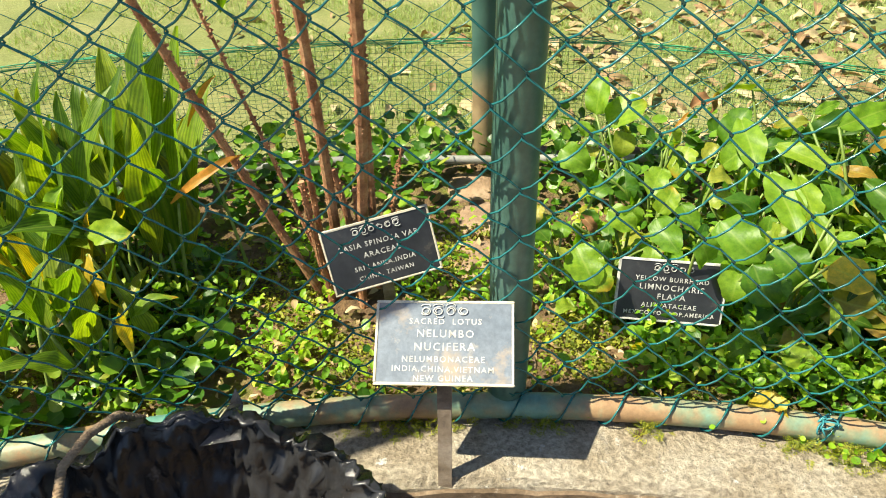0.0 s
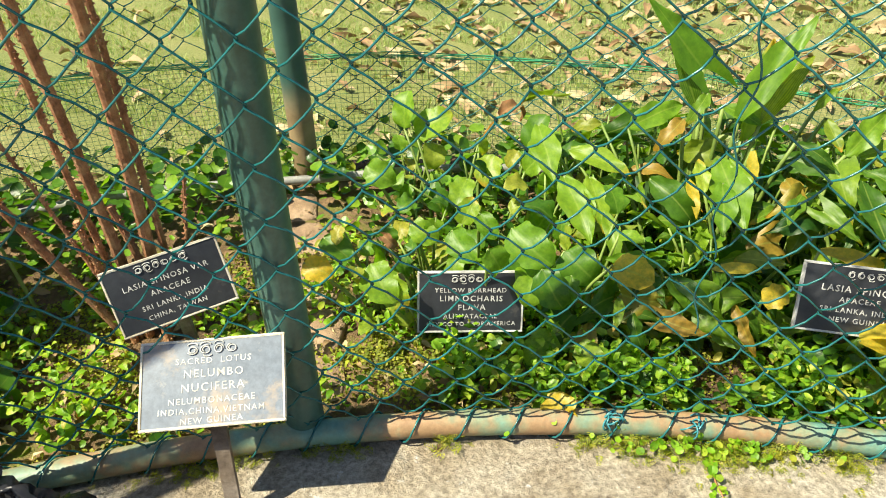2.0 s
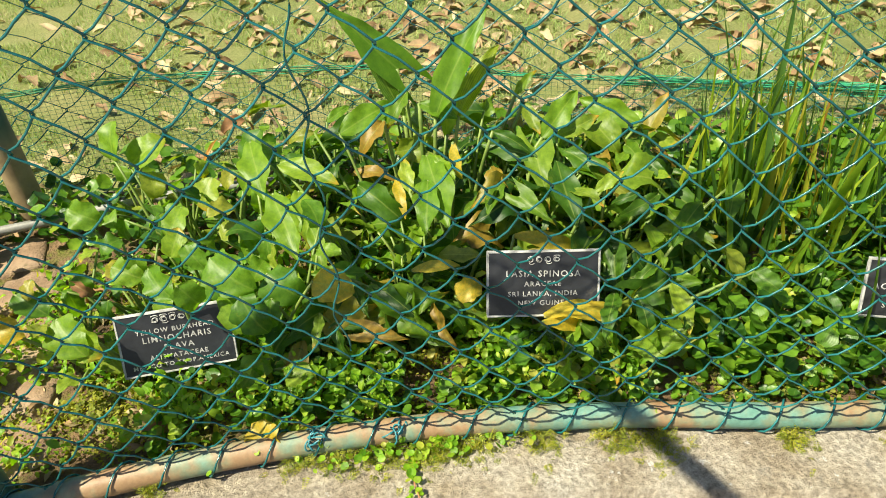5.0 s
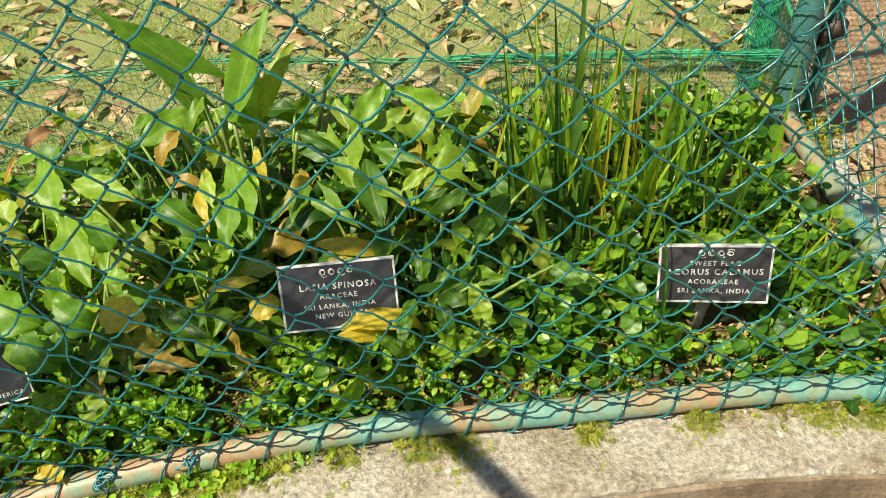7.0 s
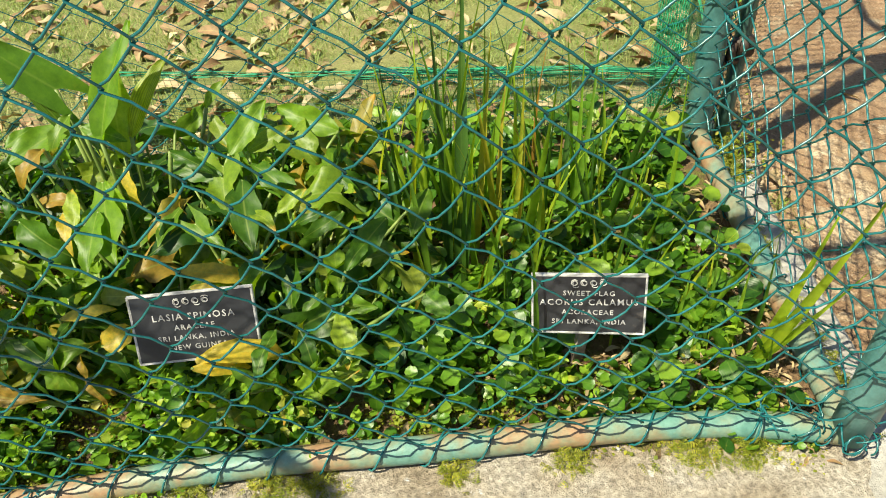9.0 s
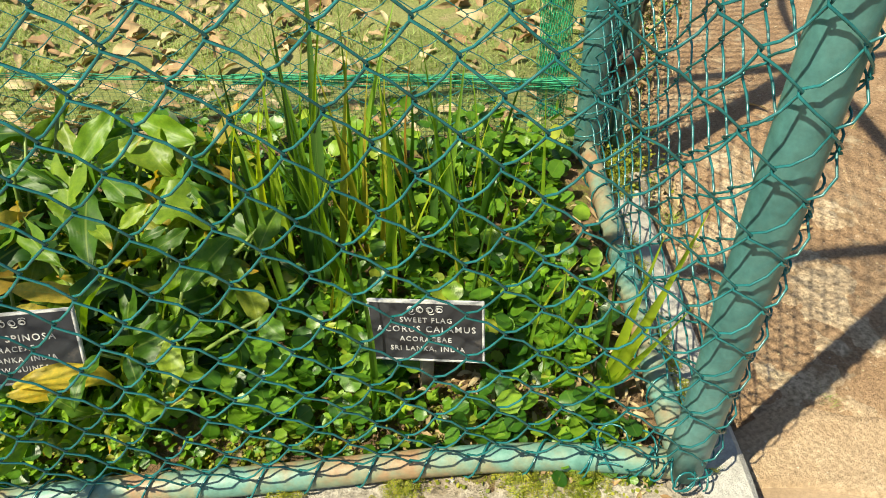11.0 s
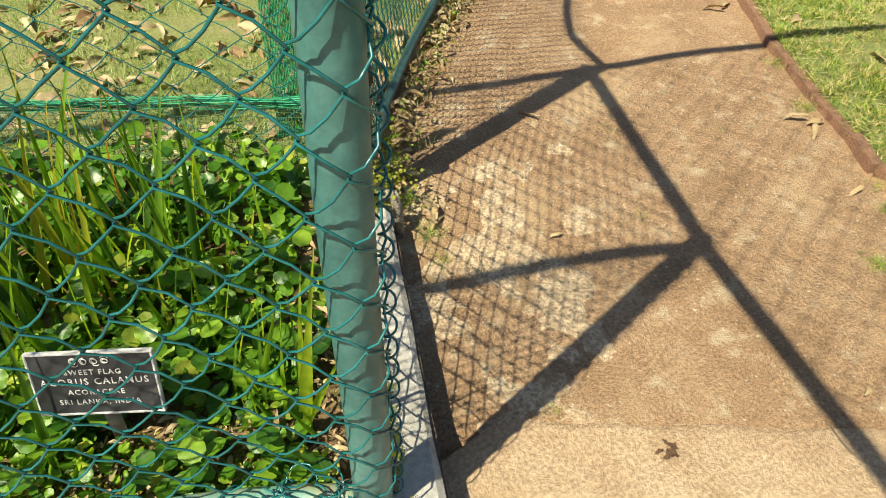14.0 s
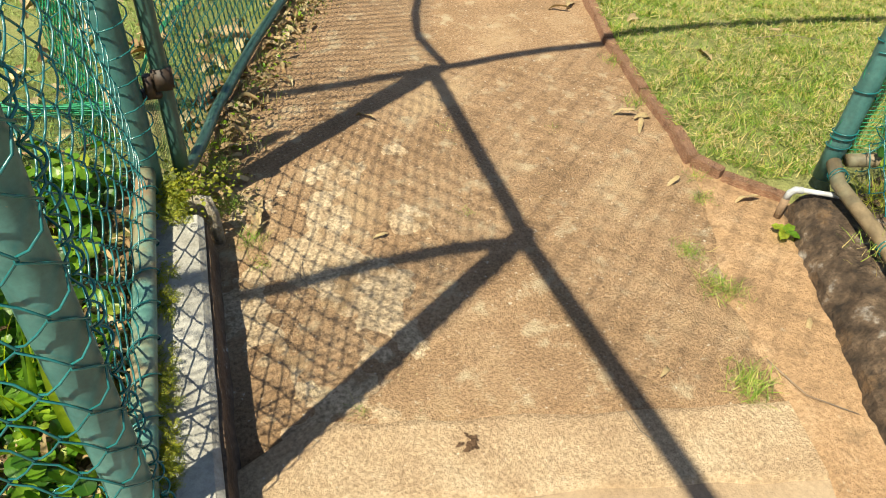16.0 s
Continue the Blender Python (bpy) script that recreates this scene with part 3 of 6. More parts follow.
solid("kerb_face", sweep(rows).mesh("kerb_face", "dirtface", False), "soil-stained face of the pale kerb towards the path", kind="structure")

# old rough kerb of the opposite bed
KA, KB = Vector((4.335, 0.30, 0)), Vector((3.50, -0.655, 0))
KD = (KB - KA).normalized()
KN = Vector((-KD.y, KD.x, 0))
rows = []
for i in range(150):
    p = KA + KD * (i / 149 * 1.5)
    j = [noise.noise(Vector((i * 0.10, k * 2.3, 4.7))) * 0.014 + noise.noise(Vector((i * 0.35, k * 3.1, 1.7))) * 0.012 for k in range(8)]
    q = lambda off, z: Vector((p.x + KN.x * off, p.y + KN.y * off, z))
    rows.append([q(-0.04 + j[0], -0.03), q(-0.02 + j[1], 0.05), q(0.005 + j[2], 0.085), q(0.03 + j[3], 0.108 + j[4] * 0.5), q(0.07 + j[7], 0.113 + j[6] * 0.6), q(0.12, 0.115 + j[5] * 0.8), q(0.2, 0.118 + j[6] * 0.8), q(0.24, 0.0)])
solid("kerb_opposite", sweep(rows).mesh("kerb_opposite", "oldkerb", False), "rough dark crumbling concrete kerb", kind="structure")
X, Y = np.meshgrid(np.arange(3.2, 6.2, 0.05), np.arange(-2.2, 0.7, 0.05))
off = (X - KA.x) * KN.x + (Y - KA.y) * KN.y
lim = (X - 4.42) * 0.48 + (Y - 0.30) * 0.88
solid("bed_opposite", grid_mesh("bed_opposite", X, Y, 0.12 + lumps(X, Y, 7.0, 0.03), "bed", (off > 0.18) & (lim < 0.0)), "dark soil bed across the path", kind="structure")


# ---- chain link ----
PH, PV = 0.0974, 0.0930


def chain_mesh(name, place, s0, s1, z0, z1, phase=0.0, r=0.0021, sides=5, mat="wire", bulge=-1.0, ph=PH, pv=PV, sag=0.0034):
    """Woven wires: place(s, z, off) gives the point."""
    g = Geo()
    k = math.ceil((s0 - phase) / (ph / 2))
    while phase + (k + 1) * ph / 2 <= s1 + 1e-6:
        sa = phase + k * ph / 2
        pts = []
        # wires meet in whole cells, so neighbouring ones mirror each other
        n = int(round((z1 - z0) / (pv / 2)))
        for i in range(n + 1):
            z = z0 + i * pv / 2
            right = (i + k) % 2 == 0
            s = sa + (ph / 2 + 0.0018 if right else -0.0018)
            wob = noise.noise(Vector((s * 6, z * 6, 0.3))) * 0.006
            ds, dz = noise.noise(Vector((s * 5, z * 5, 7.3))) * 0.010, noise.noise(Vector((s * 5, z * 5, 2.9))) * 0.010
            for e, o in ((-0.0020, 0.0025), (0.0020, -0.0025)):
                pts.append(place(s + ds, z + e + dz, (o if right else -o) + wob))
            if i < n:
                # the strand that climbs to the right bows outward, the other lies behind
                if right:
                    pts.append(place(sa + ph / 4 + ds, z + pv / 4 + dz, wob - bulge * 0.003))
                else:
                    for f, low in ((0.3, 0.8), (0.65, 1.0)):
                        pts.append(place(sa + ph / 2 * f + ds, z + pv / 2 * f - sag * low + dz, wob + bulge * 0.006 * low))
        g.tube(pts, r, sides, ref=(0.3, 0.9, 0.1), cap=False)
        k += 1
    return g.mesh(name, mat)


def helix(g, pts, radius, pitch, r, sides=5, steps=12, start=0.0, hand=1):
    """A wire wound round a line of points."""
    pts = [Vector(p) for p in pts]
    seg = [(b - a).length for a, b in zip(pts[:-1], pts[1:])]
    total, out, i, done = sum(seg), [], 0, 0.0
    n = int(total / pitch * steps)
    for k in range(n + 1):
        d = k * pitch / steps
        while i < len(seg) - 1 and d - done > seg[i]:
            done += seg[i]
            i += 1
        a, b = pts[i], pts[i + 1]
        p = a.lerp(b, min(max((d - done) / seg[i], 0), 1))
        ax = (b - a).normalized()
        e = ax.cross(Vector((0, 0, 1)))
        if e.length < 0.1:
            e = Vector((1, 0, 0))
        e.normalize()
        h = ax.cross(e)
        w = start + hand * 2 * math.pi * k / steps
        out.append(p + e * (radius * math.cos(w)) + h * (radius * math.sin(w)))
    g.tube(out, r, sides, ref=(0.31, 0.52, 0.8), cap=False)


def post_mesh(x, y, z0, z1, r, mat):
    g = Geo()
    n = 14
    g.tube([(x + 0.002 * math.sin(i), y, z0 + (z1 - z0) * i / n) for i in range(n + 1)] + [(x, y, z1 + 0.008)], r, 20, radii=[r] * (n + 1) + [r * 0.6])
    return g.mesh("post", mat)


PIPE_R, POST_R = 0.026, 0.038
front_fence = thing("chain_link_fence", (*FRONT_POST.xy, KERB), "green chain-link fence on a curved pipe along the concrete kerb", "fence")
for s in (S_FAR, S_MID, S_END):
    p = FRONT_POST if s == S_MID else ring(s)
    part("post", post_mesh(p.x, p.y, KERB + 0.025 if s == S_END else KERB - 0.03, TOP, 0.034 if s == S_END else POST_R, "tealpost" if s == S_END else "post"), front_fence, "teal-green painted steel post")
rail_line = [ring(-3.0 + i * (S_END + 3.0) / 110, 0.0, KERB + PIPE_R + 0.002) for i in range(111)]
g = Geo(); g.tube(rail_line, PIPE_R, 14)
part("bottom_rail", g.mesh("bottom_rail", "rail"), front_fence, "flaking green and rust-brown bottom pipe")
top_line = [ring(a, -0.035 - 0.055 * max(0.0, math.sin(math.pi * (a - S_MID) / (S_END - S_MID))), TOP) for a in np.linspace(-3.0, S_END, 61)]
g = Geo(); g.tube(top_line, 0.024, 10)
part("top_rail", g.mesh("top_rail", "post"), front_fence)
def front_pt(s, z, o):
    """The front mesh, which at its end wraps round the end post."""
    z = z + 0.016 * (s + 0.738)
    if s < S_END:
        out = -0.045 + 0.028 * float(1 - sstep(0.45, 0.95, abs(s + 0.1)))
        return ring(s, out * (0.5 + 0.5 * float(sstep(0.17, 0.30, z))) + o, z)
    a = S_END / R0 + math.pi - (s - S_END) / 0.043
    return Vector((END_POST.x + (0.041 - o) * math.sin(a), END_POST.y + (0.041 - o) * math.cos(a), z))


part("wire_mesh", chain_mesh("wire_mesh", front_pt, -3.0, S_END + 0.13, 0.943 - 16 * PV / 2, TOP, -0.738 - PH / 2, 0.0019), front_fence, "woven green plastic-coated wire")
g = Geo(); helix(g, rail_line, PIPE_R + 0.005, 0.098, 0.0022, hand=-1)
part("lacing_wire", g.mesh("lacing_wire", "wire"), front_fence)
g = Geo(); helix(g, [END_POST + SN * 0.045 + SD * 0.012 + Vector((0, 0, KERB + 0.02)), END_POST + SN * 0.045 + SD * 0.012 + Vector((0, 0, TOP))], 0.009, PV / 2, 0.0019, start=2.4)
part("lacing_wire", g.mesh("lacing_wire_end", "wire"), front_fence)
# one mended seam of loose wire
g = Geo(); g.tube([ring(0.525 + 0.009 * math.sin(z * 44), -0.05, z) for z in np.arange(0.45, TOP, 0.012)], 0.0017, 5, cap=False)
part("mending_wire", g.mesh("mending_wire", "wire"), front_fence, "dark hand-tied mending wire")
# knots of blue-green binding wire
for s, n in ((0.43, 14), (0.585, 7), (1.93, 6), (2.0, 6), (S_END, 8)):
    g = Geo()
    c = ring(s, -0.01, KERB + 0.045)
    for i in range(n):
        ax = Vector((rnd.uniform(-1, 1), rnd.uniform(-1, 1), rnd.uniform(-0.6, 0.6))).normalized()
        e = ax.orthogonal().normalized()
        h = ax.cross(e)
        q = rnd.uniform(0.008, 0.018) * (1.9 if s > 1.9 else 1)
        o = c + Vector((rnd.uniform(-1, 1), rnd.uniform(-1, 1), rnd.uniform(-0.4, 0.5))) * (0.014 if s < 1.9 else 0.03)
        g.tube([o + e * (q * math.cos(w)) + h * (q * math.sin(w)) for w in np.linspace(0, 5.6, 11)], 0.0019, 4, cap=False)
    tagged(part("wire_knot", g.mesh("wire_knot", "bluewire" if s < 1.9 else "wire"), front_fence), "tangled blue-green binding wire", kind="stuff")

side_fence = thing("chain_link_fence", (*END_POST.xy, KERB), "short chain-link fence across the end of the bed", "fence")
LEN = (REAR_END - END_POST).length
line = [side_line(d, 0.0, KERB + PIPE_R + 0.004 + 0.03 * d) for d in np.linspace(0.0, LEN - 0.03, 24)]
g = Geo(); g.tube(line, PIPE_R, 14)
part("bottom_rail", g.mesh("bottom_rail", "tealrail"), side_fence, "flaking green and rust-brown bottom pipe")
near = Vector((END_POST.x - 0.02, END_POST.y - 0.03, TOP))
g = Geo(); g.tube([near + Vector((-0.27, -0.963, 0)) * d for d in np.linspace(2.0, 0.1, 12)] + [near] + [side_line(d, 0.0, TOP) for d in np.linspace(0.1, LEN, 12)], 0.026, 10)
part("top_rail", g.mesh("top_rail", "post"), side_fence)
part("wire_mesh", chain_mesh("wire_mesh_side", lambda s, z, o: side_line(s, -0.004 + o + 0.008 * math.sin(s * 9 + z * 4), z), 0.04, LEN - 0.03, KERB + 0.06, TOP, 0.01, 0.0020, bulge=1.0), side_fence, "woven green plastic-coated wire")
g = Geo(); helix(g, line, PIPE_R + 0.006, 0.098, 0.0022)
part("lacing_wire", g.mesh("lacing_wire_side", "wire"), side_fence)

rear_fence = thing("chain_link_fence", (*REAR_POST.xy, 0.24), "outer chain-link fence behind the planting bed", "fence")
S_RE = R0 * math.atan2(REAR_END.x - CX, REAR_END.y - CY)
part("post", post_mesh(REAR_POST.x, REAR_POST.y, 0.12, TOP, POST_R, "footpost"), rear_fence, "green post with a rusty brown foot")
part("post", post_mesh(REAR_END.x, REAR_END.y, 0.10, TOP, POST_R * 0.94, "tealpost"), rear_fence, "teal-green painted steel post")
p = ring(-2.3, 0, 0, RB)
part("post", post_mesh(p.x, p.y, 0.15, TOP, POST_R, "post"), rear_fence)
rear_pt = lambda s, z, o=0.0: ring(s, o, z, RB - 0.03 * float(sstep(1.6, S_RE, s)))
g = Geo(); g.tube([rear_pt(a, TOP) for a in np.linspace(-3.0, -0.4, 24)] + [Vector((REAR_POST.x, REAR_POST.y, TOP)).lerp(Vector((REAR_END.x, REAR_END.y, TOP)), f) for f in np.linspace(0, 1, 12)], 0.024, 8)
part("top_rail", g.mesh("top_rail_rear", "post"), rear_fence)
part("wire_mesh", chain_mesh("wire_mesh_rear", lambda s, z, o: rear_pt(s, z, 0.03 + o), -2.9, S_RE + 0.02, 0.19, TOP, 0.0, 0.0015, 4, ph=PH * RB / R0 * 0.79), rear_fence, "woven green plastic-coated wire")
g = Geo(); helix(g, [REAR_END + Vector((0, 0, 0.2)), REAR_END + Vector((0, 0, TOP))], POST_R + 0.010, 0.07, 0.002)
part("lacing_wire", g.mesh("lacing_wire_rear", "wire"), rear_fence)


def net_strip(name, point, s0, s1, z_top, height, cell=0.0135, r=0.0007):
    g = Geo()
    n = int((s1 - s0) / cell)
    for i in range(n + 1):
        s = s0 + i * cell
        g.tube([point(s, z_top(s) - height * k / 4 + 0.0, 0.008 * noise.noise(Vector((s * 5, k * 0.7, 2)))) for k in range(5)], r, 3, cap=False)
    for k in range(int(height / cell)):
        g.tube([point(s0 + i * cell * 2, z_top(s0 + i * cell * 2) - k * cell, 0.008 * noise.noise(Vector(((s0 + i * cell * 2) * 5, k * 0.2, 2)))) for i in range(n // 2 + 1)], r, 3, cap=False)
    return g.mesh(name, "net")


net_top = lambda s: 0.535 - 0.150 * float(sstep(-0.1, 1.5, s)) + 0.04 * float(sstep(1.7, 2.35, s)) + 0.014 * noise.noise(Vector((s * 2.3, 0, 4)))
netting = thing("plastic_netting", (*REAR_POST.xy, 0.3), "low strip of green plastic netting tied along the outer fence", "netting")
part("net", net_strip("net", lambda s, z, o: rear_pt(s, z, 0.045 + o), -2.6, S_RE - 0.02, net_top, 0.33), netting)
g = Geo()
for k in range(6):
    g.tube([rear_pt(s, net_top(s) - 0.0028 * k + 0.002 * math.sin(s * 31 + k), 0.045 + 0.003 * math.sin(s * 17 + k * 2)) for s in np.arange(-2.6, S_RE - 0.02, 0.02)], 0.0011, 4, cap=False)
tagged(part("hem", g.mesh("hem", "nethem"), netting), "bright green folded net edge", kind="stuff")
g = Geo()
for k in range(11):
    g.tube([rear_pt(s, net_top(s) - 0.0034 * k + 0.003 * math.sin(s * 31 + k), 0.052 + 0.004 * math.sin(s * 17 + k * 2)) for s in np.arange(1.15, S_RE - 0.02, 0.02)], 0.0016, 3, cap=False)
for s in np.arange(1.15, S_RE - 0.02, 0.005):
    g.tube([rear_pt(s, net_top(s) - 0.038 * k / 2, 0.053) for k in range(3)], 0.0011, 3, cap=False)
part("fold", g.mesh("fold", "netband"), netting, "bright green doubled net along the top")
# bunched end of the net on the end post
g = Geo()
for k in range(60):
    a = k / 60 * 0.075 - 0.115
    g.tube([Vector((REAR_END.x + a + 0.008 * math.sin(z * 40 + k), REAR_END.y + 0.05 - a * 0.3, z)) for z in np.arange(0.26, 0.95, 0.03)], 0.001, 3, cap=False)
for z in np.arange(0.27, 0.95, 0.005):
    g.tube([Vector((REAR_END.x - 0.115 + b, REAR_END.y + 0.085 - b * 0.3, z + 0.006 * math.sin(b * 90))) for b in np.linspace(0, 0.075, 5)], 0.001, 3, cap=False)
part("net", g.mesh("net_bunch", "netband"), netting, "bunched green net end")

# overhead pipes and roof wire over the opening, known by their shadows
roof = thing("roof_frame", (*REAR_END.xy, TOP), "pipe frame with wire mesh over the path opening", "frame")
arc = [Vector((REAR_END.x + a, REAR_END.y - 0.17 * a - 0.09 * a * a, TOP)) for a in np.linspace(0, 2.5, 24)]
g = Geo(); g.tube(arc, 0.024, 10)
part("pipe", g.mesh("roof_pipe", "post"), roof)
part("wire_mesh", chain_mesh("wire_mesh_roof", lambda s, z, o: side_line(1.02 - z, s + 0.02, TOP + 0.02 + o), 0.0, 1.75, 0.0, 1.62, 0.0, 0.0018, 4), roof)

up = sun_to * ((TOP + 0.03 - 0.14) / sun_to.z)
a, b = Vector((1.455, 0.74, 0.14)) + up, Vector((1.535, 0.50, 0.14)) + up
d = (b - a).normalized()
g = Geo(); g.tube([a - d * 0.50, a, b, b + d * 1.1], 0.022, 10)
part("pipe", g.mesh("rafter", "post"), roof)

# open gate leaf
GATE = ((2.835, 1.285), (2.92, 1.43), (3.085, 1.68), (3.40, 2.06), (3.69, 2.375), (4.02, 2.66), (4.32, 2.86))
gl = [0.0]
for a, b in zip(GATE[:-1], GATE[1:]):
    gl.append(gl[-1] + math.hypot(b[0] - a[0], b[1] - a[1]))


def gate_pt(s, z, o=0.0):
    x = float(np.interp(s, gl, [p[0] for p in GATE]))
    y = float(np.interp(s, gl, [p[1] for p in GATE]))
    return Vector((x + o, y - o, z))


gate = thing("gate", (2.835, 1.285, 0.12), "curved chain-link gate leaf standing open along the path", "gate")
part("stile", post_mesh(GATE[0][0], GATE[0][1], 0.15, TOP - 0.03, 0.021, "post"), gate)
part("stile", post_mesh(GATE[-1][0], GATE[-1][1], 0.12, TOP - 0.03, 0.021, "post"), gate)
for z, nm in ((0.05, "bottom_rail"), (TOP - 0.04, "top_rail")):
    g = Geo(); g.tube([gate_pt(s, z + (0.10 * math.exp(-s * 6) if z < 1 else 0), 0.0 if z < 1 else -0.07 * min(1.0, s * 4)) for s in np.linspace(0, gl[-1], 40)], 0.018, 10)
    part(nm, g.mesh(nm, "post"), gate)
part("wire_mesh", chain_mesh("wire_mesh_gate", lambda s, z, o: gate_pt(s, z, -0.015 + o), 0.02, gl[-1], 0.07, TOP - 0.05, 0.0, 0.0017, 4, ph=0.045, pv=0.11), gate)
g = Geo()
g.box((2.795, 1.288, 0.40), (0.07, 0.03, 0.02), 0.004, -0.3)
g.tube([(2.80, 1.275, 0.40), (2.80, 1.275, 0.455)], 0.013, 10)
g.box((2.835, 1.275, 0.44), (0.05, 0.045, 0.055), 0.006, -0.3)
part("hinge", g.mesh("hinge", "iron"), gate, "dark greasy iron pin hinge")


gnet = thing("plastic_netting", (2.95, 1.5, 0.1), "low green plastic netting behind the gate leaf", "netting")
part("net", net_strip("net_gate", lambda s, z, o: gate_pt(s, z, -0.05 + o), 0.05, gl[-1], lambda s: 0.40 + 0.02 * math.sin(s * 7), 0.33), gnet)
g = Geo()
for k in range(5):
    g.tube([gate_pt(s, 0.40 + 0.02 * math.sin(s * 7) - 0.004 * k, -0.05) for s in np.arange(0.05, gl[-1], 0.02)], 0.0014, 3, cap=False)
tagged(part("hem", g.mesh("hem", "netband"), gnet), "bright green folded net edge", kind="stuff")


# ---- signs ----
def text_mesh(text, size, mat):
    cu = bpy.data.curves.new("lettering", "FONT")
    cu.body, cu.size, cu.align_x, cu.align_y, cu.extrude, cu.offset, cu.resolution_u, cu.space_character = text, size * 0.93, "CENTER", "CENTER", 0.0002, 0.0001, 2, 1.22
    ob = new("lettering", cu)
    me = bpy.data.meshes.new_from_object(ob.evaluated_get(bpy.context.evaluated_depsgraph_get()))
    bpy.data.objects.remove(ob)
    bpy.data.curves.remove(cu)
    me.materials.clear()
    me.materials.append(M[mat])
    return me


def loops_mesh(n, size, seed):
    """A row of rounded hand-painted loop letters, too worn to read."""
    g, q = Geo(), random.Random(seed)
    for i in range(n):
        c = Vector(((i - (n - 1) / 2) * size * 1.08, 0, 0.0006))
        a, b, turn = size * q.uniform(0.40, 0.50), size * q.uniform(0.32, 0.42), q.uniform(0, 6.28)
        g.tube([c + Vector(((1 - 0.55 * f) * a * math.cos(turn + f * 9.5), (1 - 0.5 * f) * b * math.sin(turn + f * 9.5), 0)) for f in np.linspace(0, 1, 22)], size * 0.055, 5)
        if q.random() < 0.6:
            g.tube([c + Vector((a * 0.9 * math.cos(w), b * 1.15 + b * 0.45 * math.sin(w), 0)) for w in np.linspace(-0.3, 3.3, 9)], size * 0.045, 5)
        if q.random() < 0.4:
            g.tube([c + Vector((a * 0.7 * math.cos(w) + a * 0.3, -b * 1.1 + b * 0.4 * math.sin(w), 0)) for w in np.linspace(3.0, 6.4, 8)], size * 0.045, 5)
    return g.mesh("lettering", "white")


def sign(centre, right, up, lines, title, label, board="board", edge="white", foot=None, glyph=0.013, ink="white"):
    """A painted board on a stake. right and up: its edges as vectors. lines: text, size, height as a fraction of the board."""
    c, rx, uy = Vector(centre), Vector(right), Vector(up)
    W, H = rx.length, uy.length
    ex = rx.normalized()
    ez = ex.cross(uy).normalized()
    ey = ez.cross(ex)
    m = Matrix((ex, ey, ez)).transposed().to_4x4()
    m.translation = c
    base = foot or (c.x - ey.x * H * 0.3, c.y + 0.03, float(bed_z(c.x, c.y + 0.03)))
    ob = thing("plant_sign", base, label, "sign", "plant name signs")
    g = Geo()
    g.box((0, 0, 0), (W - 0.006, H - 0.006, 0.007), 0.0015)
    face = part("panel", g.mesh("panel", board, False), ob, "", m)
    g = Geo()
    t = 0.0045
    for cx, cy, sx, sy in ((0, H / 2 - t / 2, W, t), (0, -H / 2 + t / 2, W, t), (W / 2 - t / 2, 0, t, H - 2 * t), (-W / 2 + t / 2, 0, t, H - 2 * t)):
        g.box((cx, cy, 0), (sx, sy, 0.010), 0.001, 0, 0.0004)
    part("border", g.mesh("border", edge, False), face, "chipped painted edge", m)
    part("lettering", loops_mesh(title, glyph, len(lines) + title), face, "looped hand-painted title", m @ pose(0, H * 0.37, 0.0048))
    for text, size, y in lines:
        part("lettering", text_mesh(text, size, ink), face, "white hand-painted lettering", m @ pose(rnd.uniform(-0.002, 0.002), H * y, 0.0040, 0, 0, rnd.uniform(-0.7, 0.7)))
    g = Geo()
    top = m @ Vector((0, -H * 0.28, -0.012))
    b = Vector(base)
    d = (b - Vector((0, 0, 0.06)) - top)
    n = 8
    rows = []
    for i in range(n + 1):
        p = top + d * (i / n)
        k = 1 + 0.08 * noise.noise(Vector((i * 1.3, 2, c.x)))
        rows.append([p + Vector((x * k, y, 0)) for x, y in ((-0.0125, -0.006), (0.0125, -0.006), (0.0125, 0.006), (-0.0125, 0.006), (-0.0125, -0.006))])
    part("stake", sweep(rows).mesh("stake", "wood", False), ob, "weathered grey wooden stake")
    return ob


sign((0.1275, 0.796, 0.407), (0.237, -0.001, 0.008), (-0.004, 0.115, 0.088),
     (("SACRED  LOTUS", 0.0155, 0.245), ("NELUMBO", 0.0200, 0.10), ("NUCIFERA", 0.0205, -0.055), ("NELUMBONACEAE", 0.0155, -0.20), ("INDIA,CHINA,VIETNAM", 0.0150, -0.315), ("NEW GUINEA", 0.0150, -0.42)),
     4, "faded grey-black lotus sign, sky sheen in its colour, on a wooden stake before the kerb", "wornsheenboard", "cream", (0.130, 0.682, 0.0), 0.020)
sign((-0.032, 1.132, 0.353), (0.223, 0.077, 0.030), (-0.026, 0.056, 0.130),
     (("LASIA SPINOSA VAR", 0.0175, 0.16), ("ARACEAE", 0.0175, 0.0), ("SRI LANKA,INDIA", 0.0155, -0.18), ("CHINA, TAIWAN", 0.0145, -0.33)),
     6, "tilted black sign with white hand lettering among red-brown stems", "board", "cream", None, 0.0165)
sign((0.590, 1.135, 0.262), (0.232, -0.002, -0.014), (0.012, 0.052, 0.128),
     (("YELLOW BURRHEAD", 0.0155, 0.19), ("LIMNOCHARIS", 0.0195, 0.055), ("FLAVA", 0.0195, -0.09), ("ALISMATACEAE", 0.0155, -0.235), ("MEXICO TO TROP.AMERICA", 0.0140, -0.36)),
     5, "black sign half hidden behind round green leaves", "board", "white", None, 0.0165)
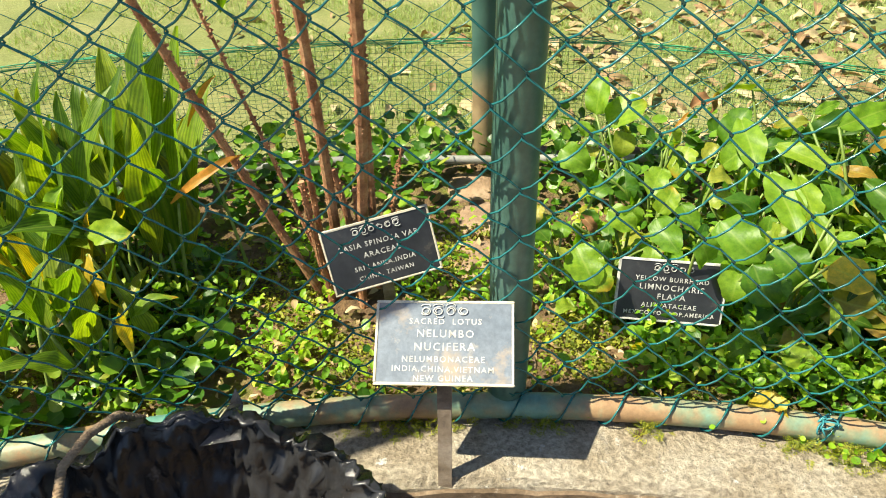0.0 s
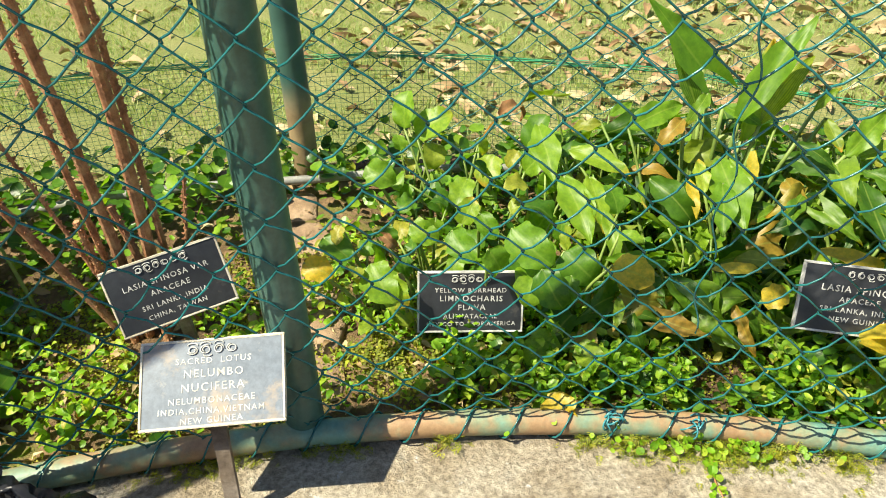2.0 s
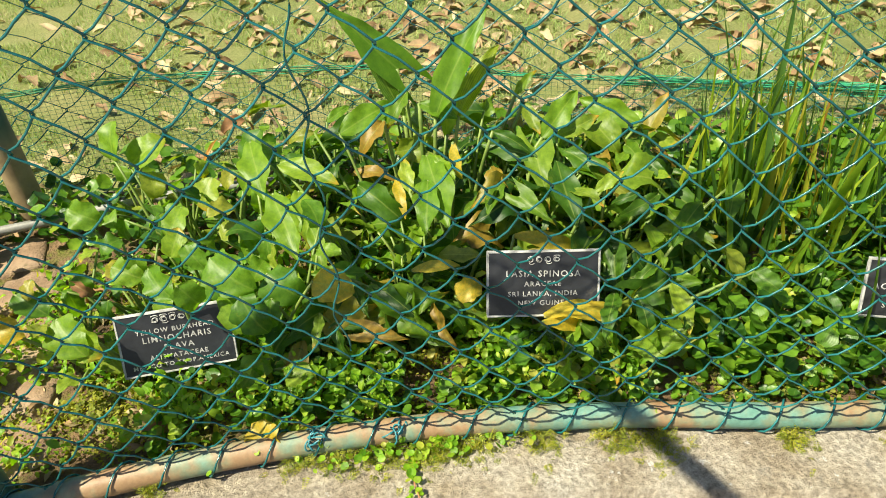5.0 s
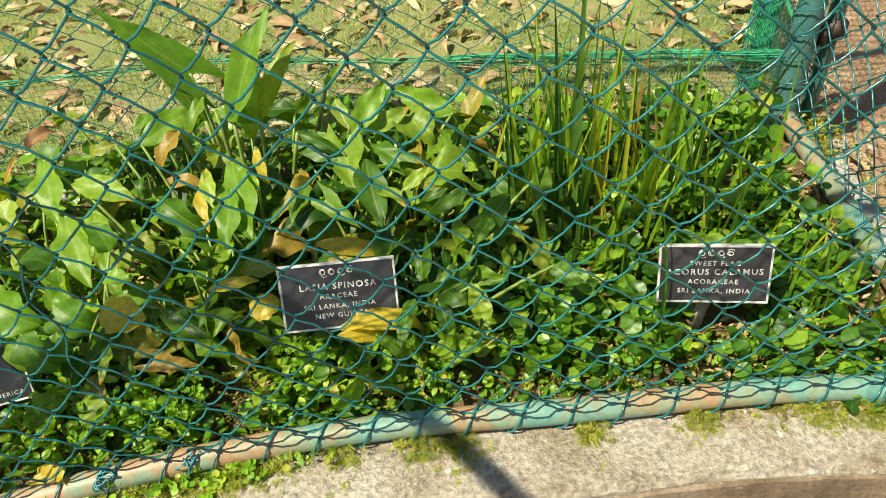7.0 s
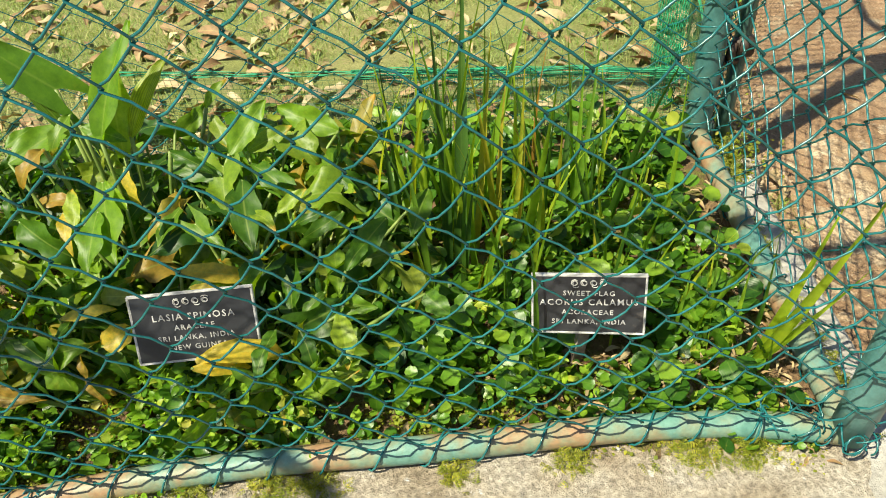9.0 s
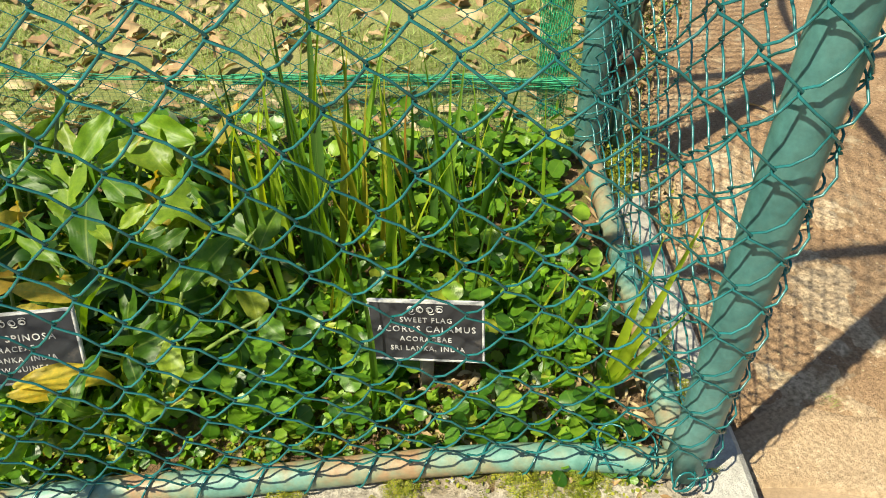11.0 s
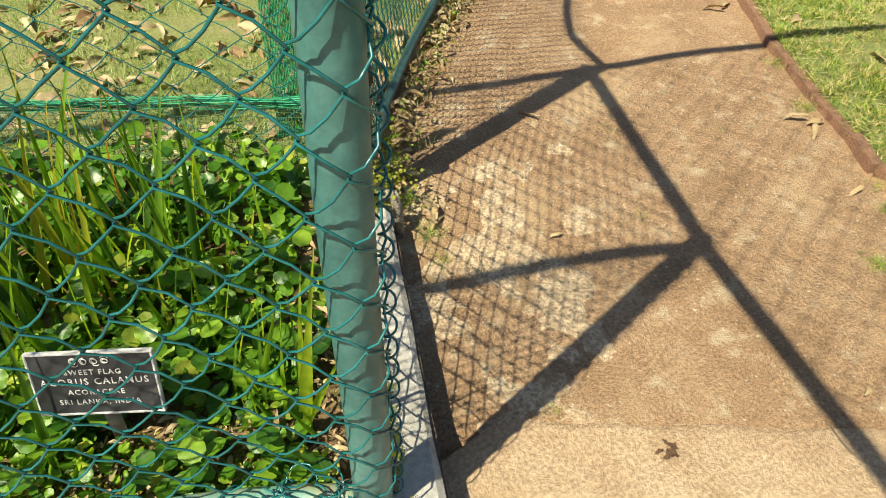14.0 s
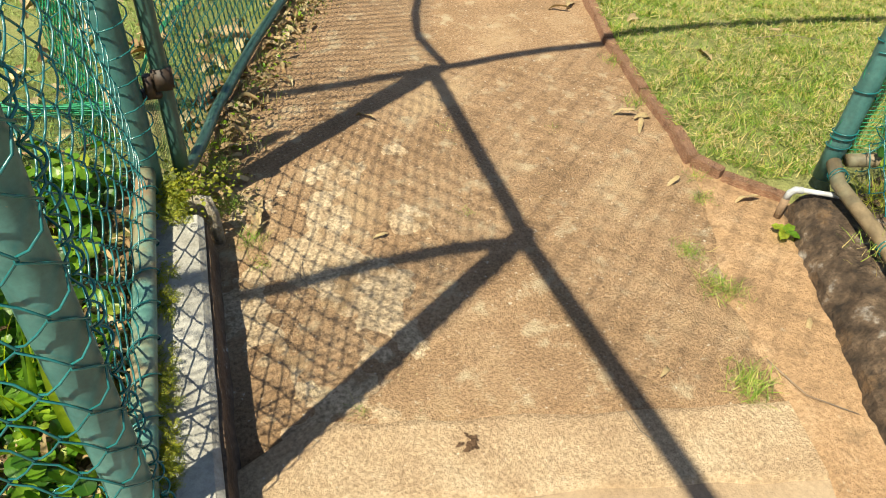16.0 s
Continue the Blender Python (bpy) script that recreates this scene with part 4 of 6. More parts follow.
sign((1.347, 0.968, 0.340), (0.226, -0.060, -0.008), (0.024, 0.052, 0.130),
     (("LASIA SPINOSA", 0.0205, 0.15), ("ARACEAE", 0.0165, 0.0), ("SRI LANKA, INDIA", 0.0160, -0.15), ("NEW GUINEA", 0.0160, -0.29)),
     4, "black sign with white lettering among broad leaves", "board", "white", None, 0.0165)
sign((2.055, 0.716, 0.326), (0.190, -0.102, 0.007), (0.023, 0.030, 0.122),
     (("SWEET FLAG", 0.0155, 0.19), ("ACORUS CALAMUS", 0.0195, 0.04), ("ACORACEAE", 0.0155, -0.13), ("SRI LANKA, INDIA", 0.0155, -0.29)),
     4, "small black sign among sword-shaped leaves", "board", "white", None, 0.0165)

# ---- plastic-lined pot ----
PX, PY, PZ, PR = -0.245, 0.355, 0.285, 0.345
pot = thing("pot", (PX, PY, 0.0), "large round pot lined with crumpled black plastic sheet", "pot")
rows = []
NA = 260
prof = ((0.80, 0.0, 0.0), (0.90, 0.10, 0.3), (0.98, 0.19, 0.7), (1.06, 0.245, 1.0), (1.07, 0.275, 1.1), (1.03, 0.298, 1.0), (0.97, 0.290, 1.0), (0.91, 0.24, 1.2), (0.86, 0.17, 1.2), (0.80, 0.11, 0.8), (0.5, 0.095, 0.3), (0.02, 0.09, 0.1))
fine = [tuple(p + (q - p) * h / 5 for p, q in zip(a, b)) for a, b in zip(prof, prof[1:]) for h in range(5)] + [prof[-1]]
crease = lambda x, y, z, f, q: 1.0 - min(1.0, 2.2 * abs(noise.noise(Vector((x * f + q, y * f, z * f * 0.5)))))
verts, faces = [], []
for i, (k, z, a) in enumerate(fine):
    for j in range(NA):
        w = 2 * math.pi * j / NA
        c, d = math.cos(w), math.sin(w)
        h = i * 0.05
        v1 = noise.voronoi(Vector((c * 2.3, d * 2.3, h * 0.4)))[0]
        v2 = noise.voronoi(Vector((c * 5.5 + h * 0.4, d * 5.5, h * 0.9 + 7)))[0]
        fold = 0.055 * min(v1[1] - v1[0], 0.6) + 0.022 * min(v2[1] - v2[0], 0.6) + 0.008 * crease(c + h, d, h * 3, 13, 9) ** 3 + 0.016 * crease(c, d, h * 0.25, 7.0, 2) ** 7 + 0.009 * crease(c + h * 0.15, d, h * 0.3, 15.0, 4) ** 6
        r = PR * k + (fold - 0.03) * a * (1 if i < 28 else -1)
        lift = a * (0.05 * noise.noise(Vector((c * 4, d * 4, 9.0))) + 0.010 * crease(c, d, 0.0, 5.0, 3) ** 2) * (z > 0.15)
        verts.append((PX + r * c, PY + r * d, z + lift))
for i in range(len(fine) - 1):
    for j in range(NA):
        k = (j + 1) % NA
        faces.append((i * NA + j, i * NA + k, (i + 1) * NA + k, (i + 1) * NA + j))
g = Geo(); g.add(verts, faces)
liner = part("plastic_liner", g.mesh("plastic_liner", "plastic", True), pot)
g = Geo()
g.add([(-0.285, 0.665, 0.27), (-0.215, 0.68, 0.275), (-0.228, 0.745, 0.292), (-0.258, 0.75, 0.280), (-0.245, 0.765, 0.31)], [(0, 1, 2, 3), (3, 2, 4)])
part("flap", g.mesh("flap", "plastic", False), liner, "torn corner of black plastic")
g = Geo()
line = [Vector((-0.41, 0.725, 0.262)), Vector((-0.435, 0.70, 0.30)), Vector((-0.455, 0.64, 0.318)), Vector((-0.47, 0.58, 0.31)), Vector((-0.455, 0.52, 0.29)), Vector((-0.44, 0.49, 0.25)), Vector((-0.42, 0.44, 0.19))]
for st in (0.0, 2.1, 4.2):
    helix(g, line, 0.0042, 0.020, 0.0043, 6, 10, st)
part("rope", g.mesh("rope", "rope"), pot, "twisted brown coir rope over the rim")
X, Y = np.meshgrid(np.linspace(-1, 1, 20), np.linspace(-1, 1, 20))
part("soil", grid_mesh("pot_soil", PX + X * 0.22, PY + Y * 0.22, 0.11 + lumps(X, Y, 3, 0.03), "bed", X * X + Y * Y < 1), pot)


# ---- leaves ----
def leaf_geo(kind, L, W, bend=0.3, fold=0.25, n=10, m=4, wavy=0.0, seed=0):
    """A leaf along +y from its base, upper face +z: verts, faces, uvs."""
    q = random.Random(seed)
    vs, fs, uv = [], [], []
    ph = q.uniform(0, 6)
    for i in range(n + 1):
        t = i / n
        if kind == "lance":
            w = math.sin(math.pi * min(t * 0.93 + 0.05, 1)) ** 0.85 * (1 - 0.25 * t)
        elif kind == "ovate":
            w = math.sqrt(max(0.0, 1 - ((t - 0.46) / 0.545) ** 2)) if t > 0.0 else 0.1
        elif kind == "blade":
            w = (0.55 + 0.45 * math.sin(math.pi * min(1, t * 1.2 + 0.15))) * (1 - t ** 3)
        elif kind == "arrow":
            w = (1 - t) ** 0.8 * (0.55 + 0.6 * math.sin(math.pi * min(1, t + 0.15)))
        else:
            w = math.sqrt(max(0.0, 1 - (2 * t - 1) ** 2))
        w = max(w, 0.02) * W / 2
        a = bend * t * t
        y, z = L * t * math.cos(a * 0.7), -L * t * math.sin(a * 0.9) * 0.7
        for j in range(-m, m + 1):
            s = j / m
            wob = 1 + wavy * 0.12 * math.sin(t * 17 + ph + s)
            x = w * s * wob
            x += wavy * 0.05 * L * math.sin(t * 2.6 + ph * 1.7) * t
            back = -0.42 * L * (abs(s) ** 1.6) * max(0.0, 1 - t * 3.2) if kind == "arrow" else 0.0
            if kind == "round":
                back = -0.10 * L * (1 - abs(s)) * (t < 0.12)
            vs.append(Vector((x, y + back, z + fold * abs(x) + wavy * 0.10 * W * math.sin(t * 13 + s * 3 + ph) * abs(s) + wavy * 0.22 * x * math.sin(t * 3.1 + ph))))
            uv.append((s, t * 6))
    k = 2 * m + 1
    for i in range(n):
        for j in range(k - 1):
            a = i * k + j
            fs.append((a, a + 1, a + k + 1, a + k))
    return vs, fs, uv


def leaf_mesh(name, mat, *a, **b):
    g = Geo()
    g.add(*leaf_geo(*a, **b))
    return g.mesh(name, mat)


LANCE = [leaf_mesh("lance", "lance", "lance", 1, 0.22 + 0.03 * i, bend=0.10 + 0.13 * i, fold=0.3, wavy=0.8, seed=i) for i in range(4)]
OVATE = [leaf_mesh("ovate", "ovate", "ovate", 1, 0.68 + 0.06 * i, bend=0.35 + 0.2 * i, fold=0.26, wavy=0.75, seed=i, n=12) for i in range(4)]
ARROW = [leaf_mesh("arrow", "arrow", "arrow", 1, 0.50 + 0.09 * i, bend=0.4 + 0.3 * i, fold=0.32, wavy=1.3, seed=i, n=12) for i in range(4)]
ARROW += [leaf_mesh("broad", "arrow", "lance", 1, 0.30 + 0.06 * i, bend=0.5 + 0.3 * i, fold=0.32, wavy=1.3, seed=9 + i) for i in range(3)]
BLADE = [leaf_mesh("blade", "blade", "blade", 1, 0.023 + 0.005 * i, bend=0.03 + 0.07 * i, fold=0.5, n=14, m=1, seed=i) for i in range(4)]
BLADE.append(leaf_mesh("dark_blade", "darkblade", "blade", 1, 0.046, bend=0.04, fold=0.5, n=14, m=1, seed=7))
SPEAR = leaf_mesh("spear", "arrow", "lance", 1, 0.42, bend=0.12, fold=0.30, wavy=0.7, seed=21, n=14)
LIT = leaf_mesh("lit_spear", "young", "lance", 1, 0.44, bend=0.18, fold=0.30, wavy=0.8, seed=22, n=14)
YELLOW = [leaf_mesh("yellow", "yellow", "ovate", 1, 0.8, bend=0.5, fold=0.2, wavy=0.8, seed=2), leaf_mesh("yellow_l", "yellow", "lance", 1, 0.3, bend=0.5, fold=0.2, wavy=0.8, seed=3)]
ORANGE = [leaf_mesh("orange", "orange", "lance", 1, 0.13, bend=0.5, fold=0.4, wavy=1.0, seed=4)]
LIT_ROUND = leaf_mesh("lit_round", "young", "ovate", 1, 0.78, bend=0.4, fold=0.24, wavy=0.7, seed=31, n=12)
TALL_LIT = leaf_mesh("tall_lit_spear", "young", "lance", 1, 0.30, bend=0.2, fold=0.35, wavy=1.0, seed=35, n=14)
# takes the lighter ovate colour so that this turned-away leaf looks lit
TALL_ARROW = leaf_mesh("tall_arrow", "ovate", "arrow", 1, 0.40, bend=0.1, fold=0.22, wavy=0.5, seed=33, n=14)
DEAD = [leaf_mesh("dead", "dead", "lance", 1, 0.42, bend=1.6, fold=0.7, wavy=1.6, seed=5)]


def set_leaf(plant, mesh, base, yaw, pitch, roll, size, label="", name="leaf"):
    """yaw: compass of the leaf's axis (0 = +y, clockwise negative); pitch: its rise; roll: turn about the axis."""
    m = Matrix.Translation(base) @ Matrix.Rotation(radians(yaw), 4, "Z") @ Matrix.Rotation(radians(pitch), 4, "X") @ Matrix.Rotation(radians(roll), 4, "Y") @ Matrix.Scale(size, 4)
    return part(name, mesh, plant, label, m)


def lay_leaf(plant, mesh, base, tip, face=(-0.25, -0.7, 0.65), label="", name="leaf"):
    """A leaf from base to tip with its upper side turned to face."""
    base, tip = Vector(base), Vector(tip)
    ax = tip - base
    L = ax.length
    ey = ax / L
    ez = Vector(face)
    ez = ez - ey * ez.dot(ey)
    if ez.length < 0.05:
        ez = ey.orthogonal()
    ez.normalize()
    m = Matrix((ey.cross(ez), ey, ez)).transposed().to_4x4()
    m.translation = base
    return part(name, mesh, plant, label, m @ Matrix.Scale(L, 4))


def leaf_plant(name, at, label, group, leaves, r=0.0045):
    """A plant whose leaves are told one by one: base, tip, mesh."""
    pl = thing(name, (*at, bz(*at)), label, "plant", group)
    for base, tip, mesh in leaves:
        b, e = Vector(base), Vector(tip)
        foot = Vector((at[0] + (b.x - at[0]) * 0.6, at[1] + (b.y - at[1]) * 0.6, 0))
        foot.z = bz(foot.x, foot.y) - 0.01
        stalk(pl, foot, b, r, sag=0.25)
        lay_leaf(pl, mesh, b, e, (-0.25 + rnd.uniform(-0.35, 0.35), -0.6 + rnd.uniform(-0.3, 0.3), 0.7))
    return pl


def stalk(plant, a, b, r, mat="stalk", sag=0.15, name="stem", label=""):
    a, b = Vector(a), Vector(b)
    mid = a.lerp(b, 0.5) + Vector(((a.x - b.x) * sag, (a.y - b.y) * sag, 0))
    g = Geo()
    pts = [(1 - t) ** 2 * a + 2 * t * (1 - t) * mid + t * t * b for t in np.linspace(0, 1, 6)]
    g.tube(pts, r, 6, radii=[r * (1.25 - 0.5 * i / 5) for i in range(6)])
    part(name, g.mesh(name, mat), plant, label)


def bz(x, y):
    return float(bed_z(x, y))


# broad lance-leaved clumps
for px, py, n, hi in ((-0.66, 1.26, 13, 0.44), (-0.58, 1.18, 8, 0.40), (-0.82, 1.16, 15, 0.44), (-0.70, 1.02, 10, 0.28), (-0.80, 1.30, 10, 0.46), (-1.0, 1.3, 14, 0.42), (-0.90, 0.98, 9, 0.28), (-0.66, 0.88, 9, 0.22), (-0.84, 0.86, 9, 0.24), (-0.54, 0.93, 7, 0.20)):
    pl = thing("lance_leaf_plant", (px, py, bz(px, py)), "clump of tall ribbed lance-shaped green and yellowing leaves", "plant", "lance-leaved clumps")
    for i in range(n):
        yaw = rnd.uniform(0, 360)
        lean = rnd.uniform(70, 88) if i % 4 else rnd.uniform(35, 65)
        L = hi * rnd.uniform(0.62, 1.0)
        b = Vector((px + rnd.uniform(-0.09, 0.09), py + rnd.uniform(-0.08, 0.08), bz(px, py)))
        up = b + Vector((-math.sin(radians(yaw)) * 0.04, math.cos(radians(yaw)) * 0.04, rnd.uniform(0.05, 0.22)))
        stalk(pl, b, up, 0.005)
        set_leaf(pl, rnd.choice(LANCE), up, yaw, lean, rnd.uniform(-25, 25), L * 0.92)
yl = thing("lance_leaf_plant", (-0.38, 1.24, bz(-0.38, 1.24)), "withering orange and yellow leaves beside the clump", "plant", "lance-leaved clumps")
lay_leaf(yl, ORANGE[0], (-0.45, 1.25, 0.58), (-0.39, 1.27, 0.69), (-0.3, -0.8, 0.3), "bright orange dying leaf")
lay_leaf(yl, ORANGE[0], (-0.48, 1.15, 0.45), (-0.33, 1.16, 0.57), (-0.2, -0.7, 0.6), "orange curled leaf")
stalk(yl, (-0.38, 1.24, 0.2), (-0.44, 1.28, 0.50), 0.004)

leaf_plant("lance_leaf_plant", (-0.56, 1.16), "tall ribbed lance leaves, green and yellow, at the clump's edge", "lance-leaved clumps", (
    ((-0.54, 1.22, 0.40), (-0.54, 1.26, 0.81), LANCE[1]), ((-0.49, 1.20, 0.42), (-0.44, 1.26, 0.79), LANCE[0]), ((-0.67, 1.15, 0.45), (-0.60, 1.18, 0.70), LANCE[2]), ((-0.71, 1.15, 0.45), (-0.73, 1.18, 0.74), LANCE[1]),
    ((-0.74, 1.02, 0.36), (-0.66, 1.06, 0.54), LIT), ((-0.68, 1.05, 0.35), (-0.65, 1.08, 0.60), LANCE[0]), ((-0.60, 1.00, 0.42), (-0.56, 0.93, 0.32), YELLOW[1]), ((-0.56, 1.20, 0.45), (-0.49, 1.24, 0.76), LANCE[3]),
    ((-0.62, 1.05, 0.44), (-0.50, 1.00, 0.47), LIT), ((-0.52, 0.95, 0.30), (-0.45, 0.98, 0.37), ARROW[5]), ((-0.80, 1.05, 0.40), (-0.84, 1.08, 0.66), LANCE[2])))

# red-brown bristly stems
shrub = thing("spiny_shrub", (-0.13, 1.24, bz(-0.13, 1.24)), "cluster of bristly red-brown upright stems", "shrub")
for (bx, by), (tx, ty, tz), r in (((-0.20, 1.235), (-0.52, 1.14, 1.08), 0.0095), ((-0.185, 1.26), (-0.185, 1.13, 1.10), 0.0070), ((-0.15, 1.23), (-0.143, 1.09, 1.12), 0.0110), ((-0.115, 1.24), (-0.025, 1.07, 1.12), 0.0125),
                                  ((-0.075, 1.27), (-0.032, 1.14, 1.10), 0.0070), ((-0.13, 1.26), (-0.10, 1.24, 0.44), 0.010), ((-0.175, 1.21), (-0.205, 1.2, 0.48), 0.008), ((-0.10, 1.20), (-0.14, 1.22, 0.50), 0.009),
                                  ((-0.04, 1.24), (0.005, 1.27, 0.53), 0.004), ((-0.16, 1.22), (-0.36, 1.20, 0.88), 0.0042)):
    a, b = Vector((bx, by, bz(bx, by) - 0.02)), Vector((tx, ty, tz))
    n = int((b - a).length / 0.012)
    g = Geo()
    bow = Vector((0.012 * math.sin(bx * 40), 0.012, 0))
    pts = [a.lerp(b, i / n) + bow * math.sin(math.pi * i / n) for i in range(n + 1)]
    g.tube(pts, r, 9, radii=[r * (1.12 - 0.3 * i / n) * (1 + 0.10 * noise.noise(Vector((i * 0.9, bx * 30, 0)))) for i in range(n + 1)])
    for i in range(int(n * 5)):
        p = pts[rnd.randrange(n)]
        w = rnd.uniform(0, 6.28)
        d = Vector((math.cos(w), math.sin(w), rnd.uniform(0.1, 0.9)))
        e = Vector((-math.sin(w), math.cos(w), 0)) * 0.0022
        q = p + d * r * 0.8
        g.add([q - e, q + e, q + Vector((0, 0, 0.007)), q + d * rnd.uniform(0.003, 0.008)], [(0, 1, 3), (1, 2, 3), (2, 0, 3)])
    part("stem", g.mesh("stem", "stem", False), shrub)
set_leaf(shrub, YELLOW[0], (-0.30, 1.34, 0.83), 60, 30, 20, 0.14, "yellowing hanging leaf")
set_leaf(shrub, LANCE[2], (-0.36, 1.36, 0.86), 20, -30, 20, 0.16)

# round-leaved water plants: (x, y, z of leaf middle, size, yaw, pitch)
for px, py, n in ((0.50, 1.34, 12), (0.62, 1.55, 14), (0.78, 1.36, 13), (0.86, 1.16, 9), (0.38, 1.26, 8), (0.88, 1.62, 11), (0.5, 1.7, 8)):
    pl = thing("round_leaf_plant", (px, py, bz(px, py)), "stalked water plant with round pale-green leaves", "plant", "round-leaved plants")
    for i in range(n):
        a = rnd.uniform(0, 6.28)
        d = rnd.uniform(0.03, 0.15)
        x, y = px + d * math.cos(a), py + d * math.sin(a)
        z = bz(px, py) + rnd.uniform(0.07, 0.26)
        yaw = rnd.uniform(120, 240) if i % 3 else rnd.uniform(0, 360)
        size = rnd.uniform(0.045, 0.09)
        b = Vector((px + rnd.uniform(-0.03, 0.03), py + rnd.uniform(-0.03, 0.03), bz(px, py) - 0.01))
        stalk(pl, b, (x, y, z), 0.0038, sag=0.3)
        pitch = rnd.uniform(-75, 30) if i % 3 else rnd.uniform(20, 75)
        set_leaf(pl, LIT_ROUND if rnd.random() < 0.2 else rnd.choice(OVATE), (x, y, z), yaw, pitch, rnd.uniform(-30, 30), size)
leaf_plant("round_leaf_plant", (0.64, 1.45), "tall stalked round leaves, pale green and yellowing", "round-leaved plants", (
    ((0.50, 1.68, 0.40), (0.59, 1.68, 0.47), LIT_ROUND), ((0.47, 1.68, 0.42), (0.47, 1.70, 0.52), OVATE[1]), ((0.79, 1.60, 0.38), (0.82, 1.60, 0.48), OVATE[1]), ((0.77, 1.52, 0.36), (0.81, 1.50, 0.43), LIT_ROUND),
    ((0.67, 1.68, 0.36), (0.72, 1.70, 0.43), ORANGE[0]), ((0.37, 1.52, 0.40), (0.43, 1.46, 0.38), OVATE[2]), ((0.59, 1.34, 0.33), (0.62, 1.36, 0.39), LIT_ROUND), ((0.63, 1.32, 0.37), (0.66, 1.27, 0.33), OVATE[0]),
    ((0.69, 1.22, 0.39), (0.75, 1.12, 0.36), OVATE[1]), ((0.56, 1.24, 0.38), (0.59, 1.16, 0.35), OVATE[0]), ((0.70, 1.58, 0.38), (0.66, 1.52, 0.33), LIT_ROUND), ((0.62, 1.50, 0.36), (0.58, 1.42, 0.34), OVATE[0])), 0.0042)
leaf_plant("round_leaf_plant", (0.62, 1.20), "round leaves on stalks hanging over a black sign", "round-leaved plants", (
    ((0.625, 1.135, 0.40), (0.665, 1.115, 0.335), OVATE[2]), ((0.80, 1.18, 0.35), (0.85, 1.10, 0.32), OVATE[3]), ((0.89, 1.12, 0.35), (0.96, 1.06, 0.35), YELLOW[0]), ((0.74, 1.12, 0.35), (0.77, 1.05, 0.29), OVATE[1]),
    ((0.38, 1.16, 0.36), (0.42, 1.08, 0.32), LIT_ROUND), ((0.405, 1.14, 0.345), (0.445, 1.08, 0.30), LIT_ROUND), ((0.40, 1.26, 0.37), (0.45, 1.22, 0.35), DEAD[0]), ((0.23, 1.22, 0.33), (0.29, 1.18, 0.32), YELLOW[0]),
    ((0.27, 1.30, 0.34), (0.33, 1.24, 0.32), OVATE[0]), ((0.80, 1.02, 0.22), (0.85, 0.97, 0.21), LIT_ROUND), ((0.47, 1.32, 0.35), (0.53, 1.28, 0.33), LIT_ROUND)), 0.0042)
f = thing("fallen_leaf", (-0.20, 0.47, 0.12), "curled orange-brown dead leaf lying in the pot", "leaf", "fallen leaves in the bed")
set_leaf(f, DEAD[0], (-0.22, 0.50, 0.17), -60, 15, 20, 0.13, name="blade")
set_leaf(f, DEAD[0], (-0.16, 0.49, 0.16), 40, 10, -20, 0.09, name="blade")
for x, y, z, yaw, pitch, mesh, size, label in ((0.745, 0.90, 0.215, 160, -40, YELLOW[0], 0.085, "fallen yellow leaf on low plants"), (0.74, 1.77, 0.40, -60, 30, DEAD[0], 0.12, "dry brown leaf"), (0.44, 1.30, 0.30, 80, 20, DEAD[0], 0.06, "dry brown leaf"),
                                               (0.50, 0.97, 0.17, -70, 10, DEAD[0], 0.085, "dry brown leaf"), (0.53, 1.04, 0.20, 20, -50, YELLOW[1], 0.08, "yellow leaf tip"), (-0.18, 0.98, 0.16, 70, 5, DEAD[0], 0.09, "dry brown leaf"), (0.02, 1.02, 0.16, 30, 5, DEAD[0], 0.07, "dry brown leaf")):
    f = thing("fallen_leaf", (x, y, z), label + " in the planting bed", "leaf", "fallen leaves in the bed")
    set_leaf(f, mesh, (x, y, z), yaw, pitch, 10, size, name="blade")

# arrow-leaved jungle
spots = [(rnd.uniform(0.94, 1.76), rnd.uniform(0.0, 1.0)) for _ in range(50)]
for i, (x, f) in enumerate(spots):
    y0 = CY + math.sqrt((R0 + 0.16) ** 2 - (x - CX) ** 2)
    y = y0 + (0.80 * (i / 40 * 0.75 + f * 0.25) if i < 40 else 0.05 + 0.22 * f)
    if i >= 40:
        x = x - 0.14
    pl = thing("arrow_leaf_plant", (x, y, bz(x, y)), "leafy marsh plant with arrow-shaped green leaves, some yellow-tipped", "plant", "arrow-leaved plants")
    tall = 0.12 + 0.26 * (y - y0)
    for k in range(11):
        a = rnd.uniform(0, 6.28)
        d = rnd.uniform(0.02, 0.13)
        z = bz(x, y) + rnd.uniform(0.03, 1.0) * tall + 0.02
        p = Vector((x + d * math.cos(a), y + d * math.sin(a), z))
        stalk(pl, (x + 0.3 * d * math.cos(a), y + 0.3 * d * math.sin(a), bz(x, y) - 0.01), p, 0.0035, sag=0.3)
        w, L = a + rnd.uniform(-1.0, 1.0), rnd.uniform(0.06, 0.14)
        dirn = Vector((math.cos(w), math.sin(w), rnd.uniform(-0.7, 0.55))).normalized()
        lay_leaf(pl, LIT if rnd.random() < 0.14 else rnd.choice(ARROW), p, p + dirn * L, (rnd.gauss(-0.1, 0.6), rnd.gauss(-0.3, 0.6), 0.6))
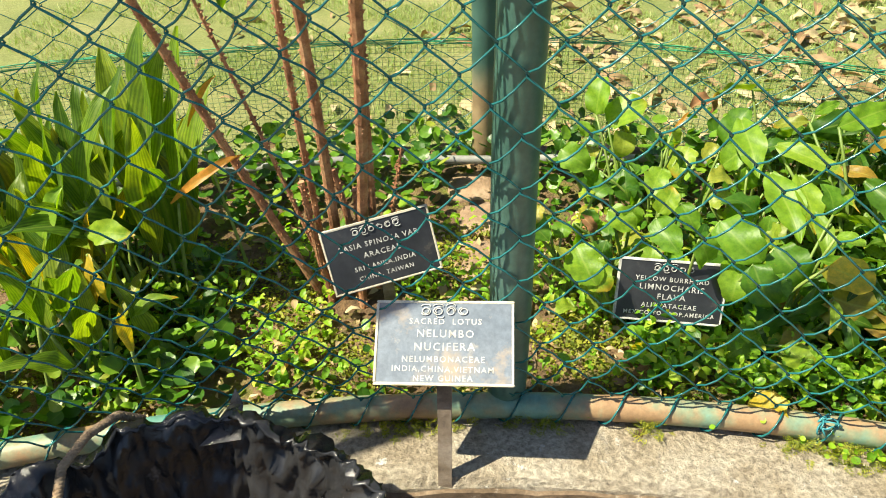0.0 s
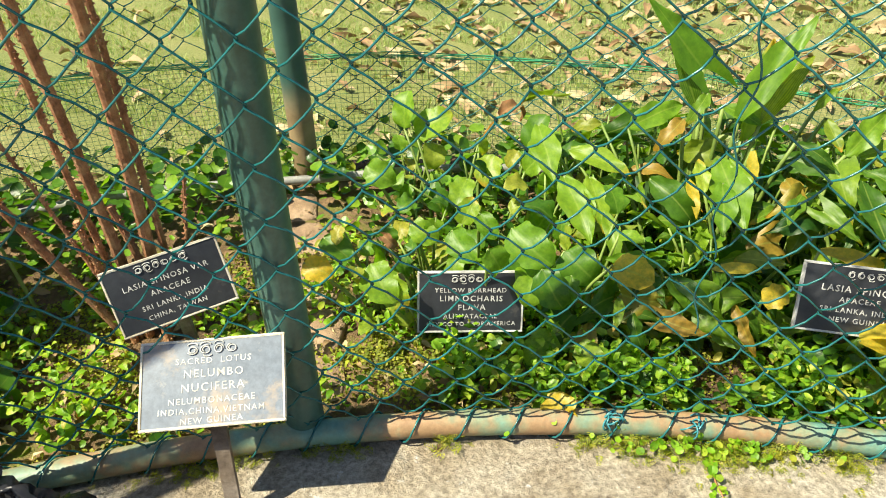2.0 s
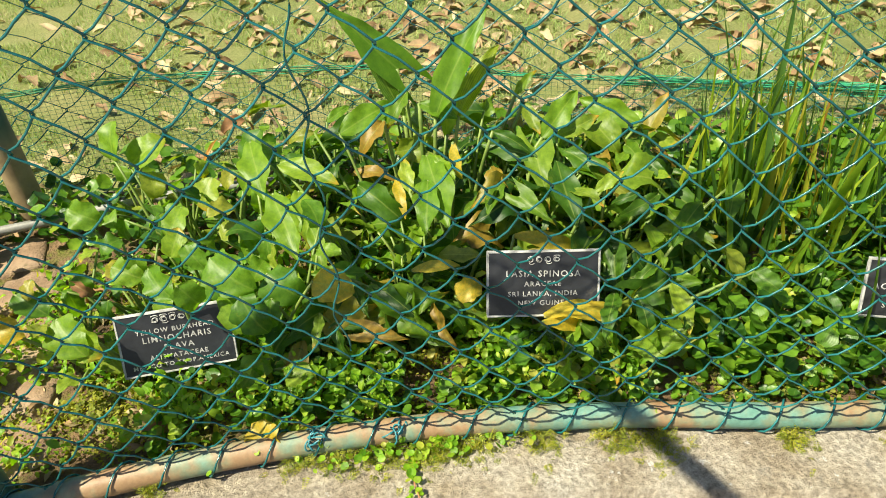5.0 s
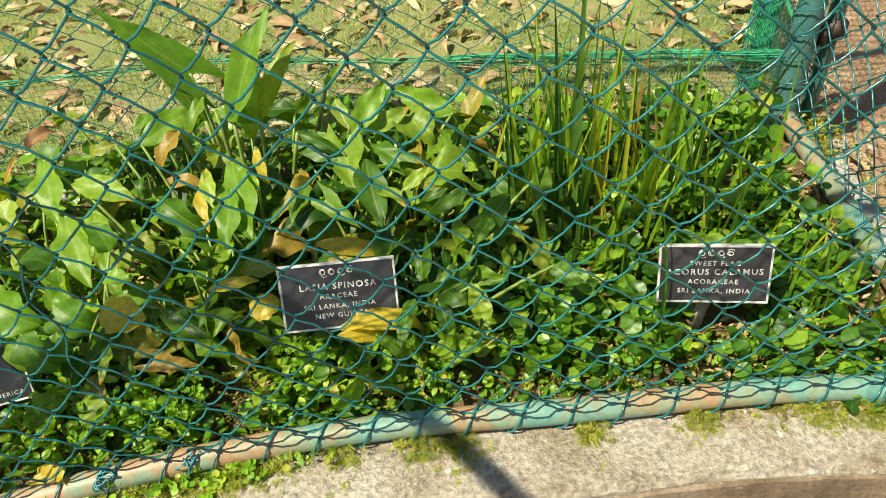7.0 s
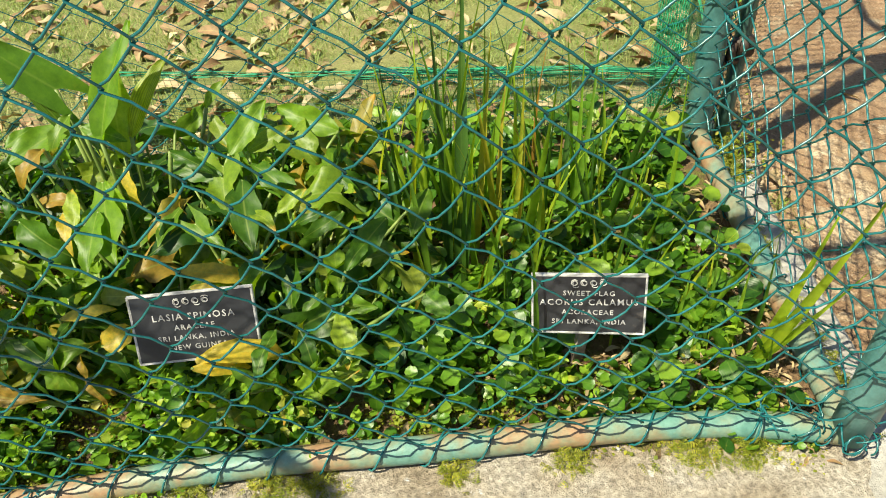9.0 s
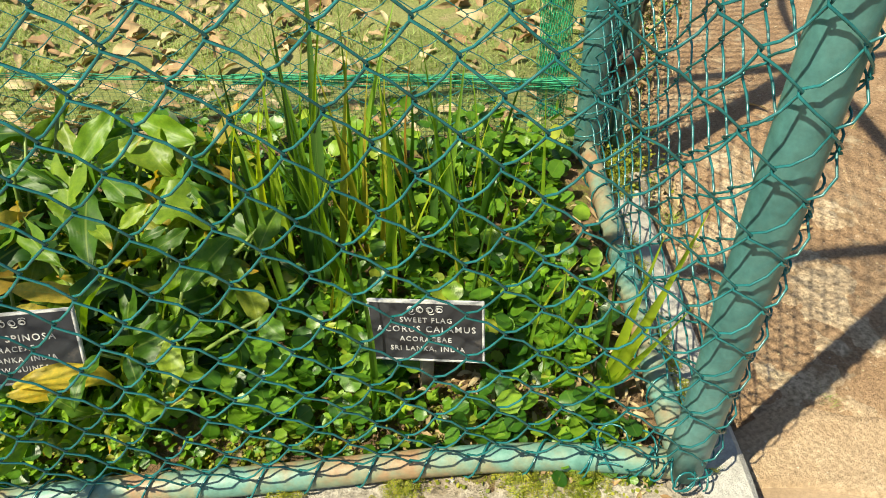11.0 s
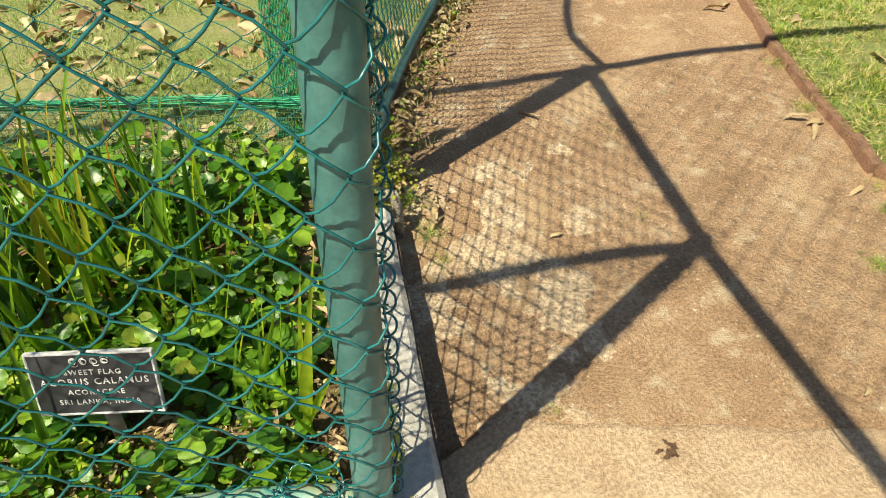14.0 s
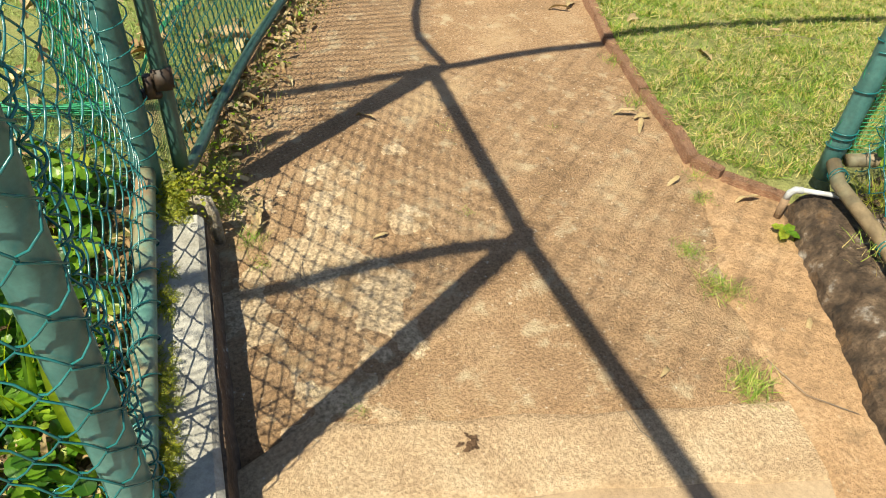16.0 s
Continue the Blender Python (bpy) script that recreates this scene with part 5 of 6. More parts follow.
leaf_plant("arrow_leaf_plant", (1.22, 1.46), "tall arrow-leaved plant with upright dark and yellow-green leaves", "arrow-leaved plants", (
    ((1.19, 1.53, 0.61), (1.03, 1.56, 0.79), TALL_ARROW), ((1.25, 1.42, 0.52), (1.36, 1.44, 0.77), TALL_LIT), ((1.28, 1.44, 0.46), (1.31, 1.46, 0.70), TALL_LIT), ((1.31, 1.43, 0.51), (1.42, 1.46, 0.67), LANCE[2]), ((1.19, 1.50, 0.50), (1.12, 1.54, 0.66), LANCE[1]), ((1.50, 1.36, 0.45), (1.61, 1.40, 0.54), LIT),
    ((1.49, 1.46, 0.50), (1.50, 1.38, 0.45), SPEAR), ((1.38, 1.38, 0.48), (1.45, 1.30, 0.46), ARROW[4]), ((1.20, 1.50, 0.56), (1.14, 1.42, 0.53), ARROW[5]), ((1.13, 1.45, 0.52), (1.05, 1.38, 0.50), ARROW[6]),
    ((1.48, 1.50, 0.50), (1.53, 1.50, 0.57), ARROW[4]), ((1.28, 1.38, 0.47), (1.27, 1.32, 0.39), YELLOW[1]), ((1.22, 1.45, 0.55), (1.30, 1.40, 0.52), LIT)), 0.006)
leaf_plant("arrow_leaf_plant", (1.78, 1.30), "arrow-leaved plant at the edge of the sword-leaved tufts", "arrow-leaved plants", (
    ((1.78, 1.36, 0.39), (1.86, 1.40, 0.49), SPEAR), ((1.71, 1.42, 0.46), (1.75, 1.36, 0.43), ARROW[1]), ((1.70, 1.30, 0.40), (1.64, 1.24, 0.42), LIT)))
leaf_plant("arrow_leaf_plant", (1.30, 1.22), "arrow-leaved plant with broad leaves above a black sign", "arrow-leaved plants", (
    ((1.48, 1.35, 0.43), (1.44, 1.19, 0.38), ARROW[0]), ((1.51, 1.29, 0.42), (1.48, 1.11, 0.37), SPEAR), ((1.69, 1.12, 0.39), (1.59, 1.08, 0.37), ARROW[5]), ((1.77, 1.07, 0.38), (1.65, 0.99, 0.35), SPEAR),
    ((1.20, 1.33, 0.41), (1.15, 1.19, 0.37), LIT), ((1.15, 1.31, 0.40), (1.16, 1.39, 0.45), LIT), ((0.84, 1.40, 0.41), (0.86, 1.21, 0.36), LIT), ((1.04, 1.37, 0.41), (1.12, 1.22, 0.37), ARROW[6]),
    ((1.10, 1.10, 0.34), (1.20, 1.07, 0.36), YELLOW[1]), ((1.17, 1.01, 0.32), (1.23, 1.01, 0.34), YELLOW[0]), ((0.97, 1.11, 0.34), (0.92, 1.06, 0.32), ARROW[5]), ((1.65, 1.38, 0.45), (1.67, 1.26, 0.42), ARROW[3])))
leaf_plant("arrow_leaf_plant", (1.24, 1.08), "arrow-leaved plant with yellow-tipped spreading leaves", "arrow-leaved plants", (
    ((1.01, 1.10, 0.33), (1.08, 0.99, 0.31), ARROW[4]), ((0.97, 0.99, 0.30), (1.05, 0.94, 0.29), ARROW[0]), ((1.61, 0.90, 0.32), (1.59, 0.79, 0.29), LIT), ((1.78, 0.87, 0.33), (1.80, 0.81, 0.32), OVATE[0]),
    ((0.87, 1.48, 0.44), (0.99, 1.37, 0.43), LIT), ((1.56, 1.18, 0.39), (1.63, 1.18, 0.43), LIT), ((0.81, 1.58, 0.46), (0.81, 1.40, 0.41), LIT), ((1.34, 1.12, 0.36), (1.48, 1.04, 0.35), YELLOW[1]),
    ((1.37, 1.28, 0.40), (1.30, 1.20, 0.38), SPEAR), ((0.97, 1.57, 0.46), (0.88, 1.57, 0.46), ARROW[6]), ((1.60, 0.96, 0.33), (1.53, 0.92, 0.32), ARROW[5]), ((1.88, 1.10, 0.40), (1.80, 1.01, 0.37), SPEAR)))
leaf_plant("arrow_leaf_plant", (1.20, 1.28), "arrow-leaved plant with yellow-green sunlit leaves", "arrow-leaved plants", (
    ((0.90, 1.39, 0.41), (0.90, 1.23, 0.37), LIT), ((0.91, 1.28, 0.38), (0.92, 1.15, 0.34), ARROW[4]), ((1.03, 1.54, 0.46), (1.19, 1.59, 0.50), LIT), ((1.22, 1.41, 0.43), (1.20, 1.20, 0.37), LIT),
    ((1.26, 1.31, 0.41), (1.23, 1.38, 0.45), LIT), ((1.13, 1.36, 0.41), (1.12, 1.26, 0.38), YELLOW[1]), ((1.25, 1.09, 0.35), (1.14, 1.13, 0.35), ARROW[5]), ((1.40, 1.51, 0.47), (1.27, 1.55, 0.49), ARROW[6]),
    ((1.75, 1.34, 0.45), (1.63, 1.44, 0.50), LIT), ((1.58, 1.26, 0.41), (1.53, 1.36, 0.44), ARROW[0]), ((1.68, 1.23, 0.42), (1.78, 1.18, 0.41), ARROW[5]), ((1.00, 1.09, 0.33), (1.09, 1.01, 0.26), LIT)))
leaf_plant("arrow_leaf_plant", (1.52, 1.06), "arrow-leaved plant beside the sword-leaved tufts", "arrow-leaved plants", (
    ((1.59, 1.19, 0.40), (1.65, 1.13, 0.39), ARROW[5]), ((1.65, 1.14, 0.39), (1.58, 1.13, 0.38), ARROW[5]), ((1.65, 0.98, 0.35), (1.72, 1.03, 0.40), ARROW[5]), ((1.53, 0.90, 0.31), (1.54, 0.81, 0.25), ARROW[5]),
    ((1.39, 1.22, 0.39), (1.43, 1.12, 0.37), ARROW[0]), ((1.47, 1.32, 0.42), (1.36, 1.41, 0.44), SPEAR), ((1.35, 1.07, 0.35), (1.41, 1.02, 0.36), YELLOW[1]), ((1.70, 1.23, 0.42), (1.74, 1.14, 0.40), ARROW[4]),
    ((1.54, 1.37, 0.44), (1.65, 1.36, 0.48), SPEAR), ((1.39, 0.87, 0.30), (1.45, 0.82, 0.25), ARROW[5]), ((1.32, 0.90, 0.30), (1.43, 0.88, 0.27), YELLOW[1]), ((1.58, 0.80, 0.29), (1.63, 0.84, 0.29), ARROW[6])))
holed = thing("fallen_leaf", (1.38, 0.90, 0.30), "yellow-green leaf with brown holes hanging before a sign", "leaf", "fallen leaves in the bed")
set_leaf(holed, leaf_mesh("holed", "yellow", "lance", 1, 0.34, bend=0.9, fold=0.2, wavy=1.0, seed=8), (1.33, 0.92, 0.30), -105, 8, 10, 0.19, name="blade")

# sword-leaved clump
for px, py, n, hi in ((1.80, 1.24, 10, 0.42), (1.90, 1.16, 13, 0.50), (1.98, 1.26, 11, 0.46), (2.02, 1.10, 14, 0.48), (2.12, 1.16, 12, 0.46), (2.24, 1.08, 11, 0.44), (2.28, 1.22, 9, 0.42), (2.36, 1.08, 9, 0.38), (2.0, 0.96, 9, 0.32), (2.2, 0.88, 8, 0.28), (2.33, 0.66, 8, 0.28), (1.86, 0.92, 7, 0.3), (2.04, 0.80, 6, 0.24), (2.30, 0.84, 7, 0.26)):
    pl = thing("sword_leaf_plant", (px, py, bz(px, py)), "tuft of upright sword-shaped green leaves with orange tips", "plant", "sword-leaved tufts")
    for i in range(int(n * 0.85)):
        yaw = rnd.uniform(0, 360)
        set_leaf(pl, BLADE[4] if rnd.random() < 0.1 else rnd.choice(BLADE[:4]), (px + rnd.uniform(-0.10, 0.10), py + rnd.uniform(-0.08, 0.08), bz(px, py) - 0.01), yaw, rnd.uniform(74, 90), rnd.uniform(-90, 90), hi * rnd.uniform(0.5, 1.45))
pl = thing("sword_leaf_plant", (1.985, 1.19, bz(1.985, 1.19)), "tallest dark sword-shaped leaves of the tuft", "plant", "sword-leaved tufts")
for (x, y), tip, k in (((1.94, 1.10), (2.04, 1.24, 0.86), 4), ((1.91, 1.10), (1.96, 1.22, 0.77), 4), ((1.99, 1.12), (2.09, 1.22, 0.69), 2), ((2.08, 1.10), (2.17, 1.20, 0.64), 1), ((2.21, 1.10), (2.28, 1.20, 0.55), 4), ((2.20, 1.06), (2.35, 1.16, 0.64), 3),
                       ((2.25, 1.12), (2.32, 1.20, 0.61), 2), ((1.93, 0.70), (1.98, 0.76, 0.55), 3), ((1.80, 1.10), (1.82, 1.20, 0.61), 4), ((2.42, 1.08), (2.50, 1.14, 0.36), 1), ((1.88, 1.14), (1.90, 1.2, 0.72), 2), ((2.02, 1.2), (2.20, 1.26, 0.74), 3), ((1.84, 1.0), (1.83, 1.1, 0.6), 2)):
    lay_leaf(pl, BLADE[k], (x, y, bz(x, y) - 0.01), tip, (rnd.uniform(-0.6, 0.3), -0.8, 0.3))
pl = thing("sword_leaf_plant", (2.362, 0.60, bz(2.36, 0.60)), "few arching sword leaves leaning out over the kerb", "plant", "sword-leaved tufts")
WIDE = leaf_mesh("wide_blade", "blade", "blade", 1, 0.043, bend=0.10, fold=0.5, n=14, m=1, seed=9)
for (x, y), tip in (((2.36, 0.58), (2.365, 0.42, 0.70)), ((2.37, 0.58), (2.36, 0.50, 0.61)), ((2.35, 0.58), (2.41, 0.45, 0.48)), ((2.37, 0.60), (2.38, 0.60, 0.46)), ((2.34, 0.62), (2.36, 0.64, 0.40)), ((2.26, 0.70), (2.30, 0.72, 0.35)), ((2.31, 0.66), (2.34, 0.70, 0.40)), ((2.38, 0.55), (2.31, 0.50, 0.34))):
    lay_leaf(pl, WIDE if y < 0.65 else BLADE[3], (x, y, bz(x, y) - 0.01), tip, (rnd.uniform(-0.8, 0.0), -0.6, 0.4))



# ---- low cover, moss, grass, litter ----
def scatter(name, mat, base_geo, pos, yaw, pitch, roll, size):
    """Many copies of one leaf joined in one mesh."""
    bv, bf, bu = base_geo
    bv = np.array([tuple(p) for p in bv])
    bf, bu = np.array(bf), np.array(bu)
    n, k = len(pos), len(bv)
    cy, sy, cp, sp, cr, sr = np.cos(yaw), np.sin(yaw), np.cos(pitch), np.sin(pitch), np.cos(roll), np.sin(roll)
    p = bv[None] * np.asarray(size).reshape(n, 1, 1)
    x, y, z = p[..., 0], p[..., 1], p[..., 2]
    c = lambda a: a.reshape(n, 1)
    x, z = x * c(cr) + z * c(sr), -x * c(sr) + z * c(cr)
    y, z = y * c(cp) - z * c(sp), y * c(sp) + z * c(cp)
    x, y = x * c(cy) - y * c(sy), x * c(sy) + y * c(cy)
    v = np.stack([x, y, z], -1) + np.asarray(pos)[:, None, :]
    f = bf[None] + (np.arange(n) * k).reshape(n, 1, 1)
    return np_mesh(name, v.reshape(-1, 3), f.reshape(-1, bf.shape[1]), mat, np.tile(bu, (n, 1)))


def in_bed(n, s0, s1, d0, d1):
    s, d = RNG.uniform(s0, s1, n), RNG.uniform(d0, d1, n)
    x, y = CX + (R0 + 0.02 + d) * np.sin(s / R0), CY + (R0 + 0.02 + d) * np.cos(s / R0)
    ok = (x - END_POST.x) * SN.x + (y - END_POST.y) * SN.y < -0.085 - 0.045 * np.sin(y * 13)
    return x[ok], y[ok]


def patchy(x, y, scale, cut, seed):
    v = np.array([noise.noise(Vector((a * scale, b * scale, seed))) for a, b in zip(x, y)])
    return v > cut


ROUND = leaf_geo("round", 1.0, 1.05, bend=-0.3, fold=0.12, n=7, m=3, wavy=0.3)
TINY = leaf_geo("ovate", 1.0, 0.8, bend=0.3, fold=0.2, n=3, m=1)
BLADE3 = ([Vector((-0.045, 0, 0)), Vector((0.045, 0, 0)), Vector((0.03, 0.55, 0.06)), Vector((-0.03, 0.55, 0.06)), Vector((0.004, 1, -0.04)), Vector((-0.004, 1, -0.04))], [(0, 1, 2, 3), (3, 2, 4, 5)], [(0, 0)] * 6)


THIN3 = ([Vector((p.x * 0.42, p.y, p.z)) for p in BLADE3[0]], BLADE3[1], BLADE3[2])
FROND = leaf_geo("lance", 0.30, 0.05, bend=0.3, n=1, m=1)
for i in range(6):
    for side in (-1, 1):
        y, L = 0.10 + 0.14 * i, 0.30 * (1.0 - 0.11 * i)
        o = len(FROND[0])
        FROND[0].extend([Vector((0, y, 0)), Vector((side * L * 0.55, y + L * 0.10, 0.04)), Vector((side * L, y + L * 0.5, -0.02)), Vector((side * L * 0.4, y + L * 0.42, 0.03))])
        FROND[1].append((o, o + 1, o + 2, o + 3))
        FROND[2].extend([(0.5, 0)] * 4)


def cover(n, s0, s1, d0, d1, cut, lo, hi, size0, size1, seed, name, label):
    x, y = in_bed(n, s0, s1, d0, d1)
    k = patchy(x, y, 4.0, cut, seed) & ~((np.abs(x - 0.13 - (1.70 - y) * 0.2) < 0.075) & (y > 0.98) & (y < 1.78))
    x, y = x[k], y[k]
    n = len(x)
    z = bed_z(x, y) + RNG.uniform(lo, hi, n)
    solid(name, scatter(name, "cover", ROUND, np.stack([x, y, z], 1), RNG.uniform(0, 6.28, n), RNG.normal(-0.15, 0.52, n), RNG.normal(0, 0.50, n), RNG.uniform(size0, size1, n)), label, "ground cover", kind="stuff")


cover(1500, -3.0, 0.1, 0.55, 1.05, -0.08, 0.004, 0.05, 0.014, 0.032, 3.0, "ground_cover", "low round green leaves before the outer fence")
cover(330, -1.2, 0.1, 0.02, 0.55, 0.06, 0.004, 0.04, 0.012, 0.030, 4.0, "ground_cover", "sparse round green leaves on brown soil")
cover(2900, 0.1, 2.1, 0.02, 1.05, -0.08, 0.004, 0.05, 0.014, 0.032, 3.0, "ground_cover", "low carpet of small round green leaves over the bed")
cover(1750, 0.55, 2.1, 0.06, 1.02, -0.02, 0.01, 0.13, 0.018, 0.046, 5.0, "ground_cover", "larger round glossy leaves crowding the bed")
cover(2400, -2.2, 2.0, 0.70, 1.05, -0.35, 0.03, 0.15, 0.024, 0.045, 8.0, "ground_cover", "round green leaves below the outer fence")
cover(1700, 0.1, 0.9, 0.03, 0.65, -0.12, 0.01, 0.08, 0.014, 0.034, 9.0, "ground_cover", "round green leaves round the fence post")
cover(380, -0.9, 0.1, 0.03, 0.65, 0.02, 0.01, 0.06, 0.014, 0.034, 10.0, "ground_cover", "round green leaves on bare soil round the tilted sign")
cover(1300, -2.0, -0.74, 0.03, 0.5, -0.15, 0.02, 0.10, 0.022, 0.046, 15.0, "ground_cover", "round leaves below the lance-leaved clumps")
cover(950, 1.45, 2.06, 0.28, 0.98, -0.30, 0.01, 0.12, 0.018, 0.044, 18.0, "ground_cover", "round leaves crowding the corner by the end fence")
cover(600, 0.9, 2.0, 0.03, 0.30, -0.45, 0.004, 0.05, 0.011, 0.030, 19.0, "ground_cover", "small round leaves along the pipe")
cover(400, 1.2, 2.05, 0.07, 0.45, -0.2, 0.03, 0.09, 0.030, 0.052, 12.0, "ground_cover", "large round sunlit leaves near the kerb")


def stuff(name, mat, geo, pos, size, label, category, tilt=0.5, up=0.0):
    n = len(pos)
    return solid(name, scatter(name, mat, geo, pos, RNG.uniform(0, 6.28, n), RNG.normal(up, tilt, n), RNG.normal(0, 0.5, n), size), label, category, kind="stuff")


x, y = in_bed(22000, -2.2, 2.1, -0.01, 0.24)
k = patchy(x, y, 6.0, -0.12, 21.0)
stuff("creeping_moss", "moss", TINY, np.stack([x, y, bed_z(x, y) + RNG.uniform(0.0, 0.022, len(x))], 1)[k], RNG.uniform(0.004, 0.010, k.sum()), "yellow-green creeping moss along the pipe", "moss")
x, y = in_bed(26000, -1.3, 0.75, 0.18, 0.62)
k = patchy(x, y, 5.0, -0.05, 23.0)
stuff("creeping_moss", "moss", TINY, np.stack([x, y, bed_z(x, y) + RNG.uniform(0.0, 0.02, len(x))], 1)[k], RNG.uniform(0.005, 0.012, k.sum()), "yellow-green moss carpet between the signs", "moss")
WEED = leaf_geo("ovate", 1.0, 0.55, bend=0.5, fold=0.3, n=5, m=2, wavy=0.8, seed=4)
for n, s0, s1, d0, d1, cut, a0, a1, seed in ((3200, -1.0, 0.2, 0.05, 0.62, -0.08, 0.012, 0.030, 27.0), (2600, 0.1, 1.10, 0.03, 0.36, -0.1, 0.012, 0.032, 33.0), (2600, 0.2, 2.05, 0.10, 0.85, 0.0, 0.014, 0.036, 29.0)):
    x, y = in_bed(n, s0, s1, d0, d1)
    k = patchy(x, y, 6.0, cut, seed)
    stuff("low_weeds", "weed", WEED, np.stack([x, y, bed_z(x, y) + RNG.uniform(0.01, 0.10, len(x))], 1)[k], RNG.uniform(a0, a1, k.sum()), "small bright upright weeds between the larger plants", "weeds", 0.6, 0.5)
# tufts that hang over the kerb
pts = []
for s, w, dep, n in ((0.40, 0.05, 0.03, 60), (0.47, 0.05, 0.045, 80), (0.56, 0.06, 0.05, 110), (0.66, 0.05, 0.06, 110), (0.74, 0.06, 0.05, 90), (0.86, 0.06, 0.045, 90), (1.02, 0.05, 0.05, 90), (1.10, 0.06, 0.06, 120), (1.36, 0.04, 0.05, 70), (1.58, 0.05, 0.045, 80), (1.80, 0.07, 0.05, 140), (1.90, 0.06, 0.05, 130), (0.12, 0.04, 0.025, 40), (-0.35, 0.15, 0.03, 120), (-0.1, 0.1, 0.025, 60)):
    for _ in range(n):
        a, b = rnd.gauss(s, w * 0.45), -0.022 - abs(rnd.gauss(0, dep * 0.55))
        p = ring(a, b, KERB + rnd.uniform(0.0, 0.026) * max(0.15, 1 + (b + 0.02) / 0.07))
        pts.append(tuple(p))
for d, n in ((0.2, 60), (0.32, 90), (0.5, 60), (0.62, 50), (0.85, 160), (0.92, 160), (0.08, 90), (0.14, 70)):
    for _ in range(n):
        pts.append(tuple(side_line(rnd.gauss(d, 0.035), rnd.uniform(0.022, 0.055) + (0.05 if d > 0.8 else 0) * rnd.random(), KERB + rnd.uniform(0.002, 0.03))))
stuff("creeping_moss", "moss", FROND, np.array(pts), RNG.uniform(0.012, 0.034, len(pts)), "tufts of yellow-green creeping weed spilling onto the kerb", "moss")
pts = [tuple(ring(rnd.gauss(0.62, 0.12), -0.026 - abs(rnd.gauss(0, 0.016)), KERB + rnd.uniform(0.005, 0.03))) for _ in range(110)] + [tuple(ring(0.618 + rnd.gauss(0, 0.007), -0.05 - 0.125 * t, KERB + 0.012 - (0.10 * (t - 0.9) / 0.3 if t > 0.9 else 0))) for t in np.linspace(0, 1.2, 40)]
pts += [tuple(ring(rnd.uniform(-0.3, 1.9), rnd.uniform(-0.035, 0.0), KERB + rnd.uniform(0.02, 0.06))) for _ in range(14)]
stuff("trailing_vine", "weed", ROUND, np.array(pts), RNG.uniform(0.008, 0.017, len(pts)), "small round-leaved vine trailing down the kerb", "vine")

g = Geo(); g.tube([ring(0.618 + 0.004 * math.sin(t * 9), -0.04 - 0.125 * min(t, 1.0), KERB + 0.006 - max(0.0, t - 0.95) * 0.4) for t in np.linspace(0, 1.2, 16)], 0.0016, 5)
solid("vine_stem", g.mesh("vine_stem", "stem"), "thin reddish vine stem hanging down the kerb", "vine")

# litter on the bed
x, y = in_bed(420, -1.5, 2.1, 0.05, 1.0)
stuff("leaf_litter", "dry", leaf_geo("lance", 1, 0.4, bend=0.9, fold=0.4, n=4, m=1, wavy=1), np.stack([x, y, bed_z(x, y) + RNG.uniform(0.0, 0.03, len(x))], 1), RNG.uniform(0.02, 0.06, len(x)), "dry brown leaf litter on the bed", "litter")


x, y = in_bed(420, 1.55, 2.06, 0.02, 0.24)
stuff("leaf_litter", "dry", leaf_geo("lance", 1, 0.3, bend=0.9, fold=0.4, n=4, m=1, wavy=1.2, seed=6), np.stack([x, y, bed_z(x, y) + RNG.uniform(0.01, 0.03, len(x))], 1), RNG.uniform(0.012, 0.045, len(x)), "dry brown litter and moss by the end post", "litter")
x, y = in_bed(420, -1.0, 0.25, 0.04, 0.62)
stuff("leaf_litter", "dry", leaf_geo("lance", 1, 0.45, bend=1.1, fold=0.5, n=4, m=1, wavy=1.2, seed=5), np.stack([x, y, bed_z(x, y) + RNG.uniform(0.005, 0.02, len(x))], 1), RNG.uniform(0.012, 0.045, len(x)), "brown crumbled leaves on the bare soil", "litter")
lp = np.array([tuple(side_line(a, b, 0.0)) for a, b in zip(RNG.uniform(0.08, 0.75, 260), RNG.uniform(-0.17, -0.02, 260))])
lp[:, 2] = bed_z(lp[:, 0], lp[:, 1]) + RNG.uniform(0.005, 0.035, 260)
stuff("leaf_litter", "dry", leaf_geo("lance", 1, 0.22, bend=0.9, fold=0.4, n=4, m=1, wavy=1.2, seed=8), lp, RNG.uniform(0.02, 0.07, 260), "brown withered blades along the end fence", "litter")
# lawn grass and fallen leaves
def on_lawn(n, x0, x1, y0, y1, rmin, left=True):
    x, y = RNG.uniform(x0, x1, n), RNG.uniform(y0, y1, n)
    ok = (np.hypot(x - CX, y - CY) > rmin) & ((side_of(x, y, LEFT_EDGE) > 0.05) if left else (side_of(x, y, RIGHT_EDGE) < -0.03))
    return x[ok], y[ok]


x, y = on_lawn(120000, -2.2, 3.8, 1.5, 5.0, 4.56)
k = patchy(x, y, 2.2, -0.18, 31.0)
x, y = x[k], y[k]
stuff("lawn_grass", "grass", BLADE3, np.stack([x, y, lawn_z(x, y)], 1), RNG.uniform(0.018, 0.045, len(x)), "short dry mown grass", "grass", 0.35, 0.75)
x, y = on_lawn(260000, 4.25, 6.4, 0.35, 3.4, 0.0, False)
ok = ((x - 4.42) * 0.48 + (y - 0.42) * 0.88) > 0
x, y = x[ok], y[ok]
k = patchy(x, y, 11.0, -0.02, 41.0) | (RNG.uniform(0, 1, len(x)) < 0.22)
x, y = x[k], y[k]
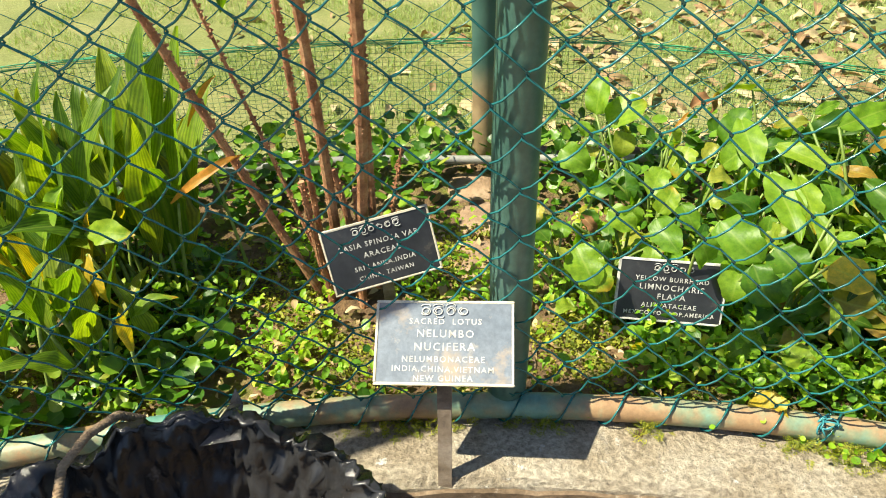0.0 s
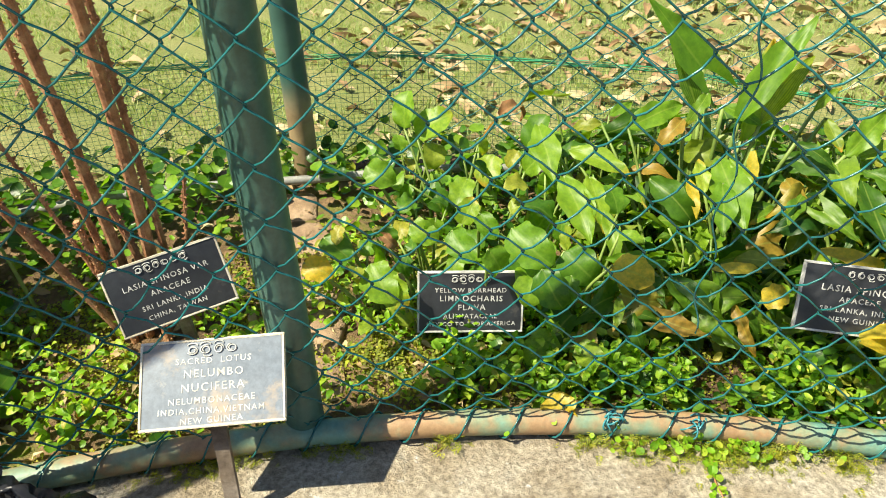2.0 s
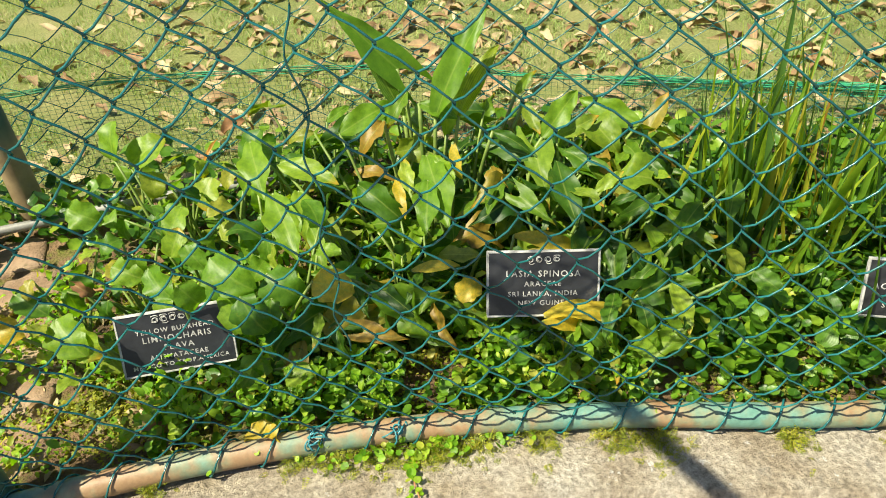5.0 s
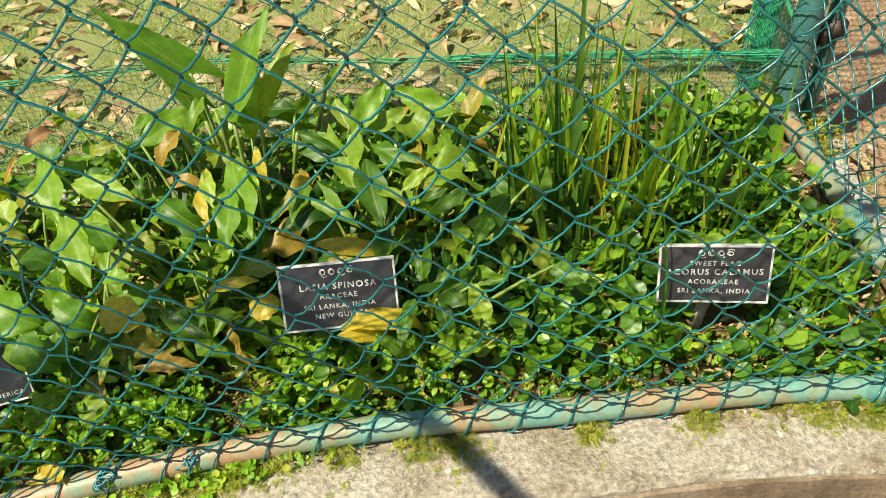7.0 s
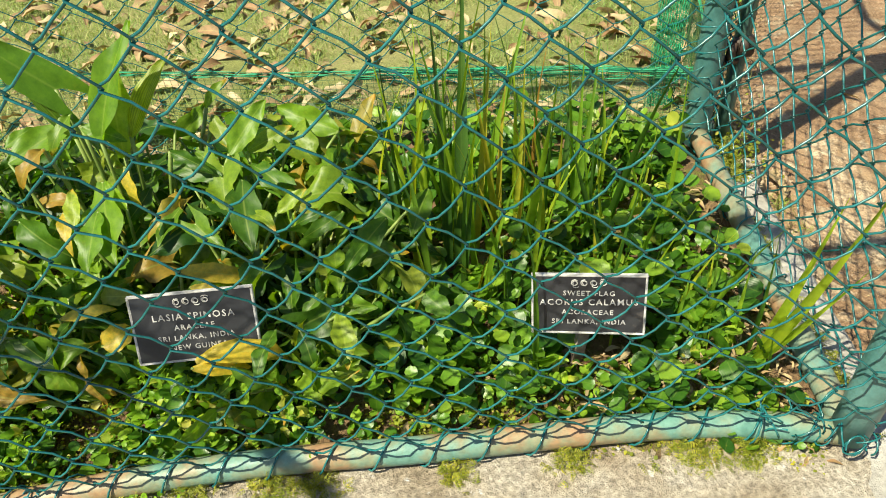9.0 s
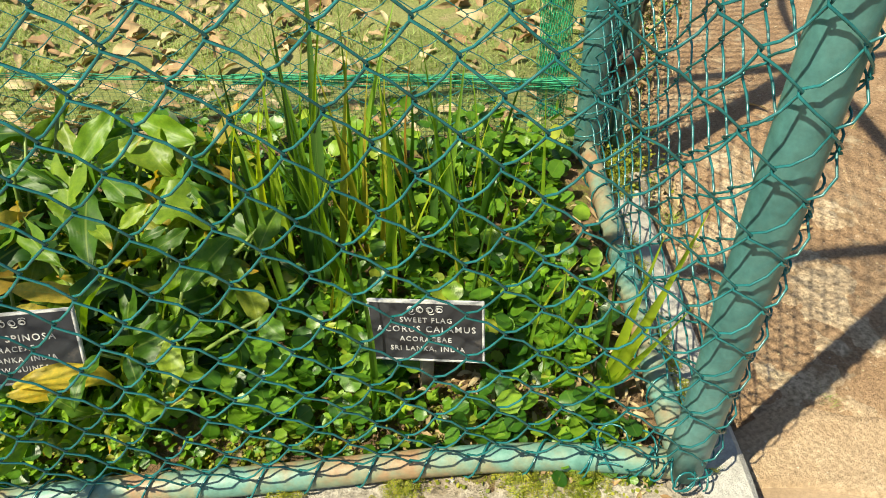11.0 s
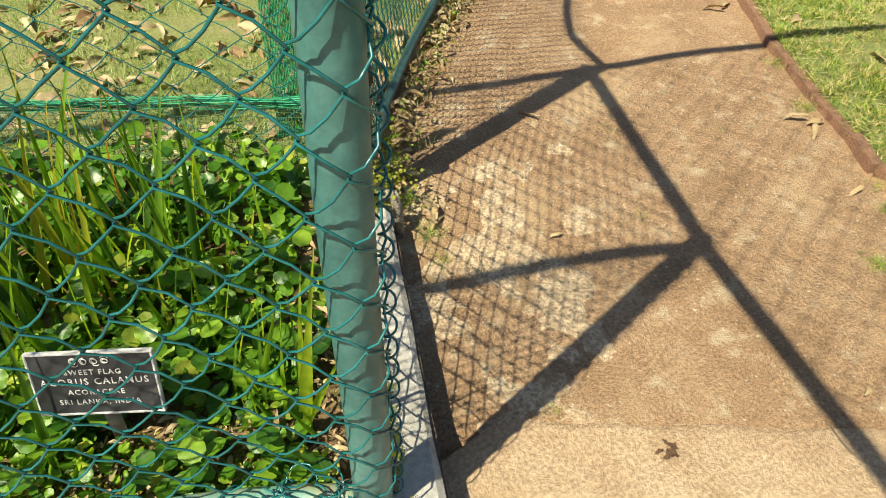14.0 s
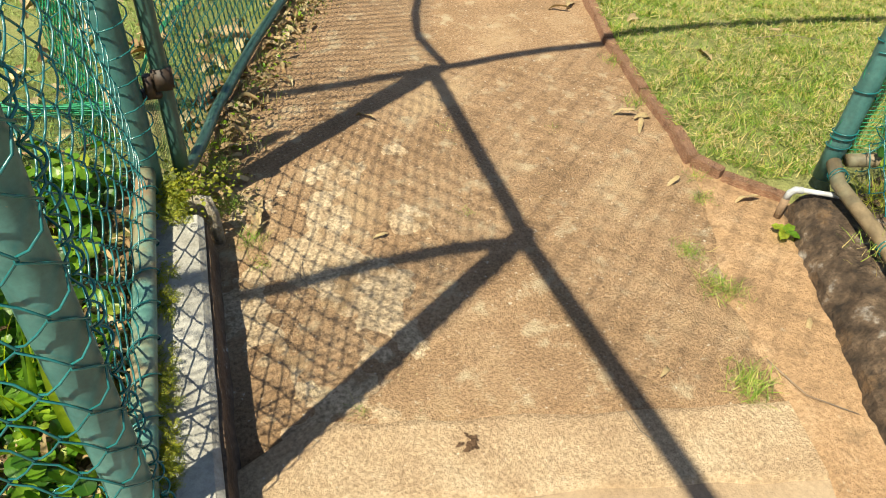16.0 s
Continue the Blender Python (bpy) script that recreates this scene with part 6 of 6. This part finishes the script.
stuff("lawn_grass", "green", BLADE3, np.stack([x, y, lawn_z(x, y)], 1), RNG.uniform(0.014, 0.042, len(x)), "short green and straw-coloured lawn grass", "grass", 0.35, 0.55)
k = patchy(x, y, 5.0, -0.15, 47.0) & (RNG.uniform(0, 1, len(x)) < 0.2)
x, y = x[k], y[k]
stuff("dry_straw", "straw", BLADE3, np.stack([x, y, lawn_z(x, y) + 0.008], 1), RNG.uniform(0.014, 0.045, len(x)), "cut straw lying in the lawn", "grass", 0.2, 0.15)
LITTER = leaf_geo("lance", 1, 0.30, bend=0.9, fold=0.5, n=6, m=2, wavy=1.4, seed=3)
x, y = on_lawn(2700, -1.2, 4.4, 1.6, 5.6, 4.68)
w = 0.15 + 0.85 * sstep(-0.2, 0.9, x)
k = RNG.uniform(0, 1, len(x)) < w
x, y = x[k], y[k]
stuff("leaf_litter", "dry", LITTER, np.stack([x, y, lawn_z(x, y) + 0.018], 1), RNG.uniform(0.05, 0.18, len(x)), "pale dry fallen leaves strewn over the lawn", "litter", 0.22)

FALLEN = leaf_mesh("fallen", "dry", "lance", 1, 0.26, bend=0.7, fold=0.5, wavy=1.2, seed=12, n=8, m=2)
for x, y, z, yaw, size, label in ((4.87, 1.03, 0.065, -30, 0.14, "pale dry leaf on the lawn"), (4.84, 1.45, 0.065, -80, 0.14, "pale dry leaf on the lawn"), (5.39, 1.044, 0.06, 40, 0.09, "brown curled leaf on the lawn"), (4.31, 0.40, 0.03, 60, 0.10, "pale dry leaf by the kerb"),
                                 (2.965, 1.12, 0.02, -20, 0.19, "large grey-brown fallen leaf beside the kerb"), (2.93, 1.09, 0.02, -50, 0.11, "dry leaf beside the kerb"), (3.54, 1.42, 0.02, 20, 0.10, "dry narrow leaf on the path"), (4.79, 1.76, 0.02, -60, 0.14, "dry leaf scrap by the brick edging"),
                                 (4.78, 1.73, 0.03, 40, 0.12, "dry leaf scrap by the brick edging"), (4.33, 0.94, 0.02, -100, 0.10, "crumpled pale leaf by the brick edging"), (4.36, 0.96, 0.03, 50, 0.09, "crumpled pale leaf by the brick edging"), (4.34, 0.92, 0.03, 130, 0.08, "crumpled pale leaf by the brick edging"),
                                 (3.50, 0.115, 0.02, -80, 0.06, "short brown leaf on the slab edge"), (3.25, 0.9, 0.015, 80, 0.05, "tiny yellow leaf on the path"), (4.19, 0.62, 0.02, 100, 0.07, "pale dry leaf on the path"), (3.98, 0.02, 0.02, 120, 0.06, "pale dry leaf on the path"), (3.05, 1.62, 0.03, 10, 0.12, "dry leaf below the gate"), (3.2, 1.75, 0.03, -60, 0.1, "dry leaf below the gate"), (3.5, 2.05, 0.03, 30, 0.12, "dry leaf below the gate")):
    f = thing("fallen_leaf", (x, y, z - 0.015), label, "leaf", "fallen leaves on the ground")
    set_leaf(f, FALLEN, (x, y, z), yaw, 4, rnd.uniform(-20, 20), size, name="blade")
# dark crushed scrap on the slab
SCRAP = leaf_mesh("scrap", "scrap", "lance", 1, 0.5, bend=0.5, fold=0.15, wavy=1.6, seed=6)
f = thing("fallen_leaf", (3.015, 0.228, 0.015), "crushed dark brown leaf scraps on the slab", "leaf", "fallen leaves on the ground")
for i in range(7):
    set_leaf(f, SCRAP, (3.015 + rnd.gauss(0, 0.010), 0.228 + rnd.gauss(0, 0.009), 0.022), rnd.uniform(0, 360), 3, 0, rnd.uniform(0.012, 0.034), name="scrap")
# pebbles and twigs on the path
pts = np.stack([RNG.uniform(2.75, 4.6, 1600), RNG.uniform(0.0, 2.4, 1600), np.full(1600, 0.012)], 1)
k = (side_of(pts[:, 0], pts[:, 1], LEFT_EDGE) < 0) & (side_of(pts[:, 0], pts[:, 1], RIGHT_EDGE) > 0)
stuff("path_crumbs", "dry", TINY, pts[k], RNG.uniform(0.002, 0.0065, k.sum()), "scattered crumbs of dry leaf and grit on the path", "litter", 0.3)
for a, b, c in (((2.99, 0.93), (2.955, 0.86), (2.97, 0.80)), ((3.76, 0.0), (3.74, -0.12), (3.80, -0.22)), ((5.15, 1.08), (5.35, 1.0), (5.45, 0.9)), ((3.36, 0.10), (3.34, 0.04), (3.35, 0.0))):
    tw = thing("twig", (a[0], a[1], 0.01), "thin bent dry twig on the ground", "twig", "twigs on the ground")
    zz = 0.065 if a[0] > 5 else 0.022
    g = Geo(); g.tube([(*a, zz), (*b, zz + 0.006), (*c, zz)], 0.0011, 5)
    part("stick", g.mesh("stick", "wood"), tw)


def tuft(x, y, n, size, label, mat="green", z=0.01):
    n = n * 2
    p = np.stack([RNG.normal(x, size * 0.5, n), RNG.normal(y, size * 0.5, n), np.full(n, z)], 1)
    ob = solid("grass_tuft", scatter("grass_tuft", mat, THIN3, p, RNG.uniform(0, 6.28, n), RNG.normal(0.65, 0.35, n), RNG.normal(0, 0.5, n), RNG.uniform(size * 0.4, size * 1.05, n)), label, "grass", kind="stuff")
    return ob


for x, y, n, s in ((3.67, -0.02, 150, 0.055), (3.875, 0.235, 90, 0.05), (3.90, 0.19, 60, 0.045), (3.93, 0.37, 80, 0.042), (4.17, 0.50, 70, 0.04), (4.25, 0.60, 40, 0.04), (3.50, 0.85, 14, 0.03), (3.72, 1.25, 12, 0.03), (4.05, 1.05, 12, 0.03), (2.97, 1.42, 160, 0.06), (2.93, 1.25, 90, 0.05), (2.92, 1.08, 60, 0.045), (3.02, 1.55, 90, 0.05), (2.9, 0.98, 40, 0.035), (4.42, 1.02, 50, 0.05), (4.60, 1.30, 40, 0.05), (3.83, -0.42, 70, 0.06), (2.86, 0.44, 16, 0.03)):
    tuft(x, y, n, s, "tuft of green grass growing at the path's edge")
ge = RNG.uniform(0.05, 1.6, 1500)
gp = np.array([tuple(gate_pt(a, 0.0, 0.02 + abs(b))) for a, b in zip(ge, RNG.normal(0, 0.045, 1500))])
gp[:, 2] = 0.01 + RNG.uniform(0, 0.06, 1500)
stuff("low_weeds", "weed", WEED, gp[:80], RNG.uniform(0.010, 0.024, 80), "weeds growing along the foot of the gate", "weeds", 0.6, 0.4)
stuff("grass_tuft", "green", THIN3, gp[300:1250] * (1, 1, 0.2), RNG.uniform(0.02, 0.06, 950), "grass along the foot of the gate", "grass", 0.4, 0.8)
stuff("leaf_litter", "dry", LITTER, gp[1250:1500] * (1, 1, 0.4) + (0, 0, 0.012), RNG.uniform(0.03, 0.09, 250), "dry leaves caught along the foot of the gate", "litter", 0.4)
x, y = RNG.normal(2.81, 0.06, 350), RNG.normal(1.22, 0.05, 350)
stuff("creeping_moss", "moss", TINY, np.stack([x, y, 0.10 + RNG.uniform(0, 0.09, 350)], 1), RNG.uniform(0.008, 0.016, 350), "yellow-brown moss heap at the kerb's end", "moss")
g = Geo(); g.tube([(2.795, 1.165, 0.13), (2.815, 1.155, 0.148), (2.842, 1.14, 0.145), (2.850, 1.13, 0.10), (2.852, 1.128, 0.0)], 0.015, 10)
solid("kerb_cap", g.mesh("kerb_cap", "kerb"), "rounded mortar lump at the kerb's end", kind="structure")

# grey water pipe and stepping stones in the bed
g = Geo(); g.tube([ring(s, 0, 0.235 + 0.006 * math.sin(s * 9), 4.40) for s in np.linspace(-1.1, 0.45, 30)], 0.013, 10)
solid("water_pipe", g.mesh("water_pipe", "greypipe"), "grey plastic water pipe lying across the bed", "pipe")
for i, (x, y, a, b) in enumerate(((0.145, 1.72, 0.075, 0.07), (0.185, 1.56, 0.085, 0.08), (0.205, 1.38, 0.08, 0.095), (0.215, 1.21, 0.085, 0.08), (0.235, 1.05, 0.07, 0.07))):
    out = []
    for w in np.linspace(0, 2 * math.pi, 17)[:-1]:
        e = 1.0 / (abs(math.cos(w)) ** 4 + abs(math.sin(w)) ** 4) ** 0.25 * (1 + 0.28 * noise.noise(Vector((math.cos(w) * 1.6, math.sin(w) * 1.6, i * 3.7))))
        out.append((a * e * math.cos(w), b * e * math.sin(w)))
    loops = [[Vector((p * k, q * k, h + 0.008 * noise.noise(Vector((p * 30, q * 30, i))))) for p, q in out + out[:1]] for k, h in ((0.96, -0.05), (1.0, 0.012), (0.95, 0.022), (0.6, 0.026), (0.02, 0.025))]
    st = solid("stepping_stone", sweep(loops).mesh("stepping_stone", "stone"), "flat pale tan broken stone set in the soil", "stone", group="stones in the bed")
    st.location = (x, y, bz(x, y) - 0.012)

# ---- across the path: post, pipes, elbow ----
right = thing("fence_corner", (4.44, 0.30, 0.14), "green fence post with tied pipes on the opposite kerb", "fence")
part("post", post_mesh(4.468, 0.315, 0.10, TOP, 0.029, "tealpost"), right)
g = Geo(); g.tube([(4.43, 0.29, 0.18), (4.365, 0.23, 0.165), (4.295, 0.124, 0.165), (4.23, 0.025, 0.165), (4.0, -0.24, 0.165), (3.6, -0.66, 0.165)], 0.021, 12)
part("bottom_rail", g.mesh("bottom_rail_a", "oldpost"), right, "stained brown-green pipe")
g = Geo(); g.tube([(4.47, 0.27, 0.185), (4.7, 0.14, 0.18), (5.2, -0.12, 0.18)], 0.021, 12)
part("bottom_rail", g.mesh("bottom_rail_b", "oldpost"), right, "stained brown-green pipe")
for z in (0.20, 0.235, 0.255, 0.38, 0.52):
    g = Geo(); helix(g, [Vector((4.468, 0.315, z)), Vector((4.468, 0.315, z + 0.03))], 0.033, 0.03, 0.0022, 5, 14, z * 30)
    part("wire_tie", g.mesh("wire_tie", "wire"), right)
for p in (Vector((4.22, 0.01, 0.165)), Vector((4.12, -0.10, 0.165)), Vector((4.40, 0.26, 0.17))):
    g = Geo(); helix(g, [p, p + Vector((-0.02, -0.026, 0))], 0.0255, 0.012, 0.002, 5, 14)
    part("wire_tie", g.mesh("wire_tie", "wire"), right)
part("wire_mesh", chain_mesh("wire_mesh_right", lambda s, z, o: Vector((4.47 + s * 0.87, 0.27 - s * 0.48 + o, z)), 0.03, 0.9, 0.2, TOP, 0.0, 0.0019, 4), right)
part("wire_mesh", chain_mesh("wire_mesh_right_b", lambda s, z, o: Vector((4.43 - s * 0.62 + o, 0.25 - s * 0.78, z)), 0.03, 1.4, 0.2, TOP, 0.0, 0.0019, 4), right)
rnet = thing("plastic_netting", (4.5, 0.28, 0.2), "green plastic netting tied behind the opposite post", "netting")
g = Geo()
for i in range(60):
    s = i * 0.0135 - 0.03
    g.tube([Vector((4.47 + s * 0.87, 0.31 - s * 0.48 + 0.01 * math.sin(z * 30 + i), z)) for z in np.arange(0.18, 0.52, 0.04)], 0.0009, 3, cap=False)
for z in np.arange(0.18, 0.50, 0.0135):
    g.tube([Vector((4.47 + s * 0.87, 0.31 - s * 0.48, z + 0.006 * math.sin(s * 30))) for s in np.arange(-0.03, 0.78, 0.03)], 0.0009, 3, cap=False)
part("net", g.mesh("net_right", "netband"), rnet)
elbow = thing("pipe_elbow", (4.284, 0.318, 0.0), "white plastic pipe with an elbow by the opposite kerb", "pipe")
g = Geo(); g.tube([(4.284, 0.318, 0.0), (4.284, 0.318, 0.06), (4.285, 0.317, 0.09)], 0.0115, 14)
part("stub", g.mesh("stub", "stone"), elbow, "soil-stained lower end")
g = Geo(); g.tube([(4.284, 0.318, 0.085), (4.286, 0.315, 0.112), (4.293, 0.306, 0.124), (4.306, 0.290, 0.127)], 0.0105, 14)
part("elbow", g.mesh("elbow", "pvc"), elbow)
g = Geo(); g.tube([(4.302, 0.295, 0.127), (4.38, 0.20, 0.130)], 0.0075, 14)
part("pipe", g.mesh("pipe", "pvc"), elbow)
x, y = RNG.uniform(4.0, 5.4, 1500), RNG.uniform(-1.2, 0.3, 1500)
k = (((x - KA.x) * KN.x + (y - KA.y) * KN.y) > 0.2) & (((x - 4.42) * 0.48 + (y - 0.28) * 0.88) < 0)
stuff("ground_cover", "cover", ROUND, np.stack([x, y, 0.14 + RNG.uniform(0, 0.1, 1500)], 1)[k], RNG.uniform(0.02, 0.045, k.sum()), "round green leaves in the bed across the path", "ground cover")
tuft(4.40, 0.13, 70, 0.075, "spiky yellow-green tuft beside the white pipe", "moss", 0.16)
tuft(4.19, 0.02, 30, 0.06, "blades of grass on the opposite kerb", "green", 0.15)
sp = thing("seedling", (4.225, 0.255, 0.0), "small bright green seedling beside the pipe elbow", "plant")
for yaw in (10, 100, 190, 280):
    set_leaf(sp, OVATE[0], (4.215, 0.25, 0.035), yaw, 15, 0, 0.045)
stalk(sp, (4.225, 0.255, 0.0), (4.215, 0.25, 0.036), 0.002)
sp = thing("seedling", (3.77, -0.40, 0.0), "bright green weed at the foot of the kerb", "plant")
for i in range(14):
    set_leaf(sp, OVATE[i % 4], (3.77 + rnd.uniform(-0.05, 0.05), -0.40 + rnd.uniform(-0.05, 0.05), rnd.uniform(0.01, 0.05)), rnd.uniform(0, 360), 20, 0, 0.045)

# ---- brick edging, piece by piece ----
edging = thing("brick_edging", (4.32, 0.6, 0.0), "worn red-brown brick edging between path and lawn", kind="structure", category="edging")
pieces = []
for a, b in zip(RIGHT_EDGE[:7], RIGHT_EDGE[1:8]):
    a, b = Vector((*a, 0)), Vector((*b, 0))
    n = max(1, round((b - a).length / 0.225))
    for i in range(n):
        pieces.append((a.lerp(b, (i + 0.5) / n), (b - a).length / n, math.atan2(b.y - a.y, b.x - a.x)))
g = Geo(); g.box((0, 0, 0), (1.0, 1.0, 1.0), 0.05, 0, 0.015)
brick = g.mesh("brick", "brick", False)
for p, L, rot in pieces:
    m = Matrix.Translation((p.x + 0.02, p.y - 0.01, 0.014 + rnd.uniform(-0.008, 0.006))) @ Matrix.Rotation(rot + rnd.uniform(-0.04, 0.04), 4, "Z") @ Matrix.Diagonal((L - 0.002, 0.040, 0.060, 1))
    part("brick", brick, edging, "", m)
